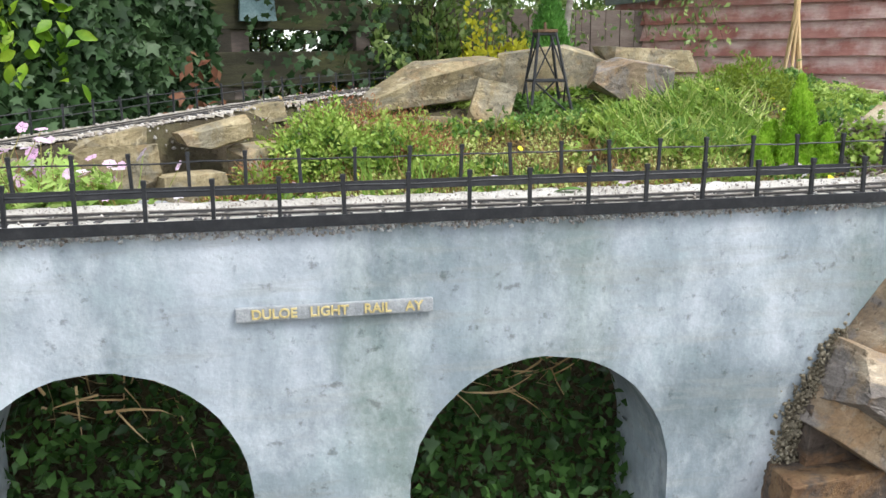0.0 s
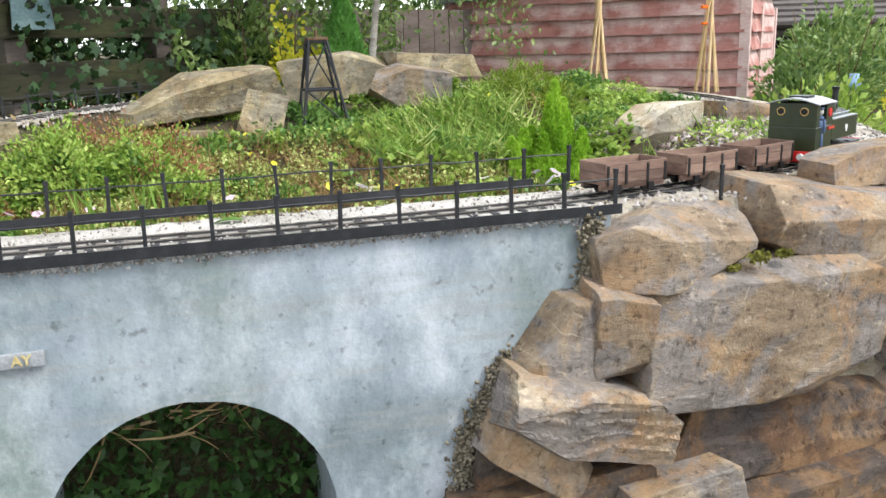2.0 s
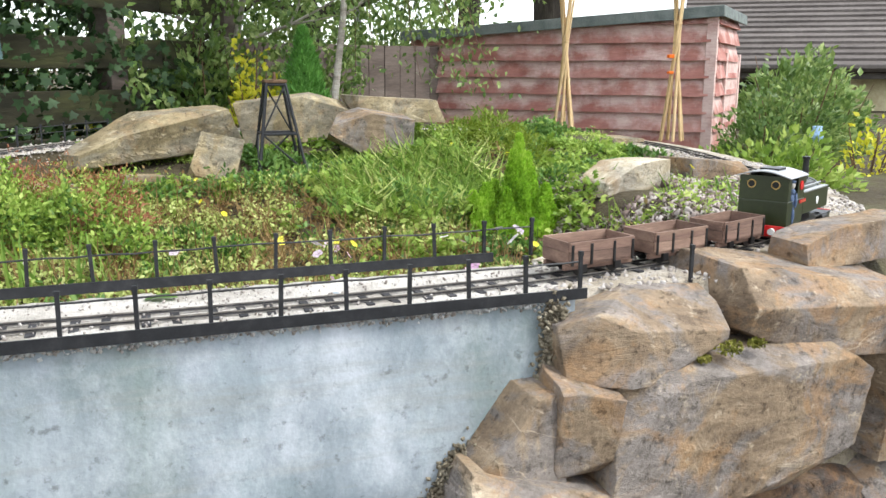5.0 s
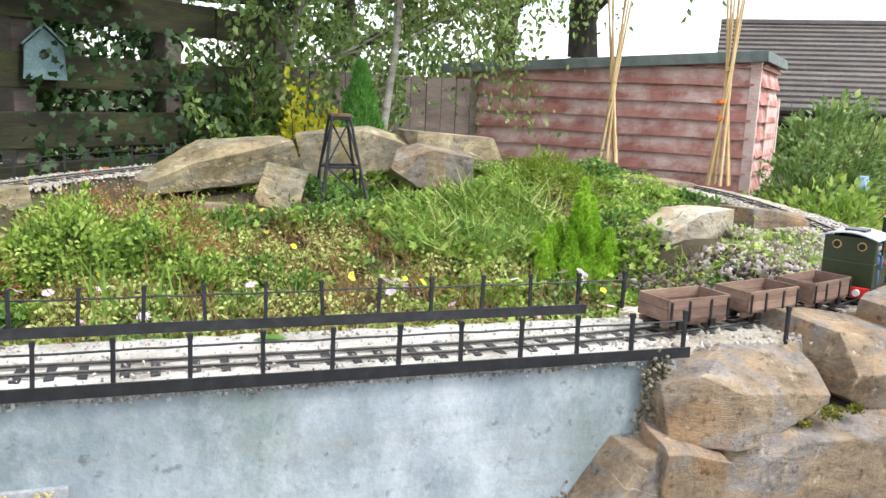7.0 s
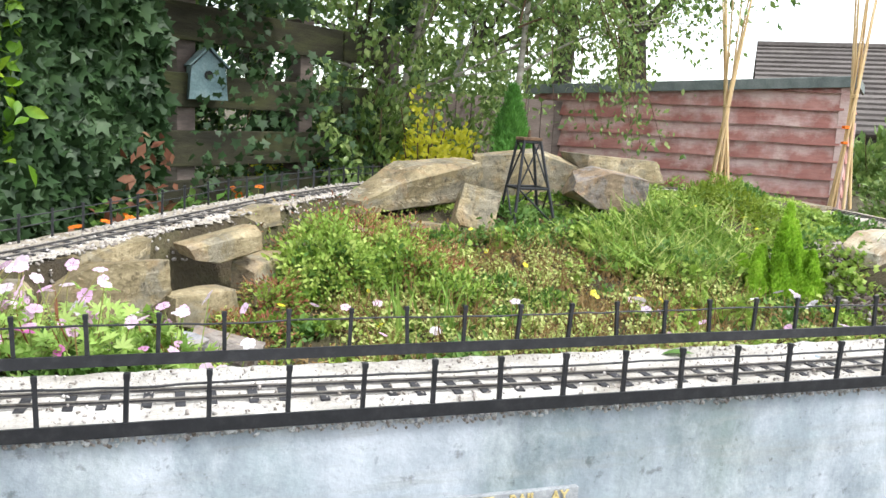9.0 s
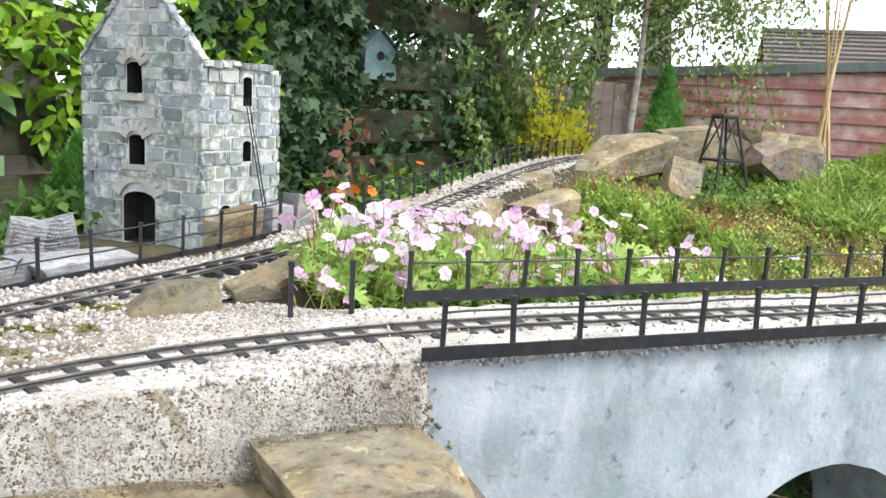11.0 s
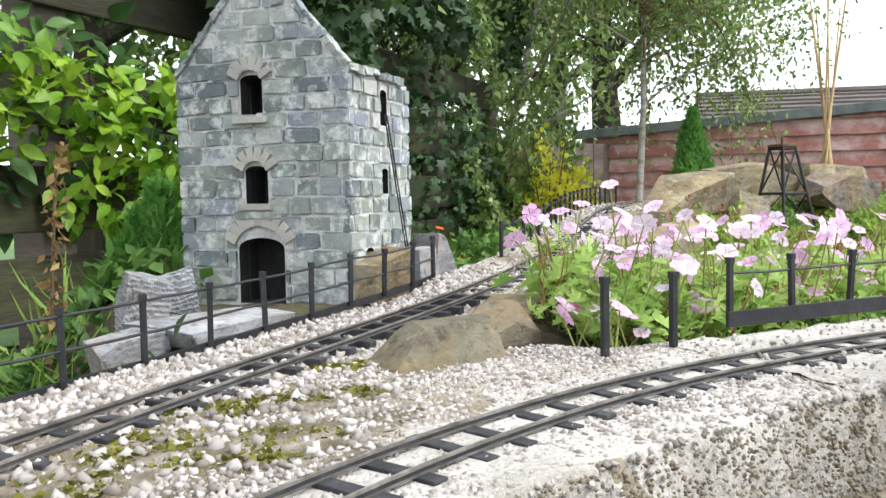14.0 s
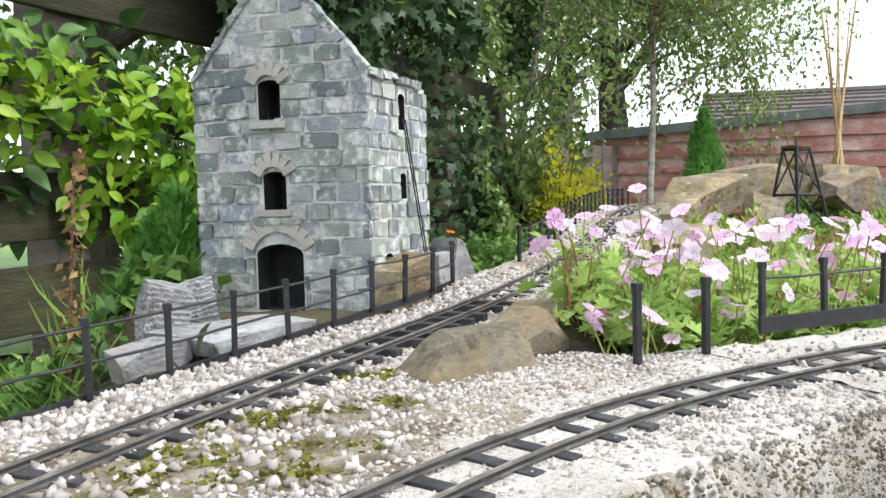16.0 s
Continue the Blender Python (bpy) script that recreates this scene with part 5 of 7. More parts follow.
part("wall_core", box((0.02, -SHED_DEEP + 0.02, -0.45), (shed_len - 0.02, -0.004, SHED_H - 0.125)), "dark_trim", shed)
front_board, side_board = board_mesh(shed_len, PITCH + 0.02), board_mesh(SHED_DEEP, PITCH + 0.02)
z = -0.45
while z < SHED_H - 0.03:
    hh = min(PITCH + 0.02, SHED_H - 0.01 - z)
    placed("board", front_board if z + PITCH < SHED_H - 0.15 else board_mesh(shed_len, PITCH + 0.02, z), shed, pose(0, 0, z, random.uniform(-0.6, 0.6), 0, 0))
    placed("board", side_board, shed, pose(0, -SHED_DEEP, z, 0, 0, 90) @ Matrix.Diagonal((1, 1, hh / (PITCH + 0.02), 1)))
    z += PITCH
part("corner_trim", box((-0.036, -0.012, -0.45), (0.03, 0.042, SHED_H - 0.01), 0.004), "shed_wood", shed)
part("side_door", box((-0.036, -1.05, -0.35), (-0.02, -0.45, SHED_H - 0.28), 0.004), "shed_wood", shed)
for y in (-1.08, -0.42):
    part("door_jamb", box((-0.045, y - 0.03, -0.4), (-0.02, y + 0.03, SHED_H - 0.26), 0.004), "shed_wood", shed)
bm = bmesh.new()
add_box(bm, (-0.07, -SHED_DEEP - 0.08, 0), (shed_len + 0.07, 0.075, 0.014), 0.003)
add_box(bm, (-0.07, 0.060, -0.055), (shed_len + 0.07, 0.077, 0.012), 0.003)
add_box(bm, (-0.072, -SHED_DEEP - 0.08, -0.055), (-0.055, 0.075, 0.012), 0.003)
bmesh.ops.transform(bm, matrix=Matrix.Translation((0, 0, SHED_H)) @ Matrix.Rotation(math.atan2(0.115, shed_len), 4, "Y"), verts=bm.verts)
part("felt_roof", bm, "felt", shed, "grey-green mineral felt roof with a folded edge")


# ---- bamboo canes ----
def cane_bundle(at, tie, spread_low, spread_high, top, count, seed, label):
    r = random.Random(seed)
    b = thing("bamboo_canes", label, "canes", at)
    for i in range(count):
        a = 2 * math.pi * (i + r.random() * 0.6) / count
        lo = Vector((spread_low * math.cos(a) * r.uniform(0.6, 1.1), spread_low * math.sin(a) * r.uniform(0.6, 1.1), 0))
        mid = Vector((0.012 * math.cos(a + 2), 0.012 * math.sin(a + 2), tie))
        dirn = (mid - lo)
        dirn.x *= spread_high
        dirn.y *= spread_high
        hi = mid + dirn * ((top * r.uniform(0.85, 1.05) - tie) / tie)
        bm = bmesh.new()
        pts = [lo.lerp(mid, k / 5) for k in range(5)] + [mid.lerp(hi, k / 6) for k in range(7)]
        for k, (p, q) in enumerate(zip(pts, pts[1:])):
            rad = 0.0075 * (1 - 0.045 * k)
            add_rod(bm, p, q, rad, rad * 0.97, 7)
            add_rod(bm, q - (q - p) * 0.03, q + (q - p) * 0.01, rad * 1.18, rad * 1.18, 7)
        part("cane", bm, "bamboo", b)
    bm = bmesh.new()
    for k in range(3):
        add_turned(bm, [(0.016, tie - 0.008 + k * 0.006), (0.019, tie - 0.005 + k * 0.006), (0.016, tie - 0.002 + k * 0.006)], sides=10)
    part("twine", bm, "bamboo", b)
    return b


cane_bundle((2.33, 4.42, 0.74), 0.46, 0.075, 0.95, 1.25, 8, 4, "bundle of dry bamboo canes tied in a wigwam")
b2 = cane_bundle((2.56, 3.80, 0.74), 0.52, 0.06, 0.7, 1.35, 6, 8, "taller wigwam of dry bamboo canes with orange ties")
part("orange_tie", box((-0.05, -0.02, 0.37), (-0.022, 0.0, 0.385), 0.003), "petal_orange", b2, "bright orange plastic tie")
part("orange_tie", box((-0.045, -0.02, 0.30), (-0.02, 0.0, 0.312), 0.003), "petal_orange", b2, "bright orange plastic tie")


# ---- the neighbour's house ----
nb = thing("bungalow", "cream bungalow with a brown tiled roof beyond the garden", "house", (9.15, 13.0, 0.0), turn=-37)
LEN, RUN, EAVE, RIDGE = 14.0, 2.6, 1.12, 2.5
part("wall", box((0.3, -2.2, -0.5), (LEN, 2.2, EAVE), 0.0), "cream_wall", nb)
rows = 17
roof_v, roof_f = [], []
for i in range(rows):
    a, b = i / rows, (i + 1) / rows
    y0, z0, y1, z1 = -RUN * (1 - a), EAVE + (RIDGE - EAVE) * a, -RUN * (1 - b), EAVE + (RIDGE - EAVE) * b
    course = [(0, y0, z0 + 0.035), (LEN, y0, z0 + 0.035), (LEN, y1, z1), (0, y1, z1), (0, y0, z0 - 0.01), (LEN, y0, z0 - 0.01)]
    part("tile_course", mesh_of("tile_course", course, [(0, 1, 2, 3), (4, 5, 1, 0)], "roof_tile"), "roof_tile", nb)
o = len(roof_v)
roof_v += [(0, 0, RIDGE), (LEN, 0, RIDGE), (LEN, RUN, EAVE), (0, RUN, EAVE)]
roof_f += [(o, o + 1, o + 2, o + 3)]
roof = part("roof", mesh_of("roof", roof_v, roof_f, "roof_tile"), "roof_tile", nb)
part("ridge_tiles", rod((0, 0, RIDGE + 0.01), (LEN, 0, RIDGE + 0.01), 0.07, None, 8), "roof_tile", nb)
part("fascia", box((-0.05, -RUN - 0.06, EAVE - 0.16), (LEN, -RUN + 0.02, EAVE + 0.0), 0.0), "dark_trim", nb)
part("gutter", rod((-0.05, -RUN - 0.1, EAVE - 0.02), (LEN, -RUN - 0.1, EAVE - 0.02), 0.06), "dark_trim", nb)
for wx in (1.1, 3.6, 6.5):
    win = part("window", box((wx - 0.6, -2.26, 0.1), (wx + 0.6, -2.19, 0.98), 0.01), "dark_trim", nb)
    part("pane", box((wx - 0.52, -2.28, 0.16), (wx + 0.52, -2.262, 0.92), 0.0), "inside_shade", win)


# ---- boundary fence of dark boards, and a grey one further right ----
FENCE_A, FENCE_B = Vector((-2.3, 2.62, 0)), Vector((0.7, 5.3, 0))
fl = (FENCE_B - FENCE_A).length
ft = math.degrees(math.atan2(FENCE_B.y - FENCE_A.y, FENCE_B.x - FENCE_A.x))
fence = thing("board_fence", "old dark mossy timber fence of wide spaced boards", "fence", (FENCE_A.x, FENCE_A.y, 0), turn=ft)
for zc, hh in ((0.68, 0.15), (0.885, 0.15), (1.125, 0.14), (1.40, 0.15)):
    k = 0.0
    while k < fl:
        part("board", box((k, -0.03 + random.uniform(0, 0.006), zc - hh / 2), (min(k + 1.8, fl), 0.0, zc + hh / 2), 0.006), "old_timber", fence)
        k += 1.81
for i in range(6):
    part("post", box((0.2 + i * 0.78, 0.01, 0.2), (0.30 + i * 0.78, 0.11, 1.5), 0.006), "grey_timber", fence)
fence2 = thing("panel_fence", "weathered grey-brown timber panel fence behind the birch", "fence", (0.8, 5.9, 0), turn=18)
for i in range(16):
    part("board", box((i * 0.13, random.uniform(0, 0.008), 0.3), (i * 0.13 + 0.126, 0.02, 1.22), 0.003), "grey_timber", fence2)

# bird box on the fence
bird = thing("bird_box", "faded blue wooden bird box with a sloping lid", "bird box", (-0.30, 4.33, 1.09), turn=ft - 30)
bm = bmesh.new()
vs = [bm.verts.new(p) for p in ((-0.08, -0.05, 0), (0.08, -0.05, 0), (0.08, 0.05, 0), (-0.08, 0.05, 0), (-0.07, -0.05, 0.13), (0.07, -0.05, 0.13), (0.07, 0.05, 0.13), (-0.07, 0.05, 0.13), (0, -0.05, 0.2), (0, 0.05, 0.2))]
for f in ((3, 2, 1, 0), (0, 1, 5, 8, 4), (2, 3, 7, 9, 6), (1, 2, 6, 5), (3, 0, 4, 7), (5, 6, 9, 8), (7, 4, 8, 9)):
    bm.faces.new([vs[k] for k in f])
part("body", bm, "blue_paint", bird)
for s in (-1, 1):
    bm = add_box(bmesh.new(), (-0.055, -0.065, -0.004), (0.055, 0.065, 0.004), 0.001)
    bmesh.ops.transform(bm, matrix=Matrix.Translation((s * 0.042, 0, 0.172)) @ Matrix.Rotation(radians(s * 45), 4, "Y"), verts=bm.verts)
    part("lid", bm, "blue_paint", bird)
# no real hole: a near-black disc painted as its shade
part("entrance", rod((0, -0.054, 0.10), (0, -0.045, 0.10), 0.018, None, 16), "inside_shade", bird)
part("hanger", box((-0.02, 0.05, 0.05), (0.02, 0.16, 0.09)), "old_timber", bird)


# ---- the train ----
def at_track(x):
    i = int(np.argmin(np.abs(LINE[:, 0] - x) + np.where(LINE[:, 1] > 2.0, 9, 0)))
    p, d, s = along(LINE, i)
    return (p[0], p[1], RAIL_Z), math.degrees(math.atan2(d[1], d[0]))


def wheel_mesh(r, spokes=False):
    bm = bmesh.new()
    add_turned(bm, [(r * 0.3, -0.0035), (r * 0.95, -0.003), (r, -0.0015), (r, 0.002), (r * 1.12, 0.0022), (r * 1.12, 0.0035), (r * 0.3, 0.0035)], "Y", 20)
    return bm_mesh("wheel", bm, "loco_black", False)


WAGON_WHEEL, LOCO_WHEEL = wheel_mesh(0.0095), wheel_mesh(0.0165)


def wagon(x, seed):
    p, a = at_track(x)
    w = thing("open_wagon", "weathered brown wooden open wagon with iron strapping", "wagon", p, "wagons of the train", turn=a)
    L, W, z0, h = 0.062, 0.034, 0.019, 0.032
    part("floor", box((-L, -W, z0), (L, W, z0 + 0.004), 0.0005), "wagon_wood", w)
    for s in (-1, 1):
        for k in range(2):
            part("side_plank", box((-L, s * W - 0.0018, z0 + 0.004 + k * h / 2 + 0.0003), (L, s * W + 0.0018, z0 + 0.004 + (k + 1) * h / 2 - 0.0003), 0.0005), "wagon_wood", w)
            part("end_plank", box((s * L - 0.0018, -W + 0.002, z0 + 0.004 + k * h / 2 + 0.0003), (s * L + 0.0018, W - 0.002, z0 + 0.004 + (k + 1) * h / 2 - 0.0003), 0.0005), "wagon_wood", w)
        for u in (-0.058, -0.022, 0.022, 0.058):
            part("strap", box((u - 0.0022, s * (W + 0.0024) - 0.0008, z0), (u + 0.0022, s * (W + 0.0024) + 0.0008, z0 + h), 0.0003), "loco_black", w)
        part("sole_bar", box((-L - 0.004, s * 0.024 - 0.003, z0 - 0.008), (L + 0.004, s * 0.024 + 0.003, z0), 0.0005), "wagon_wood", w)
        part("coupler", box((s * (L + 0.004) - 0.012, -0.004, z0 - 0.006), (s * (L + 0.004) + 0.012, 0.004, z0 - 0.002), 0.0008), "loco_black", w)
        for u in (-0.033, 0.033):
            placed("wheel", WAGON_WHEEL, w, pose(u, s * (HALF_GAUGE - 0.001), 0.0095, 0, 0, 0 if s > 0 else 180))
            part("axle_box", box((u - 0.006, s * 0.03 - 0.003, 0.006), (u + 0.006, s * 0.03 + 0.003, 0.019), 0.001), "loco_black", w)
    for u in (-0.033, 0.033):
        part("axle", rod((u, -0.018, 0.0095), (u, 0.018, 0.0095), 0.002), "loco_black", w)
    return w


LOCO_X = 1.45
for k in range(3):
    wagon(LOCO_X - 0.212 - 0.160 * k, k)

p, a = at_track(LOCO_X)
loco = thing("steam_locomotive", "dark green narrow-gauge model tank locomotive with red buffer beams", "locomotive", p, turn=a)
part("frame", box((-0.135, -0.026, 0.014), (0.13, 0.026, 0.026), 0.001), "loco_black", loco)
part("footplate", box((-0.136, -0.047, 0.026), (0.13, 0.047, 0.029), 0.0008), "loco_black", loco)
part("bunker", box((-0.132, -0.045, 0.029), (-0.045, 0.045, 0.074), 0.0015), "loco_green", loco)
for s in (-1, 1):
    part("side_tank", box((-0.045, min(s * 0.030, s * 0.045), 0.042), (0.105, max(s * 0.030, s * 0.045), 0.083), 0.0012), "loco_green", loco)
    part("tank_beading", box((-0.044, min(s * 0.0445, s * 0.0458), 0.0815), (0.1045, max(s * 0.0445, s * 0.0458), 0.0835), 0.0003), "steel", loco)
    part("bunker_beading", box((-0.131, min(s * 0.0445, s * 0.0458), 0.073), (-0.046, max(s * 0.0445, s * 0.0458), 0.0745), 0.0003), "steel", loco)
    part("tank_top", box((-0.042, min(s * 0.034, s * 0.044), 0.0832), (0.103, max(s * 0.034, s * 0.044), 0.0842), 0.0003), "grey_paint", loco)
    part("cab_side", box((-0.080, s * 0.044 - 0.001, 0.074), (-0.045, s * 0.044 + 0.001, 0.118), 0.0005), "loco_green", loco)
    part("cab_pillar", box((-0.131, s * 0.044 - 0.001, 0.074), (-0.116, s * 0.044 + 0.001, 0.118), 0.0005), "loco_green", loco)
    part("number_plate", rod((-0.062, s * 0.0448, 0.099), (-0.062, s * 0.0464, 0.099), 0.0085, None, 18), "red_paint", loco, "oval red plate")
    plate = part("name_plate", box((-0.068, min(s * 0.0452, s * 0.0466), 0.066), (-0.034, max(s * 0.0452, s * 0.0466), 0.0715), 0.0004), "red_paint", loco, "narrow red plate with a plain bar")
    part("bar", box((-0.064, min(s * 0.0467, s * 0.0472), 0.0682), (-0.038, max(s * 0.0467, s * 0.0472), 0.0694)), "brass", plate)
    badge = part("badge", rod((0.038, s * 0.045, 0.062), (0.038, s * 0.0462, 0.062), 0.0062, None, 20), "white_paint", loco, "round pale badge")
    part("badge_point", box((0.035, min(s * 0.0452, s * 0.0463), 0.053), (0.041, max(s * 0.0452, s * 0.0463), 0.058), 0.0008), "white_paint", badge)
    part("cylinder", add_turned(bmesh.new(), [(0.004, 0.070), (0.0115, 0.071), (0.0115, 0.104), (0.004, 0.105)], "X", 18, (0, s * 0.038, 0.020)), "loco_black", loco)
    part("tank_front_step", box((0.104, min(s * 0.03, s * 0.046), 0.012), (0.128, max(s * 0.03, s * 0.046), 0.026), 0.001), "loco_green", loco)
    for u in (-0.052, 0.0, 0.05):
        wh = placed("wheel", LOCO_WHEEL, loco, pose(u, s * (HALF_GAUGE - 0.001), 0.0165, 0, 0, 0 if s > 0 else 180))
        part("rim", add_turned(bmesh.new(), [(0.0135, -0.0042), (0.0152, -0.0042), (0.0152, -0.0030), (0.0135, -0.0030)], "Y", 20), "steel", wh)
    part("coupling_rod", box((-0.055, s * 0.030 - 0.001, 0.0095), (0.053, s * 0.030 + 0.001, 0.0135), 0.0006), "steel", loco)
    part("piston_rod", rod((0.0, s * 0.034, 0.0125), (0.072, s * 0.036, 0.020), 0.0014), "steel", loco)
    part("valve_link", rod((0.028, s * 0.034, 0.010), (0.034, s * 0.036, 0.034), 0.0014), "steel", loco)
    part("slide_bar", rod((0.034, s * 0.037, 0.026), (0.074, s * 0.037, 0.026), 0.0013), "steel", loco)
part("boiler", add_turned(bmesh.new(), [(0.004, -0.045), (0.027, -0.044), (0.027, 0.110), (0.028, 0.1105), (0.028, 0.121), (0.024, 0.123), (0.004, 0.124)], "X", 28, (0, 0, 0.066)), "loco_green", loco)
part("boiler_top", box((-0.044, -0.020, 0.084), (0.1, 0.020, 0.0895), 0.002), "loco_black", loco)
part("smokebox_door", add_turned(bmesh.new(), [(0.004, 0.124), (0.021, 0.124), (0.019, 0.128), (0.006, 0.131)], "X", 24, (0, 0, 0.066)), "loco_black", loco)
part("headlamp", add_turned(bmesh.new(), [(0.002, 0.128), (0.0055, 0.129), (0.006, 0.137), (0.004, 0.138)], "X", 16, (0, 0, 0.072)), "brass", loco)
part("chimney", add_turned(bmesh.new(), [(0.0095, 0.090), (0.0065, 0.094), (0.006, 0.131), (0.0078, 0.133), (0.0078, 0.138), (0.005, 0.138)], "Z", 20, (0.098, 0, 0)), "loco_black", loco)
dome = part("dome", box((0.045, -0.014, 0.089), (0.068, 0.014, 0.104), 0.003), "loco_green", loco)
part("dome_lid", box((0.043, -0.015, 0.104), (0.070, 0.015, 0.107), 0.001), "loco_black", dome)
part("safety_valve", add_turned(bmesh.new(), [(0.004, 0.089), (0.004, 0.098), (0.0025, 0.1), (0.0025, 0.104)], "Z", 12, (0.005, 0, 0)), "brass", loco)
for s in (-1, 1):
    part("handrail", rod((-0.04, s * 0.030, 0.0895), (0.1, s * 0.030, 0.0895), 0.0012), "grey_paint", loco)
part("cab_front", box((-0.047, -0.044, 0.078), (-0.045, 0.044, 0.118), 0.0004), "loco_green", loco)
back = part("cab_back", box((-0.132, -0.044, 0.074), (-0.130, 0.044, 0.119), 0.0004), "loco_green", loco)
for s in (-1, 1):
    part("spectacle", rod((-0.1335, s * 0.022, 0.104), (-0.132, s * 0.022, 0.104), 0.008, None, 18), "brass", back)
    part("glass", rod((-0.1345, s * 0.022, 0.104), (-0.1336, s * 0.022, 0.104), 0.0062, None, 18), "inside_shade", back)
bm = bmesh.new()
n = 14
rows_v = []
for x in (-0.138, -0.040):
    rows_v.append([bm.verts.new((x, -0.050 + 0.1 * i / n, 0.1165 + 0.0105 * math.sin(math.pi * i / n))) for i in range(n + 1)])
for i in range(n):
    bm.faces.new((rows_v[0][i], rows_v[0][i + 1], rows_v[1][i + 1], rows_v[1][i]))
made = bmesh.ops.extrude_face_region(bm, geom=bm.faces[:])
bmesh.ops.translate(bm, vec=(0, 0, 0.002), verts=[g for g in made["geom"] if isinstance(g, bmesh.types.BMVert)])
bmesh.ops.recalc_face_normals(bm, faces=bm.faces)
cab_roof = part("cab_roof", bm, "grey_paint", loco, "pale arched cab roof")
part("roof_vent", box((-0.110, -0.018, 0.1275), (-0.072, 0.018, 0.1315), 0.001), "loco_black", cab_roof)
for x in (-0.1375, 0.131):
    beam = part("buffer_beam", box((x - 0.003, -0.044, 0.010), (x + 0.003, 0.044, 0.030), 0.0008), "red_paint", loco, "red buffer beam")
    for s in (-1, 1):
        part("buffer", rod((x, s * 0.024, 0.020), (x + (0.010 if x > 0 else -0.010), s * 0.024, 0.020), 0.0062, None, 16), "white_paint", beam)
    part("coupling", box((min(x, x * 1.1), -0.005, 0.012), (max(x, x * 1.1), 0.005, 0.018), 0.001), "red_paint", beam)

# the driver doll, one plain figure
bm = bmesh.new()
for (x, y, z), (sx, sy, sz) in (((0, 0, 0.046), (0.0085, 0.0085, 0.014)), ((0, 0, 0.061), (0.006, 0.0075, 0.006)), ((0.0, 0.009, 0.046), (0.0035, 0.0032, 0.014)), ((0.0, -0.009, 0.046), (0.0035, 0.0032, 0.014)),
                                ((0, 0.0042, 0.017), (0.0048, 0.0042, 0.0185)), ((0, -0.0042, 0.017), (0.0048, 0.0042, 0.0185)), ((0.001, 0, 0.073), (0.0062, 0.006, 0.0078)), ((0.001, 0, 0.0795), (0.0075, 0.007, 0.0032))):
    bmesh.ops.create_uvsphere(bm, u_segments=12, v_segments=8, radius=1.0, matrix=Matrix.Translation((x, y, z)) @ Matrix.Diagonal((sx, sy, sz, 1)))
doll = new("driver_doll", bm_mesh("driver_doll", bm, "doll", True))
doll.data.materials.append(M["voussoir"])
for poly in doll.data.polygons:
    if 0.066 < poly.center.z < 0.0775:
        poly.material_index = 1
doll.matrix_basis = Matrix.Translation(p) @ pose(0, 0, 0, 0, 0, a) @ pose(-0.100, -0.040, 0.029)
tagged(doll, "small plain model driver figure in faded blue overalls", "doll")


# ---- planting ----
def stuff(name, me, label, category):
    return tagged(new(name, me), label, category, kind="stuff")


def ground_z(x, y):
    return height(np.asarray(x), np.asarray(y))


def patch(n, sampler):
    """n places in plan, drawn until the sampler keeps them."""
    out = []
    while sum(len(o) for o in out) < n:
        q = sampler(n)
        out.append(q)
    return np.concatenate(out)[:n]


def ellipse(n, cx, cy, rx, ry):
    a, r = rng.uniform(0, 2 * np.pi, n), np.sqrt(rng.uniform(0, 1, n))
    return np.stack([cx + rx * r * np.cos(a), cy + ry * r * np.sin(a)], 1)


BARE = ((0.48, 3.10, 0.10, 0.09), (1.50, 2.42, 0.15, 0.09), (1.86, 2.56, 0.13, 0.08), (-0.545, 2.28, 0.13, 0.08), (-0.355, 2.50, 0.10, 0.09), (1.0, 3.12, 0.13, 0.08), (0.25, 3.0, 0.12, 0.06), (0.35, 3.14, 0.2, 0.06))


def clear_of_stones(q):
    """Keeps the strip in front of each stone free of tall cover."""
    ok = np.ones(len(q), bool)
    for x, y, rx, ry in BARE:
        ok &= ((q[:, 0] - x) / rx) ** 2 + ((q[:, 1] - y) / ry) ** 2 > 1
    return ok


def mound_points(n, box_=(-0.95, 2.0, 1.76, 3.75), margin=0.13):
    def draw(k):
        q = np.stack([rng.uniform(box_[0], box_[1], k), rng.uniform(box_[2], box_[3], k)], 1)
        d, _ = nearest(q[:, 0], q[:, 1])
        keep = clear_of_stones(q) & in_loop(q[:, 0], q[:, 1]) & ((d > margin + 0.1 * (q[:, 0] < -0.25)) | ((q[:, 1] < 1.9) & (q[:, 0] < 0.75)))
        return q[keep]
    return patch(n, draw)


def tufts(q, height_mean, template, size, material, name, label, category, per=9, spread=0.03, up=0.9, lift=None, jitter=0.35):
    """Clumps of leaves round places in plan: per leaves each, rising in a small dome."""
    n = len(q)
    c = np.repeat(q, per, axis=0) + rng.normal(0, spread, (n * per, 2))
    z = ground_z(c[:, 0], c[:, 1])
    h = np.repeat(rng.uniform(0.4, 1.2, n) * height_mean, per) * rng.uniform(0.15, 1.0, n * per)
    if lift is not None:
        h = h * np.repeat(lift(q), per)
    loc = np.stack([c[:, 0], c[:, 1], z + h], 1)
    g = unit(n * per)
    g[:, 2] = np.abs(g[:, 2]) * up + 0.15
    f = unit(n * per) * 0.6 + np.array([0, 0, 1.0])
    s = size * rng.uniform(1 - jitter, 1 + jitter, n * per)
    return stuff(name, scatter_mesh(name, template, loc, g, f, s, material), label, category)


def dapple(q, scale, seed):
    return np.array([noise_at((x, y, 0), scale, seed) for x, y in q])


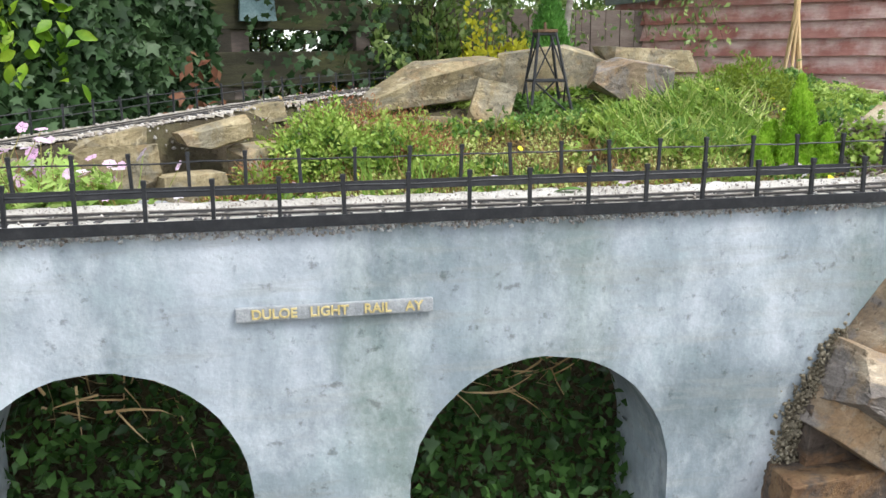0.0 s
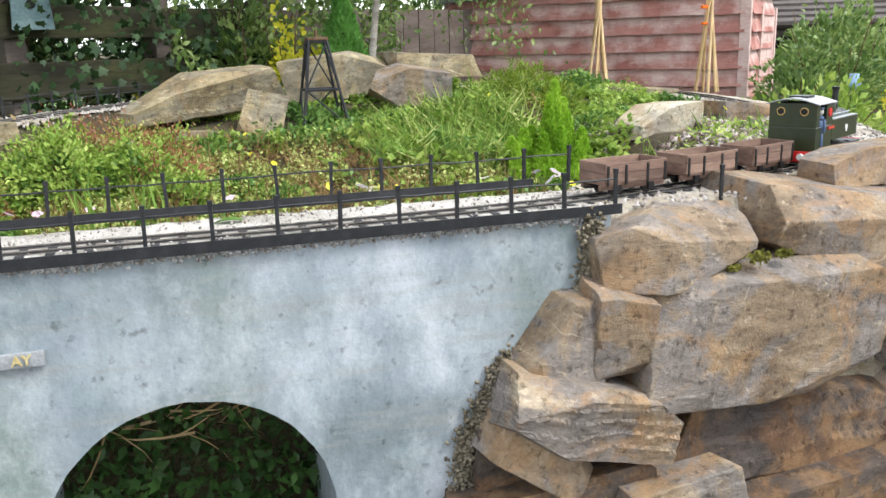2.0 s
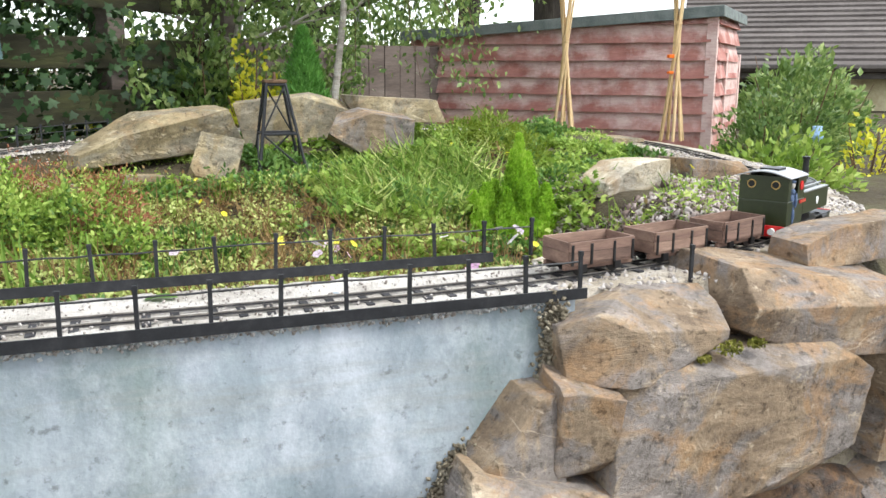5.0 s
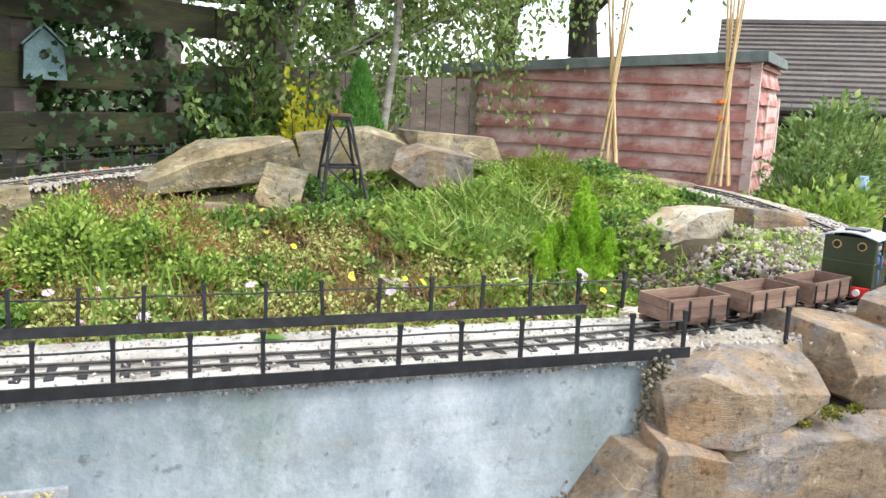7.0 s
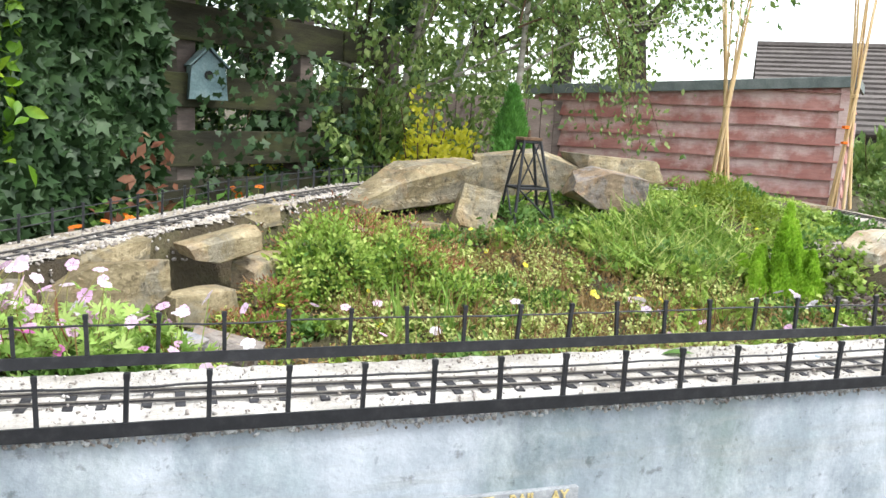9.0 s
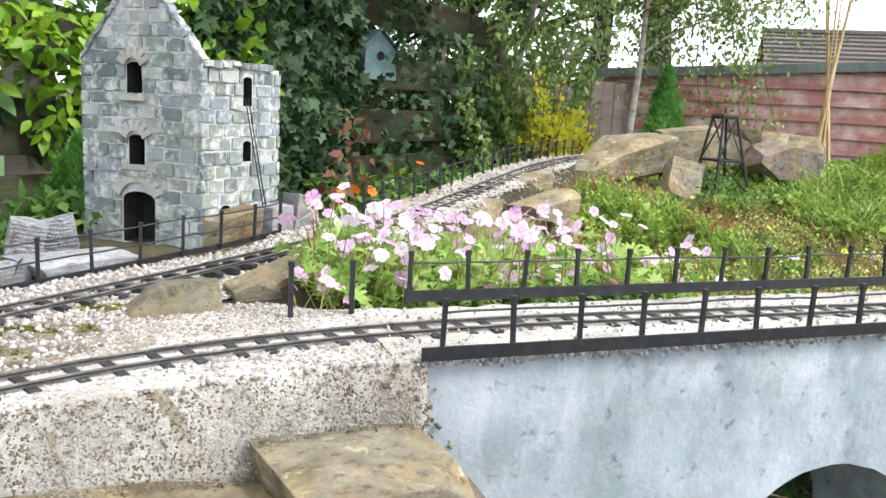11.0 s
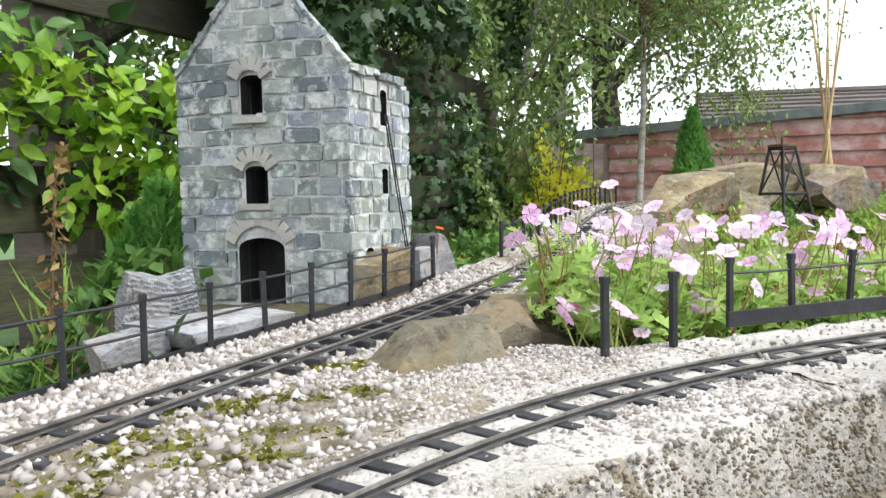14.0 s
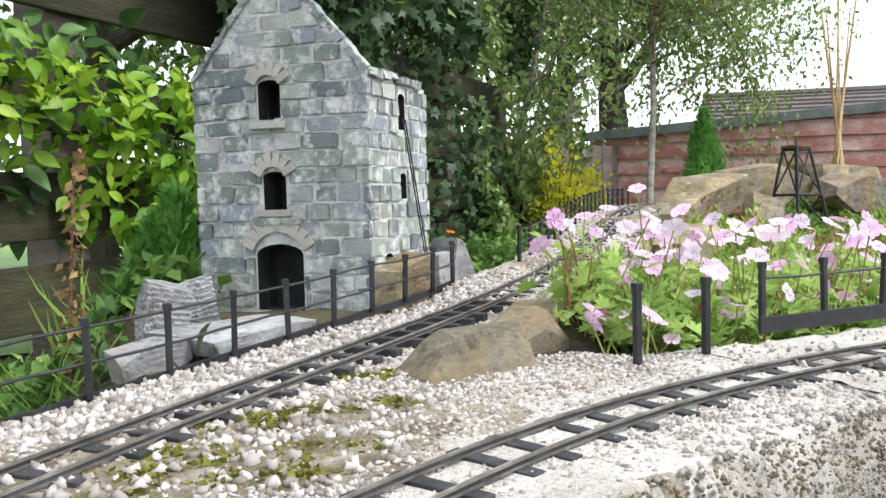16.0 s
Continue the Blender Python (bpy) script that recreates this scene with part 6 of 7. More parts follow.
def blob(q, cx, cy, rx, ry):
    """1 in the middle of an ellipse, falling off outside it."""
    return np.exp(-(((q[:, 0] - cx) / rx) ** 2 + ((q[:, 1] - cy) / ry) ** 2))


base_q = mound_points(9000)
base_q = base_q[dapple(base_q, 11.0, 2.0) > -0.16]
tone = dapple(base_q, 4.2, 4.0) + 0.35 * dapple(base_q, 15.0, 6.0)
chance = rng.uniform(0.15, 1.0, len(base_q))
withered = np.maximum(1.5 * blob(base_q, 0.42, 2.45, 0.40, 0.30), 1.3 * blob(base_q, 0.60, 2.82, 0.26, 0.20)) > chance
mossy = blob(base_q, -0.38, 2.15, 0.24, 0.2) > chance
right_bare = (base_q[:, 0] > 1.42) & (base_q[:, 1] < 2.75) & (rng.uniform(size=len(base_q)) < 0.97)
grassy = blob(base_q, 1.02, 2.85, 0.30, 0.30) > 0.45
clump = blob(base_q, -0.02, 2.62, 0.27, 0.18) > 0.4
thin = (base_q[:, 1] < 2.40) & (base_q[:, 0] < 1.0) & (base_q[:, 0] > -0.35) & (rng.uniform(size=len(base_q)) < 0.45)
keep = ~right_bare & ~clump & ~thin
green = keep & ~withered & ~mossy & ~grassy


def hummocks(q):
    return 0.2 + 2.6 * np.clip(dapple(q, 5.5, 7.0) + 0.10, 0, 1)


for sel, hh, tpl, size, mat_, label in (
        (green & (tone > 0.20), 0.035, OVAL, 0.013, "cover", "low bright green leafy ground cover on the mound"),
        (green & (tone > 0.0) & (tone <= 0.20), 0.04, IVY, 0.019, "cover", "lobed green leaves of a creeping plant on the mound"),
        (green & (tone > -0.18) & (tone <= 0.0), 0.035, ROUND, 0.015, "cover_dark", "low dark green leafy ground cover on the mound"),
        (green & (tone <= -0.18), 0.045, LEAF, 0.019, "cover_dark", "broad-leaved dark green ground cover on the mound"),
        (keep & grassy & (tone > -0.1), 0.06, LEAF, 0.026, "cover_dark", "dark leaves under the long grass"),
        (keep & withered & (tone > -0.12), 0.03, SPRAY, 0.014, "cover_brown", "withered brown sprigs among the ground cover"),
        (keep & withered & (tone < -0.22), 0.03, OVAL, 0.013, "cover_dark", "sparse small green leaves between withered sprigs"),
        (keep & mossy & (tone > -0.2), 0.012, ROUND, 0.010, "moss_brown", "low orange-brown moss behind the flower bed")):
    tufts(base_q[sel], hh, tpl, size, mat_, "ground_cover", label, "ground cover", per=13, spread=0.02, lift=hummocks)
sprig_q = mound_points(2600, (-0.1, 1.15, 2.15, 3.0))
sprig_q = sprig_q[dapple(sprig_q, 7.0, 12.0) > -0.08]
tufts(sprig_q, 0.05, ROUND, 0.0095, "sedum_leaf", "sedum", "small pale yellow-green sedum sprigs on the mound", "ground cover", per=8, spread=0.010)
tufts(mound_points(700, (-0.1, 1.1, 2.2, 3.0)), 0.03, BLADE, 0.055, "cover_brown", "dry_stalks", "thin dry brown stalks standing in the cover", "ground cover", per=4, spread=0.012, up=1.6)


def leafy_dome(cx, cy, rx, ry, h, n, template, size, material, name, label, category, crown=False):
    """A domed clump: leaves stand on its skin, with shade inside."""
    d = unit(n)
    d[:, 2] = np.abs(d[:, 2])
    if crown:
        d[:, 2] = d[:, 2] * 0.6 + 0.4
        d /= np.linalg.norm(d, axis=1)[:, None]
    k = np.array([0.86 + 0.40 * noise_at(p, 3.0, cx * 3 + 1) for p in d]) * rng.uniform(0.72, 1.04, n)
    loc = np.stack([cx + rx * d[:, 0] * k, cy + ry * d[:, 1] * k, 0.0 * k], 1)
    loc[:, 2] = ground_z(loc[:, 0], loc[:, 1]) + h * d[:, 2] * k
    return stuff(name, scatter_mesh(name, template, loc, d + unit(n) * 0.8, unit(n) * 0.6 + d, size * rng.uniform(0.6, 1.2, n), material), label, category)


for cx, cy, rx, ry, h, n in ((-0.08, 2.66, 0.17, 0.14, 0.19, 2300), (0.10, 2.70, 0.16, 0.13, 0.15, 1600), (-0.17, 2.64, 0.09, 0.08, 0.145, 700), (0.21, 2.56, 0.11, 0.09, 0.10, 700), (-0.07, 2.80, 0.14, 0.09, 0.175, 1000)):
    leafy_dome(cx, cy, rx, ry, h, int(n * 1.5), OVAL, 0.017, "cover", "leafy_clump", "bright green leafy clump with reddened tips", "plant")
    # smaller dome in a darker green, shade painted inside the clump
    leafy_dome(cx, cy, rx * 0.85, ry * 0.85, h * 0.8, n // 2, OVAL, 0.019, "cover_dark", "leafy_clump", "inner leaves of a green clump, shade put into their colour", "plant")
for cx, cy, rx, ry, h, n in ((0.0, 2.78, 0.17, 0.09, 0.19, 420), (0.20, 2.66, 0.12, 0.09, 0.14, 420), (-0.06, 2.84, 0.10, 0.06, 0.175, 220)):
    leafy_dome(cx, cy, rx, ry, h * 1.05, int(n * 1.8), SPRAY, 0.017, "cover_red", "leafy_clump", "reddened sprigs rising from a green clump", "plant", True)
for cx, cy, rx, ry, h in ((-0.24, 2.52, 0.09, 0.07, 0.11), (-0.10, 2.67, 0.10, 0.07, 0.10), (0.05, 2.83, 0.10, 0.07, 0.09), (-0.46, 2.28, 0.11, 0.07, 0.05), (-0.30, 2.40, 0.11, 0.08, 0.06), (-0.22, 2.66, 0.10, 0.07, 0.07), (-0.36, 2.46, 0.07, 0.05, 0.05), (-0.14, 2.80, 0.10, 0.07, 0.13), (-0.04, 2.90, 0.12, 0.08, 0.145), (0.08, 2.96, 0.13, 0.08, 0.13), (0.18, 2.86, 0.11, 0.08, 0.12), (0.04, 2.80, 0.12, 0.08, 0.15), (0.20, 2.98, 0.10, 0.06, 0.09)):
    leafy_dome(cx, cy, rx, ry, h, 520, SPRAY, 0.016, "cover_red", "leafy_clump", "low reddened mat of sprigs beside the rear track", "plant")
    leafy_dome(cx, cy, rx, ry, h * 0.9, 420, OVAL, 0.014, "cover", "leafy_clump", "green leaves under a reddened mat", "plant")
for cx, cy, r_, h in ((0.35, 2.62, 0.09, 0.05), (0.46, 2.52, 0.08, 0.045), (0.30, 2.40, 0.08, 0.04), (0.72, 3.0, 0.10, 0.06), (0.88, 3.05, 0.10, 0.06), (0.60, 2.98, 0.08, 0.05), (1.30, 2.62, 0.10, 0.05), (1.42, 2.75, 0.10, 0.05), (0.30, 2.96, 0.08, 0.05)):
    leafy_dome(cx, cy, r_, r_ * 0.8, h, 330, OVAL, 0.021, "cover_dark", "leafy_clump", "small dark green leafy clump on the mound", "plant")
    leafy_dome(cx, cy, r_, r_ * 0.8, h * 1.1, 110, OVAL, 0.019, "cover", "leafy_clump", "fresh leaves on a small green clump", "plant", True)
tufts(ellipse(330, 1.02, 2.84, 0.24, 0.24), 0.06, BLADE, 0.095, "grass", "grass_tuft", "long arching grass on the mound", "grass", per=6, spread=0.022, up=0.12)
tufts(ellipse(260, 1.0, 2.84, 0.28, 0.26), 0.065, IVY, 0.024, "cover", "ground_cover", "green lobed leaves among the long grass", "ground cover", per=8, spread=0.022)
tufts(ellipse(80, 1.05, 2.86, 0.24, 0.22), 0.07, BLADE, 0.10, "sedum_leaf", "grass_tuft", "pale bleached grass on the mound", "grass", per=5, spread=0.02, up=0.12)
tufts(mound_points(110, (-0.9, 1.9, 1.76, 2.7)), 0.01, BLADE, 0.07, "grass", "grass_tuft", "thin grass blades among the cover", "grass", per=6, spread=0.012)
for cx, cy, r_, h, n in ((1.36, 3.06, 0.12, 0.13, 900), (1.48, 3.04, 0.09, 0.11, 600), (1.26, 3.08, 0.08, 0.10, 450)):
    leafy_dome(cx, cy, r_, r_, h, n, SPRAY, 0.026, "round_leaf", "round_bush", "small rounded olive-green bush on the mound", "bush")
tufts(ellipse(8, 0.09, 2.36, 0.12, 0.05), 0.02, BLADE, 0.14, "grass", "strap_leaf_plant", "pale green strap leaves arching from a clump", "plant", per=3, spread=0.012, up=1.6)
tufts(mound_points(120, (1.3, 2.0, 1.92, 2.75), 0.09), 0.03, OVAL, 0.016, "cover", "creeping_plant", "sparse green creeper over slate chips", "ground cover", per=9, spread=0.02)
chips = mound_points(5200, (1.30, 2.05, 1.92, 2.8), 0.09)
cz = ground_z(chips[:, 0], chips[:, 1]) + 0.006
stuff("slate_chips", scatter_mesh("slate_chips", stone_template(3, 0.35), np.column_stack([chips, cz]), unit(len(chips)), unit(len(chips)), rng.uniform(0.008, 0.026, len(chips)), "chip"), "purple-grey slate and bark chips inside the curve", "chippings")
tufts(mound_points(1100, (-0.4, 1.4, 2.15, 3.1)), 0.02, OVAL, 0.016, "cover_brown", "dry_litter", "dry leaf litter on the mound", "leaf litter", per=5)


BLOOMS = {}
STALK_MESH = bm_mesh("stalk", rod((0, 0, 0), (0, 0, 1), 0.0011, 0.0008, 5), "stem")


def flower_heads(q, stalk, size, petal, name, label, category, lean=0.35, group="", stems=True, facing=(-0.05, -0.34, 0.9)):
    """Single blooms on thin stalks."""
    n = len(q)
    z = ground_z(q[:, 0], q[:, 1])
    h = stalk * rng.uniform(0.4, 1.2, n)
    off = rng.normal(0, lean, (n, 2)) * h[:, None]
    top = np.column_stack([q + off, z + h])
    up = np.array(facing) + rng.normal(0, 0.5, (n, 3))
    side = unit(n)
    ob = thing(name, label, category)
    if petal not in BLOOMS:
        BLOOMS[petal] = mesh_of("bloom", FLOWER[0], FLOWER[1], petal)
    for p_, u_, s_ in zip(top, up, size * rng.uniform(0.7, 1.2, n)):
        q_ = Vector(u_).to_track_quat("Y", "Z")
        placed("bloom", BLOOMS[petal], ob, Matrix.LocRotScale(Vector(p_), q_ @ Euler((0, rng.uniform(0, 6.28), 0)).to_quaternion(), Vector((s_, s_, s_))))
    if stems:
        base = np.column_stack([q, z])
        v = top - base
        for p_, v_ in zip(base, v):
            placed("stalk", STALK_MESH, ob, Matrix.LocRotScale(Vector(p_), Vector(v_).to_track_quat("Z", "Y"), Vector((1, 1, float(np.linalg.norm(v_))))))
    return ob


def bloom_bed(n):
    """The long pink-flowered border behind the far fence, thick at its left end."""
    a = ellipse(int(n * 0.78), -0.88, 1.90, 0.24, 0.13)
    b = ellipse(int(n * 0.16), -0.55, 1.88, 0.22, 0.10)
    c = ellipse(int(n * 0.06), -0.15, 1.90, 0.3, 0.10)
    q = np.concatenate([a, b, c])
    d, _ = nearest(q[:, 0], q[:, 1])
    return q[(d > 0.125) & (q[:, 1] > 1.755) & (q[:, 0] > -1.075)]


leaves_q = bloom_bed(420)
tufts(leaves_q[leaves_q[:, 0] < -0.4], 0.085, PALM, 0.020, "flower_leaf", "pink_flower_leaves", "soft green lobed leaves under the pink flowers", "plant", per=7, spread=0.022)
tufts(leaves_q[leaves_q[:, 0] < -0.4][::3], 0.085, SPRAY, 0.030, "flower_leaf", "pink_flower_leaves", "narrow pale green leaves under the pink flowers", "plant", per=5, spread=0.018)
tufts(leaves_q[leaves_q[:, 0] < -0.4][::4], 0.05, BLADE, 0.06, "cover_red", "pink_flower_leaves", "reddish bare stems in the flower border", "plant", per=3, spread=0.016, up=2.4)
flower_heads(bloom_bed(210), 0.12, 0.0200, "petal", "pink_flowers", "pale pink five-petalled flowers on thin stalks", "flowers")
flower_heads(bloom_bed(60), 0.125, 0.0215, "petal_white", "pink_flowers", "almost white five-petalled flowers on thin stalks", "flowers")
flower_heads(ellipse(7, -1.0, 1.88, 0.05, 0.06), 0.165, 0.022, "petal", "pink_flowers", "tall pale pink flowers standing above the border", "flowers", lean=0.08)
flower_heads(bloom_bed(26), 0.05, 0.021, "petal_magenta", "magenta_flowers", "deeper magenta flowers low in the border", "flowers")
flower_heads(ellipse(9, -1.085, 1.80, 0.03, 0.035), 0.05, 0.021, "petal", "pink_flowers", "low pink flowers at the border's corner", "flowers")
flower_heads(mound_points(9, (0.0, 1.2, 2.25, 2.5)), 0.07, 0.027, "petal_white", "white_flowers", "scattered white and lilac flowers behind the fence", "flowers")
flower_heads(mound_points(14, (-0.3, 1.2, 2.22, 2.5)), 0.06, 0.024, "petal", "pink_flowers", "scattered lilac-pink flowers behind the fence", "flowers")
flower_heads(mound_points(20, (-0.4, 1.9, 2.3, 3.0)), 0.06, 0.017, "petal_yellow", "yellow_flowers", "small yellow flowers dotted over the mound", "flowers")
flower_heads(ellipse(8, -0.06, 4.3, 0.10, 0.08), 0.18, 0.042, "petal_orange", "orange_flowers", "orange flowers beyond the rear track", "flowers")
flower_heads(ellipse(10, -0.57, 3.52, 0.12, 0.06), 0.15, 0.042, "petal_orange", "orange_flowers", "orange flowers beyond the rear track", "flowers")


def dwarf_conifer(label, at, lobes, material, leaf, n, template=SPRAY):
    """Upright flame-shaped conifer: sprays that stand up round several cones."""
    ob = thing("dwarf_conifer", label, "conifer", at)
    part("stem", rod((0, 0, -0.03), (0, 0, max(l[3] for l in lobes) * 0.7), 0.006, 0.002), "bark", ob)
    for lx, ly, r, h in lobes:
        k = int(n * r * h / 0.012)
        u = rng.uniform(0, 1, k) ** 0.8
        a = rng.uniform(0, 2 * np.pi, k)
        prof = r * np.clip(1 - u, 0, 1) ** 0.8 * (0.75 + 0.8 * np.clip(u * 4, 0, 0.5)) * rng.uniform(0.5, 1.12, k) * (1 + 0.18 * np.sin(3 * a + 9 * u))
        loc = np.stack([lx + prof * np.cos(a), ly + prof * np.sin(a), u * h], 1)
        g = np.stack([0.45 * np.cos(a), 0.45 * np.sin(a), np.ones(k)], 1) + rng.normal(0, 0.34, (k, 3))
        part("sprays", scatter_mesh("sprays", template, loc, g, np.stack([np.cos(a), np.sin(a), 0.3 * np.ones(k)], 1) + rng.normal(0, 0.4, (k, 3)), leaf * rng.uniform(0.6, 1.2, k), material), material, ob)
    return ob


r = random.Random(12)
plumes = [(0.012, 0.0, 0.036, 0.275), (-0.012, -0.015, 0.032, 0.235), (0.04, 0.005, 0.032, 0.225)]
for i in range(15):
    a, reach = i * 2.4, 0.045 + 0.085 * (i / 14) ** 0.7
    plumes.append((reach * math.cos(a) * 1.1, reach * math.sin(a) * 0.7, r.uniform(0.030, 0.040), (0.215 - 0.95 * reach) * r.uniform(0.9, 1.15)))
dwarf_conifer("bright green dwarf conifer with several pointed tops", (1.225, 2.60, 0.60), plumes, "conifer", 0.014, 15000, OVAL)
dwarf_conifer("dark green columnar dwarf conifer behind the ridge", (0.895, 3.88, 0.84), ((0, 0, 0.085, 0.36), (0.03, 0.01, 0.07, 0.28)), "conifer_dark", 0.032, 1900)
dwarf_conifer("soft green upright conifer beside the engine house", (-1.405, 2.56, 0.68), ((0, 0, 0.055, 0.215), (-0.03, 0.02, 0.05, 0.17), (-0.055, 0.0, 0.045, 0.12)), "conifer_dark", 0.034, 1500)


def leaf_wall(name, label, n, sampler, template, size, material, droop=0.5, category="climber", facing=(0.0, -1.0, 0.25), loose=0.55):
    loc = sampler(n)
    f = np.array(facing) + rng.normal(0, loose, (len(loc), 3))
    g = np.array([0, 0, -droop]) + rng.normal(0, 0.5, (len(loc), 3))
    return stuff(name, scatter_mesh(name, template, loc, g, f, size * rng.uniform(0.6, 1.25, len(loc)), material), label, category)


def along_fence(n, s0, s1, z0, z1, thick, off=-0.12, seed=1.0, gap=0.0):
    """Places in a bulging sheet in front of the board fence."""
    s, zz = rng.uniform(s0, s1, n), rng.uniform(z0, z1, n)
    bulge = np.array([noise_at((a, b, 0), 2.2, seed) for a, b in zip(s, zz)])
    keep = bulge > gap - 0.6
    s, zz, bulge = s[keep], zz[keep], bulge[keep]
    t = off - thick * (0.4 + 0.8 * bulge) * rng.uniform(0.3, 1.0, len(s))
    u = np.array([math.cos(radians(ft)), math.sin(radians(ft))])
    nrm = np.array([-u[1], u[0]])
    return np.stack([FENCE_A.x + u[0] * s + nrm[0] * t, FENCE_A.y + u[1] * s + nrm[1] * t, zz], 1)


leaf_wall("ivy", "dark glossy ivy sheeting over the old fence", 6500, lambda n: along_fence(n, 1.42, 2.30, 0.60, 2.3, 0.22, seed=2.0), IVY, 0.066, "ivy")
leaf_wall("ivy", "dark ivy trailing over the top of the fence", 5200, lambda n: along_fence(n, 0.9, 3.9, 1.50, 2.4, 0.3, seed=5.0, gap=0.45), IVY, 0.062, "ivy")
leaf_wall("ivy", "dark ivy sprigs on the boards", 900, lambda n: along_fence(n, 2.45, 4.0, 0.60, 1.6, 0.12, seed=8.0, gap=0.80), IVY, 0.044, "ivy")
leaf_wall("dead_ivy", "dead brown ivy leaves hanging in the climber", 150, lambda n: along_fence(n, 1.6, 2.25, 0.62, 1.0, 0.2, off=-0.2, seed=9.0, gap=0.7), OVAL, 0.055, "ivy_dead")
def fence_clump(n, s0, zc, rs, rz, off, thick):
    """Places in a flattened ball in front of the fence, thicker towards its outside."""
    d = unit(n) * (rng.uniform(0.3, 1.0, n) ** 0.4)[:, None]
    s, zz, t = s0 + rs * d[:, 0], zc + rz * d[:, 2], off - thick * np.abs(d[:, 1])
    u = np.array([math.cos(radians(ft)), math.sin(radians(ft))])
    return np.stack([FENCE_A.x + u[0] * s - u[1] * t, FENCE_A.y + u[1] * s + u[0] * t, zz], 1)


for s0, zc, rs, rz, n in ((0.95, 1.10, 0.26, 0.13, 170), (1.25, 1.06, 0.22, 0.17, 190), (1.15, 0.92, 0.25, 0.12, 120), (1.42, 1.12, 0.14, 0.16, 80), (0.75, 1.16, 0.2, 0.12, 80)):
    leaf_wall("climber_shrub", "bright yellow-green leafy shrub against the fence", int(n * 1.3), lambda k: fence_clump(k, s0, zc, rs, rz, -0.06, 0.16), LEAF, 0.052, "shrub", droop=0.35, facing=(0.1, -0.7, 0.8), loose=0.4, category="shrub")
# darker leaf copy behind the bright ones paints the shrub's inner shade
leaf_wall("climber_shrub", "inner leaves of a leafy shrub, coloured dark as shade", 260, lambda k: fence_clump(k, 1.1, 1.06, 0.5, 0.28, 0.0, 0.06), LEAF, 0.075, "shade_tinted_leaf", droop=0.35, facing=(0.1, -0.7, 0.8), category="shrub")
leaf_wall("climber_shrub", "bright leafy shoots beside the ivy", 90, lambda n: along_fence(n, 1.42, 1.72, 0.85, 1.40, 0.2, off=-0.16, seed=15.0), LEAF, 0.07, "shrub", droop=0.25, category="shrub")
leaf_wall("hedge", "mid-green small-leaved hedge in front of the fence", 2700, lambda n: along_fence(n, 3.25, 5.2, 0.55, 1.5, 0.25, seed=18.0, gap=0.5), OVAL, 0.048, "birch_leaf", category="hedge")
leaf_wall("hedge", "mid-green leaves hanging over the fence top", 1300, lambda n: along_fence(n, 1.5, 3.6, 1.5, 2.2, 0.3, seed=19.0, gap=0.6), OVAL, 0.055, "tree_leaf", category="hedge")
tufts(np.stack([rng.uniform(-1.9, -1.35, 420), rng.uniform(2.35, 3.0, 420)], 1), 0.06, OVAL, 0.032, "cover_dark", "undergrowth", "green undergrowth beside the engine house", "plant", per=7, spread=0.03)
tufts(np.stack([rng.uniform(-2.3, -1.5, 420), rng.uniform(1.95, 2.6, 420)], 1), 0.05, LEAF, 0.024, "shade_tinted_leaf", "undergrowth", "dark low undergrowth behind the lineside fence", "plant", per=7, spread=0.035)
tufts(np.stack([rng.uniform(-1.85, -1.5, 22), rng.uniform(2.15, 2.6, 22)], 1), 0.02, BLADE, 0.1, "grass", "grass_tuft", "long grass beside the engine house", "grass", per=6, spread=0.02)
dry = thing("dry_seed_stalk", "brown withered seed stalk standing before the fence", "plant", (-1.578, 2.30, 0.66))
part("stalk", rod((0, 0, 0), (0.02, 0.0, 0.28), 0.0022, 0.0016), "twig", dry)
k = 130
zz = rng.uniform(0.02, 0.30, k)
part("dry_leaves", scatter_mesh("dry_leaves", OVAL, np.stack([0.02 * zz / 0.28 + rng.normal(0, 0.006, k), rng.normal(0, 0.006, k), zz], 1), unit(k) + np.array([0, 0, -0.4]), unit(k), rng.uniform(0.010, 0.022, k), "cover_brown"), "cover_brown", dry)
tufts(np.concatenate([ellipse(150, -0.25, 3.95, 0.5, 0.35), ellipse(120, 0.45, 4.5, 0.4, 0.35)]), 0.16, OVAL, 0.05, "cover_dark", "border_plants", "dark leafy border plants beyond the rear track", "plant", per=12, spread=0.05)


# ---- trees ----
def limb_mesh(bm, start, direction, length, r0, depth, tips, r, split=3, bend=0.25, sides=8):
    pts, d, pz = [Vector(start)], Vector(direction).normalized(), Vector(start)
    seg = 5
    for i in range(seg):
        d = (d + Vector((r.uniform(-bend, bend), r.uniform(-bend, bend), r.uniform(-bend * 0.4, bend * 0.5)))).normalized()
        q = pz + d * length / seg
        add_rod(bm, pz, q, r0 * (1 - 0.13 * i), r0 * (1 - 0.13 * (i + 1)), sides)
        pz = q
        pts.append(q)
    if depth == 0:
        tips += pts[2:]
        return
    for j in range(split):
        k = r.randint(2, seg)
        nd = (d + Vector((r.uniform(-1, 1), r.uniform(-1, 1), r.uniform(-0.35, 0.7)))).normalized()
        limb_mesh(bm, pts[k], nd, length * r.uniform(0.5, 0.75), r0 * 0.5, depth - 1, tips, r, split, bend, max(sides - 2, 4))
    tips.append(pts[-1])


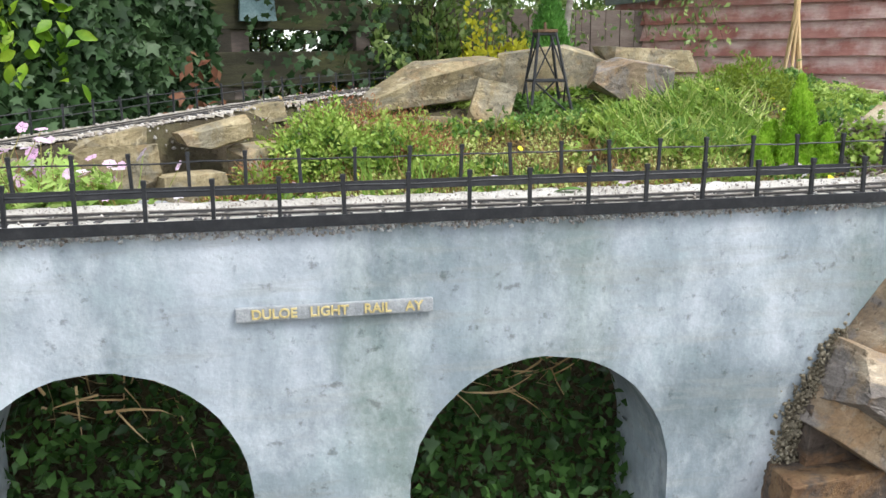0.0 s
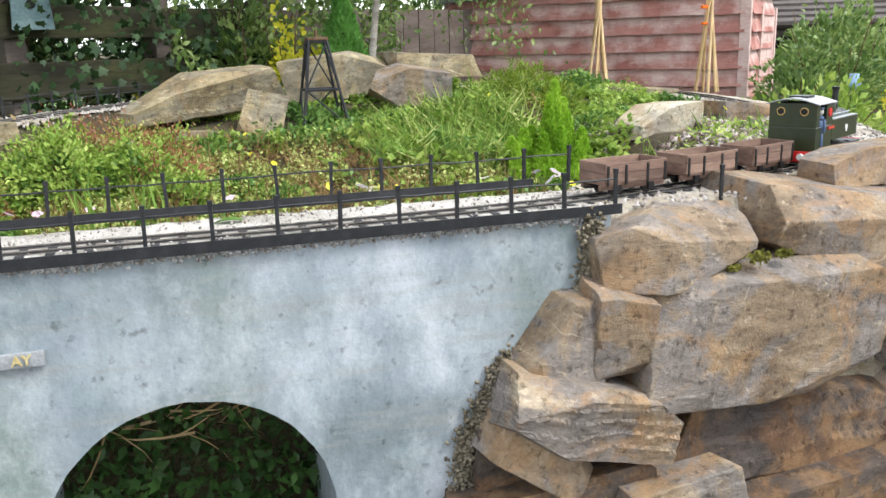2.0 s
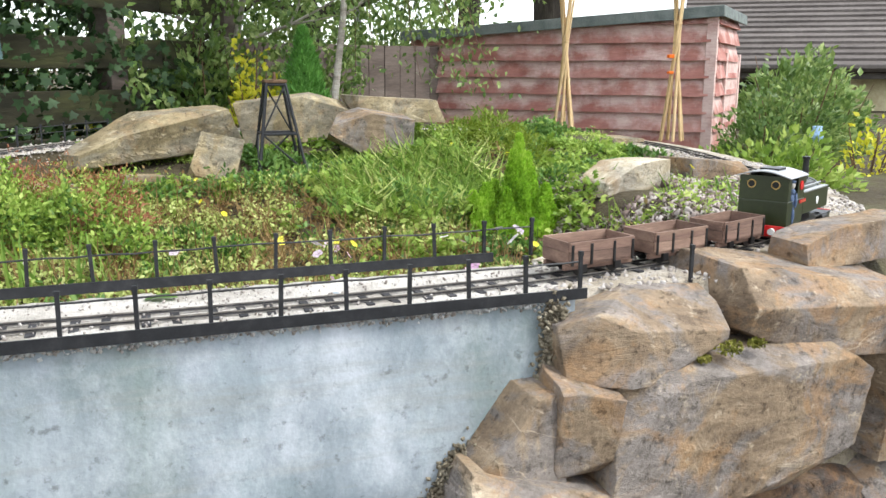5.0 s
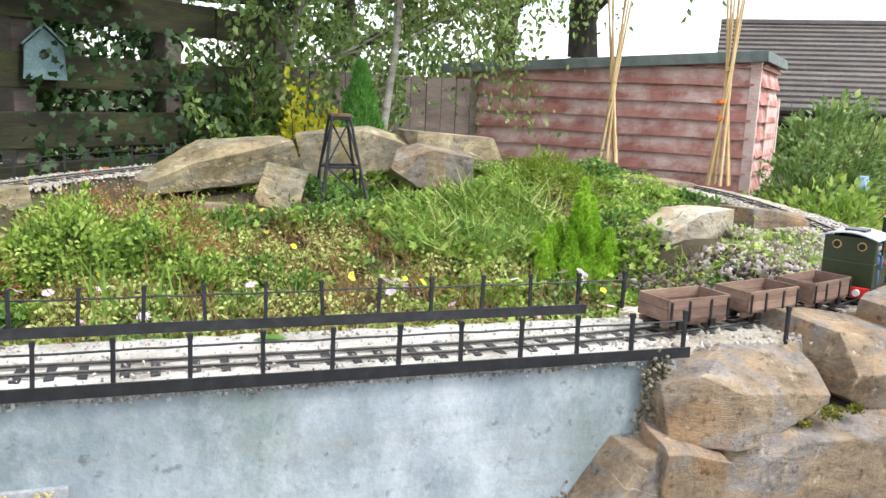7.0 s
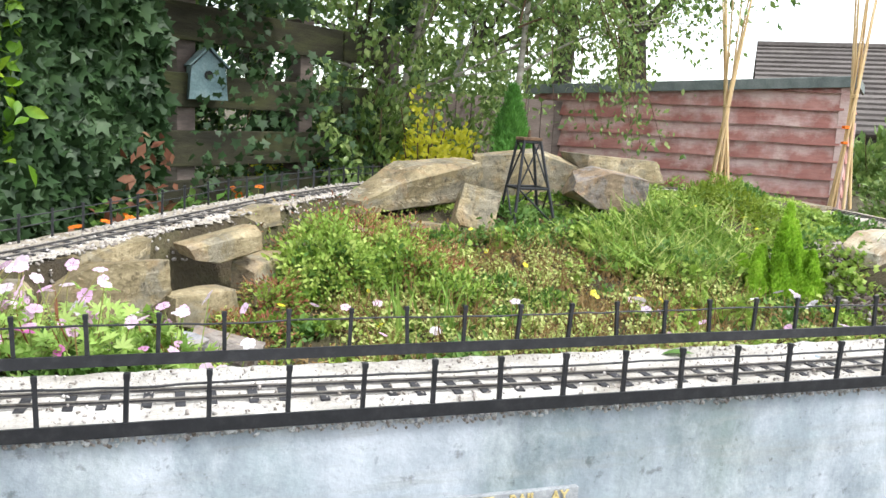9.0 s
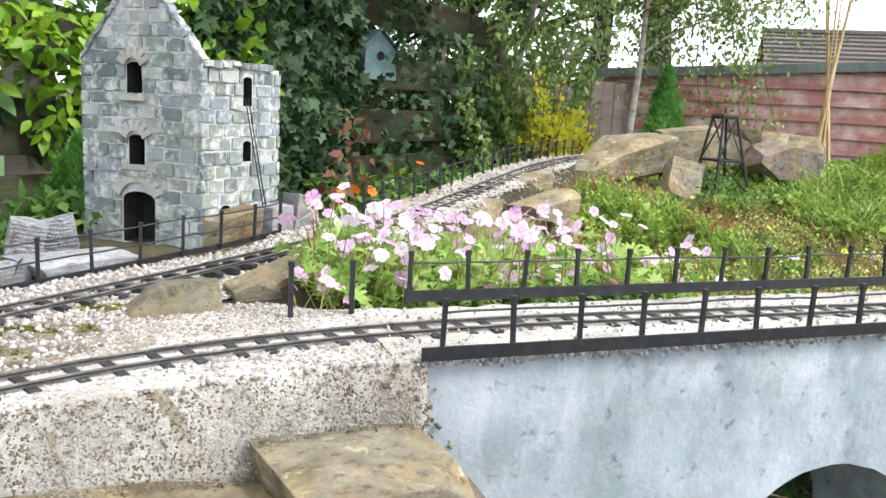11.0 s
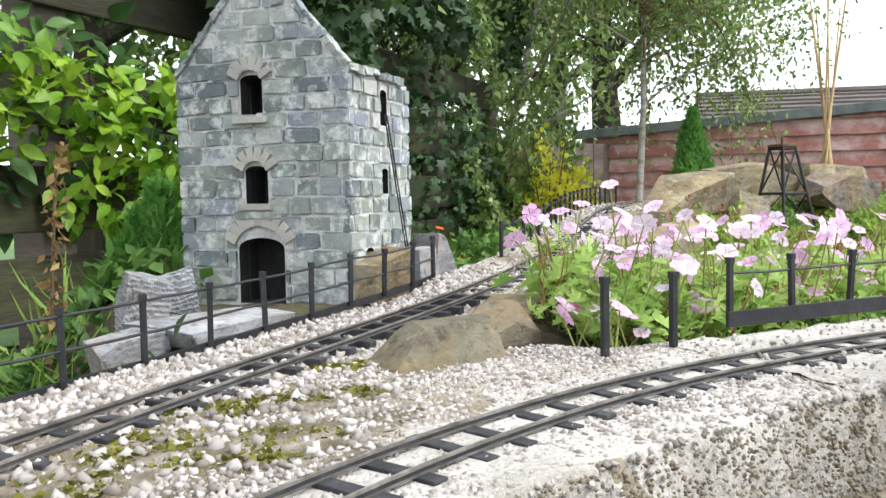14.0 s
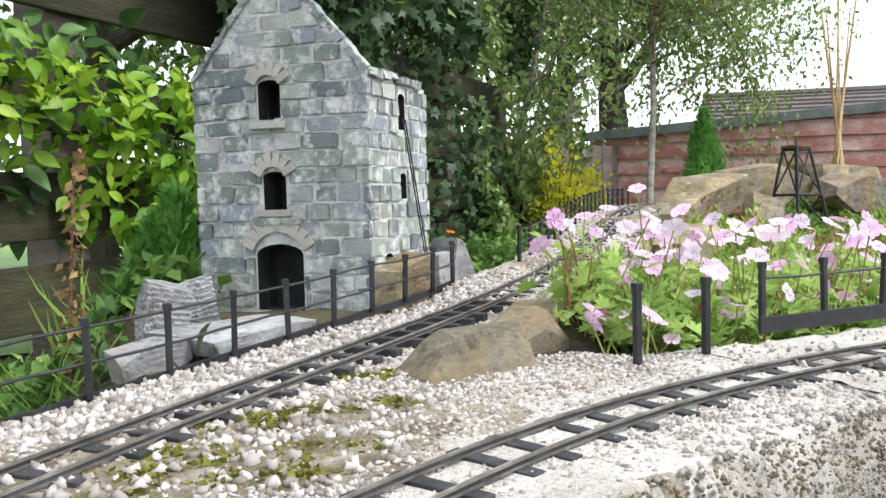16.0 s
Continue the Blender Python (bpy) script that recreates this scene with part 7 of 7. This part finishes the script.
def tree(name, label, at, trunk_h, r0, limb_len, depth, split, leaf, per, spread, material, bark, seed, lean=(0, 0, 1), droop=0.6, template=OVAL, limbs=6, low=0.45):
    r = random.Random(seed)
    ob = thing(name, label, "tree", at)
    trunk, tips = bmesh.new(), []
    pz, d = Vector((0, 0, -0.1)), Vector(lean).normalized()
    pts = [pz]
    for i in range(9):
        d = (d + Vector((r.uniform(-0.06, 0.06), r.uniform(-0.06, 0.06), 0.02))).normalized()
        q = pz + d * trunk_h / 9
        add_rod(trunk, pz, q, r0 * (1 - 0.085 * i), r0 * (1 - 0.085 * (i + 1)), 12)
        pz = q
        pts.append(q)
    part("trunk", trunk, bark, ob)
    for i in range(limbs):
        bm = bmesh.new()
        k = min(int((low + (1 - low) * i / limbs) * 9) + 1, 9)
        a = i * 2.4 + r.uniform(-0.4, 0.4)
        limb_mesh(bm, pts[k], (math.cos(a), math.sin(a), r.uniform(0.2, 0.7)), limb_len * r.uniform(0.7, 1.1) * (1 - 0.3 * i / limbs), r0 * 0.4, depth, tips, r, split)
        part("limb", bm, bark, ob)
    t = np.array([x[:] for x in tips])
    n = len(t) * per
    loc = np.repeat(t, per, axis=0) + rng.normal(0, spread, (n, 3))
    g = unit(n) + np.array([0, 0, -droop])
    part("crown", scatter_mesh("crown", template, loc, g, unit(n), leaf * rng.uniform(0.6, 1.2, n), material), material, ob)
    return ob


def hanging_branches(tree_ob, at, places, seed, leaf, material):
    """Thin drooping branches: each leaves a point, arches over and hangs, with leaves all along."""
    r = random.Random(seed)
    for start, end, sag in places:
        a, b = Vector(start) - Vector(at), Vector(end) - Vector(at)
        bm, pts = bmesh.new(), []
        for i in range(9):
            u = i / 8
            q = a.lerp(b, u ** 0.8)
            q.z = a.z + (b.z - a.z) * u ** 2.2 + sag * math.sin(math.pi * u) * (1 - u)
            pts.append(q + Vector((r.uniform(-0.02, 0.02), r.uniform(-0.02, 0.02), 0)))
        for i in range(8):
            add_rod(bm, pts[i], pts[i + 1], 0.006 * (1 - 0.1 * i), 0.006 * (1 - 0.1 * (i + 1)), 5)
        part("hanging_branch", bm, "twig", tree_ob)
        p = np.array([x[:] for x in pts])
        k = 170
        t = rng.uniform(2.0, 8.0, k)
        loc = np.stack([np.interp(t, np.arange(9), p[:, c]) for c in range(3)], 1) + rng.normal(0, 0.055, (k, 3)) - np.array([0, 0, 0.03])
        part("leaves", scatter_mesh("leaves", OVAL, loc, unit(k) * 0.7 + np.array([0, 0, -0.7]), unit(k), leaf * rng.uniform(0.6, 1.2, k), material), material, tree_ob)


birch = tree("birch_tree", "slender pale-barked birch with small hanging leaves", (1.12, 4.55, 0.55), 2.6, 0.021, 0.75, 1, 5, 0.036, 40, 0.11, "birch_leaf", "birch_bark", 5, lean=(0.09, 0.0, 1), droop=0.9, limbs=12, low=0.3)
r = random.Random(77)
sprays = []
for i in range(15):
    x, y = r.uniform(1.25, 2.0), r.uniform(4.25, 4.8)
    sprays.append(((1.2, 4.55, r.uniform(1.5, 2.2)), (x, y, r.uniform(0.95, 1.35)), r.uniform(0.1, 0.3)))
for i in range(34):
    x, y = r.uniform(0.7, 2.9), r.uniform(4.5, 5.6)
    sprays.append(((1.25, 4.6, r.uniform(1.7, 2.6)), (x, y, r.uniform(1.45, 2.3)), r.uniform(0.15, 0.4)))
hanging_branches(birch, (1.12, 4.55, 0.55), sprays, 5, 0.036, "birch_leaf")
tree("birch_tree", "young pale-barked birch behind the mound", (0.72, 5.3, 0.5), 2.4, 0.025, 0.7, 1, 5, 0.04, 17, 0.12, "birch_leaf", "birch_bark", 15, droop=0.8, limbs=11, low=0.25)
tree("garden_tree", "dark-trunked broadleaf tree behind the shed", (5.3, 10.2, 0.3), 4.4, 0.26, 2.4, 1, 5, 0.13, 60, 0.38, "tree_leaf", "bark", 8, limbs=9, low=0.4)
tree("garden_tree", "dark-trunked broadleaf tree leaning over the shed", (3.6, 9.2, 0.3), 4.2, 0.16, 2.0, 1, 5, 0.12, 60, 0.36, "tree_leaf", "bark", 21, lean=(0.12, 0, 1), limbs=9, low=0.35)
tree("garden_tree", "dense dark broadleaf tree behind the fence", (0.2, 6.3, 0.3), 3.2, 0.12, 1.4, 1, 6, 0.075, 40, 0.30, "tree_leaf", "bark", 31, limbs=11, low=0.15)
tree("garden_tree", "dense dark broadleaf tree behind the ivy", (-1.4, 5.6, 0.3), 3.2, 0.12, 1.4, 1, 6, 0.075, 60, 0.26, "tree_leaf", "bark", 37, limbs=11, low=0.2)
tree("garden_tree", "overhanging dark broadleaf tree beside the fence", (-2.6, 4.2, 0.3), 2.6, 0.10, 1.3, 1, 6, 0.07, 70, 0.22, "tree_leaf", "bark", 57, lean=(0.15, -0.1, 1), limbs=11, low=0.45)
tree("garden_tree", "tall broadleaf tree at the garden's end", (1.9, 8.4, 0.3), 4.0, 0.15, 1.7, 1, 6, 0.10, 44, 0.36, "birch_leaf", "bark", 43, limbs=10, low=0.25)


def bush(name, label, at, size, n, leaf, material, template=OVAL, seed=1):
    """A shrub of leaves on several stems, thicker outside, with gaps."""
    ob = thing(name, label, "bush", at)
    r = random.Random(seed)
    for i in range(7):
        a = i * 0.9 + r.random()
        bm = rod((0, 0, -0.1), (size[0] * 0.6 * math.cos(a), size[1] * 0.6 * math.sin(a), size[2] * r.uniform(0.4, 0.8)), 0.007, 0.003, 6)
        part("stem", bm, "twig", ob)
    d = unit(n)
    d[:, 2] = np.abs(d[:, 2])
    rad = np.array([0.75 + 0.45 * noise_at(p, 2.6, seed) for p in d]) * rng.uniform(0.45, 1.0, n) ** 0.5
    loc = d * rad[:, None] * np.array(size)
    part("leaves", scatter_mesh("leaves", template, loc, d + unit(n) * 0.7, unit(n) + np.array([0, 0, 0.8]), leaf * rng.uniform(0.6, 1.2, n), material), material, ob)
    return ob


bush("yellow_shrub", "yellow-leaved shrub beyond the rear track", (0.80, 4.85, 0.62), (0.20, 0.2, 0.64), 800, 0.031, "yellow_leaf", ROUND, seed=33)
bush("yellow_shrub", "yellow-leaved shrub beyond the rear track", (1.0, 4.95, 0.62), (0.26, 0.25, 0.50), 1100, 0.032, "yellow_leaf", ROUND, seed=3)
bush("yellow_shrub", "greenish shrub in front of the fence", (0.62, 5.0, 0.6), (0.35, 0.25, 0.75), 1500, 0.055, "birch_leaf", seed=5)
bush("yellow_shrub", "yellow-leaved shrub seen through the fence", (0.3, 5.6, 0.6), (0.5, 0.3, 0.45), 700, 0.055, "yellow_leaf", ROUND, seed=6)
bush("garden_bush", "dark green bush behind the fence", (-0.5, 5.2, 0.4), (0.7, 0.4, 1.2), 2600, 0.06, "tree_leaf", seed=7)
bush("garden_bush", "dark bush close behind the fence", (-0.35, 4.95, 0.4), (0.9, 0.35, 1.7), 3600, 0.06, "ivy", seed=28)
bush("garden_bush", "dark bush between fence and trees", (0.6, 5.6, 0.4), (0.6, 0.4, 1.0), 2200, 0.06, "tree_leaf", seed=8)
bush("garden_bush", "broad dark bush behind the grey fence", (0.9, 6.7, 0.4), (1.0, 0.5, 1.2), 2400, 0.08, "tree_leaf", seed=26)
bush("garden_bush", "broad leafy bush behind the shed", (2.7, 8.3, 0.4), (1.2, 0.6, 1.5), 2600, 0.09, "birch_leaf", seed=27)
bush("garden_bush", "tall leafy bush behind the grey fence", (1.35, 6.5, 0.4), (0.9, 0.5, 1.25), 2200, 0.07, "birch_leaf", seed=16)
bush("garden_bush", "tall green bush behind the shed", (2.3, 7.7, 0.4), (1.1, 0.6, 1.3), 2400, 0.08, "tree_leaf", seed=17)
bush("garden_bush", "leafy green bush before the grey fence", (1.25, 5.55, 0.45), (0.55, 0.25, 0.85), 2000, 0.05, "birch_leaf", seed=23)
bush("garden_bush", "green bush over the fence's end", (0.45, 5.15, 0.5), (0.5, 0.3, 1.0), 1700, 0.055, "birch_leaf", seed=24)
pole = thing("grey_pole", "tall plain grey pole behind the garden", "pole", (2.42, 9.0, 0.0))
part("shaft", rod((0, 0, 0), (0.0, 0, 2.5), 0.045, 0.035, 10), "grey_paint", pole)
bush("garden_bush", "green bush beside the shed", (3.45, 4.25, 0.45), (0.35, 0.3, 0.5), 2000, 0.045, "tree_leaf", seed=9)
bush("garden_bush", "leggy green bush beyond the curve", (4.0, 4.6, 0.4), (0.45, 0.4, 0.85), 2200, 0.05, "tree_leaf", seed=10)
bush("garden_bush", "green bush beyond the curve", (4.6, 5.0, 0.4), (0.5, 0.4, 0.8), 2200, 0.055, "birch_leaf", seed=11)
bush("garden_bush", "golden autumn bush beyond the curve", (3.95, 4.0, 0.4), (0.22, 0.2, 0.5), 260, 0.045, "yellow_leaf", seed=12)
bush("garden_bush", "low green plants beyond the curve", (3.1, 3.7, 0.45), (0.45, 0.4, 0.34), 1500, 0.05, "cover", seed=13)
bush("garden_bush", "leafy bush at the garden's far side", (6.2, 7.2, 0.2), (1.2, 0.8, 1.3), 2600, 0.12, "birch_leaf", seed=14)
jug = thing("blue_jug", "small pale blue glazed jug among the bushes", "jug", (3.35, 3.75, 0.72))
part("body", add_turned(bmesh.new(), [(0.012, 0), (0.03, 0.015), (0.034, 0.04), (0.02, 0.062), (0.024, 0.075), (0.018, 0.075)], "Z", 20), "jug", jug, smooth=True)


# ---- planting inside the arches ----
def arch_plants(cx, seed):
    k = 2600
    zz = rng.uniform(0.0, 0.52, k)
    loc = np.stack([rng.uniform(cx - 0.21, cx + 0.21, k), 1.62 + 0.36 * np.clip(zz, 0, 0.5) ** 1.0 + rng.normal(0, 0.03, k), zz], 1)
    loc[:, 1] = np.minimum(loc[:, 1], 1.80)
    g = unit(k) + np.array([0, -0.5, 0.4])
    # the arch's shade is put into these dark leaf colours
    stuff("arch_foliage", scatter_mesh("arch_foliage", OVAL, loc, g, unit(k) + np.array([0, -0.6, 0.8]), rng.uniform(0.014, 0.034, k), "shade_tinted_leaf"), "green leaves growing up behind the arch, shade in their colour", "plant")
    k = 16
    loc = np.stack([rng.uniform(cx - 0.17, cx + 0.17, k), rng.uniform(1.58, 1.66, k), rng.uniform(0.05, 0.40, k)], 1)
    stuff("arch_foliage", scatter_mesh("arch_foliage", IVY, loc, unit(k) + np.array([0, -0.5, 0.3]), unit(k) + np.array([0, -0.8, 0.7]), rng.uniform(0.02, 0.034, k), "shade_tinted_leaf"), "lobed green leaves filling the arch, shade in their colour", "plant")


for cx, _, _ in ARCHES:
    arch_plants(cx, 3)
    k = 60
    loc = np.stack([rng.uniform(cx - 0.15, cx + 0.15, k), rng.uniform(1.70, 1.80, k), rng.uniform(0.40, 0.54, k)], 1)
    g = np.stack([rng.normal(0, 1, k), rng.normal(0, 0.2, k), rng.normal(-0.1, 0.4, k)], 1)
    stuff("dry_stalks", scatter_mesh("dry_stalks", BLADE, loc, g, unit(k), rng.uniform(0.05, 0.13, k), "bamboo"), "dry straw-coloured stalks tangled at the arch's top", "dry stalks")

# moss in the joints of the abutment
for mx, my, mz, rr in ((1.03, 1.44, 0.668, 0.016), (1.085, 1.45, 0.666, 0.010), (0.99, 1.445, 0.655, 0.008), (0.80, 1.44, 0.30, 0.03)):
    k = 260
    d = unit(k) * rng.uniform(0.4, 1.0, k)[:, None]
    stuff("joint_moss", scatter_mesh("joint_moss", ROUND, np.array([mx, my, mz]) + d * np.array([rr * 1.6, rr, rr * 0.6]), unit(k), unit(k), rng.uniform(0.003, 0.006, k), "moss"), "yellow-green moss in the stone joints", "moss")

# ---- ballast stones ----
def stones(n, sampler, lo, hi, name, label, lift=0.004, material="ballast_stone"):
    q = patch(n, sampler)
    z = ground_z(q[:, 0], q[:, 1])
    s = lo + (hi - lo) * rng.uniform(0, 1, n) ** 2.2
    third = n // 3
    for i in range(3):
        sl = slice(i * third, (i + 1) * third)
        stuff(name, scatter_mesh(name, stone_template(20 + i), np.column_stack([q[sl], z[sl] + lift + s[sl] * 0.2]), unit(third), unit(third), s[sl], material), label, "gravel")


MOSS = ((-1.54, 1.64, 0.05, 0.03), (-1.475, 1.71, 0.045, 0.03), (-1.47, 1.61, 0.06, 0.035), (-1.36, 1.80, 0.03, 0.018), (-1.60, 1.58, 0.06, 0.03), (-1.40, 1.70, 0.05, 0.025))


def moss_spot(q):
    return np.max([blob(q, *m_) for m_ in MOSS], axis=0)


def soil_spot(q):
    return np.maximum(blob(q, -1.50, 1.63, 0.17, 0.085), 0.8 * blob(q, -1.36, 1.735, 0.10, 0.05)) + 0.35 * dapple(q, 18.0, 5.0)


FRONT = LINE[:int(len(LINE) * 0.3)]
FRONT = FRONT[FRONT[:, 0] < -0.8]


def yard_patch(name, keep, lift, material, label):
    def kept(x, y):
        q = np.column_stack([x.ravel(), y.ravel()])
        return (keep(q) & on_ballast(x, y).ravel()).reshape(x.shape)
    tagged(new(name, grid_mesh(name, np.arange(-1.9, -0.97, 0.009), np.arange(1.38, 1.95, 0.009), lambda x, y: rough_height(x, y) + 0.0056 + lift, material, kept)), label, "ballast", kind="structure")


yard_patch("soil_patch", lambda q: soil_spot(q) > 0.40, 0.0004, "soil_brown", "bare brown soil showing between the two tracks")
yard_patch("lime_gravel", lambda q: (q[:, 1] < np.interp(q[:, 0], FRONT[:, 0], FRONT[:, 1]) + 0.075 + 0.06 * dapple(q, 14.0, 8.0)) & (soil_spot(q) < 0.36), 0.0, "ballast", "fine whitish gravel set in lime beside the front track")


def draw_yard(k):
    q = np.stack([rng.uniform(-1.9, -0.95, k), rng.uniform(1.34, 2.35, k)], 1)
    d, _ = nearest(q[:, 0], q[:, 1])
    keep = on_ballast(q[:, 0], q[:, 1]) & ((d < 0.013) | (d > 0.023))
    dense = rng.uniform(size=k) < np.where(d > 0.030, np.where(q[:, 1] > np.interp(q[:, 0], REAR_X, REAR_Y), 1.0, np.where(moss_spot(q) > 0.3, 0.12, np.where(soil_spot(q) > 0.42, 0.65, np.where(q[:, 1] < np.interp(q[:, 0], FRONT[:, 0], FRONT[:, 1]) + 0.06, np.where(d < 0.055, 0.8, 0.4), 0.85)))), 0.8)
    return q[keep & dense]


def draw_rear(k):
    i = rng.integers(int(len(LINE) * 0.62), int(len(LINE) * 0.90), k)
    off = rng.uniform(-0.10, 0.10, k)
    p = LINE[i]
    d = LINE[np.minimum(i + 1, len(LINE) - 1)] - LINE[i - 1]
    d /= np.linalg.norm(d[:, :2], axis=1)[:, None]
    return np.stack([p[:, 0] - d[:, 1] * off, p[:, 1] + d[:, 0] * off], 1)


def behind_rear(q):
    return (q[:, 1] > np.interp(q[:, 0], REAR_X, REAR_Y)) | (moss_spot(q) > 0.2)


def coarse_yard(k):
    q = draw_yard(k)
    return q[behind_rear(q)]


def fine_yard(k):
    q = draw_yard(k)
    return q[~behind_rear(q)]


stones(9000, coarse_yard, 0.0024, 0.0088, "ballast_stones", "loose pale pink and white ballast stones")
stones(36000, fine_yard, 0.0010, 0.0052, "ballast_stones", "fine pale gravel between the tracks")
for mx, my, ra, rb in MOSS:
    q = ellipse(240, mx, my, ra, rb)
    q = q[(dapple(q, 40.0, 3.0) > -0.05) & (np.abs(nearest(q[:, 0], q[:, 1])[0] - HALF_GAUGE) > 0.004)]
    tufts(q, 0.004, ROUND, 0.005, "moss", "moss_patch", "yellow-green moss on bare soil between the tracks", "moss", per=14, spread=0.005)
stones(5400, draw_rear, 0.003, 0.0095, "ballast_stones", "loose pale ballast along the rear track")


def draw_deck(k):
    q = np.stack([rng.uniform(-1.05, 0.82, k), rng.uniform(1.535, 1.73, k)], 1)
    return q[np.abs(nearest(q[:, 0], q[:, 1])[0] - HALF_GAUGE) > 0.004]


def deck_stones(n):
    q = patch(n, draw_deck)
    s = 0.0018 + 0.0045 * rng.uniform(0, 1, n) ** 2.5
    stuff("deck_stones", scatter_mesh("deck_stones", stone_template(31), np.column_stack([q, np.full(n, DECK_Z + 0.006)]), unit(n), unit(n), s, "ballast_stone"), "fine pale gravel on the viaduct deck", "gravel")


deck_stones(1500)


def edge_crumbs(n):
    """Crumbs of lime and gravel along the viaduct's upper edge."""
    x = rng.uniform(-1.05, 0.82, n)
    u = rng.uniform(0, 1, n) ** 2
    loc = np.stack([x, 1.529 + rng.normal(0, 0.001, n), 0.737 - 0.010 * u * (0.6 + 0.8 * np.array([noise_at((a, 0, 0), 14.0, 2.0) + 0.5 for a in x]))], 1)
    stuff("edge_crumbs", scatter_mesh("edge_crumbs", stone_template(35), loc, unit(n), unit(n), rng.uniform(0.002, 0.0048, n), "ballast_stone"), "crumbling gravel and lime along the viaduct's edge", "gravel")


edge_crumbs(1500)
fallen = thing("fallen_leaf", "green leaf lying on the viaduct deck", "leaf", (0.30, 1.69, 0.7425), turn=70)
part("blade", mesh_of("blade", np.array(LEAF[0]) * 0.05, LEAF[1], "cover_dark"), "cover_dark", fallen)


def draw_right(k):
    q = np.stack([rng.uniform(0.8, 2.2, k), rng.uniform(1.53, 3.2, k)], 1)
    d, _ = nearest(q[:, 0], q[:, 1])
    return q[on_ballast(q[:, 0], q[:, 1]) & (np.abs(d - HALF_GAUGE) > 0.005)]


stones(4200, draw_right, 0.0025, 0.010, "ballast_stones", "loose pale gravel along the curve")

lawn = grid_mesh("lawn", np.arange(-9.0, -0.6, 0.3), np.arange(2.2, 10.0, 0.3), lambda x, y: height(x, y) + 0.012, "lawn", lambda x, y: (x - FENCE_A.x) * 0.666 - (y - FENCE_A.y) * 0.746 < -0.1)
tagged(new("lawn", lawn), "bright mown lawn beyond the board fence", "lawn", kind="structure")


def bank_lumps(n):
    """Pebbles cemented into the crumbling edge of the gravel yard."""
    x = rng.uniform(-1.75, -1.03, n)
    e = 1.485 - 0.2 * np.clip(-1.12 - x, 0, 3)
    u = rng.uniform(0, 1, n)
    loc = np.stack([x, e + 0.034 - 0.045 * np.sqrt(u) + rng.normal(0, 0.002, n), 0.737 - 0.14 * u], 1)
    stuff("bank_pebbles", scatter_mesh("bank_pebbles", stone_template(44), loc, unit(n), unit(n), rng.uniform(0.001, 0.0032, n), "bank"), "pebbles and crumbling mortar in the yard's edge", "gravel")


bank_lumps(8000)
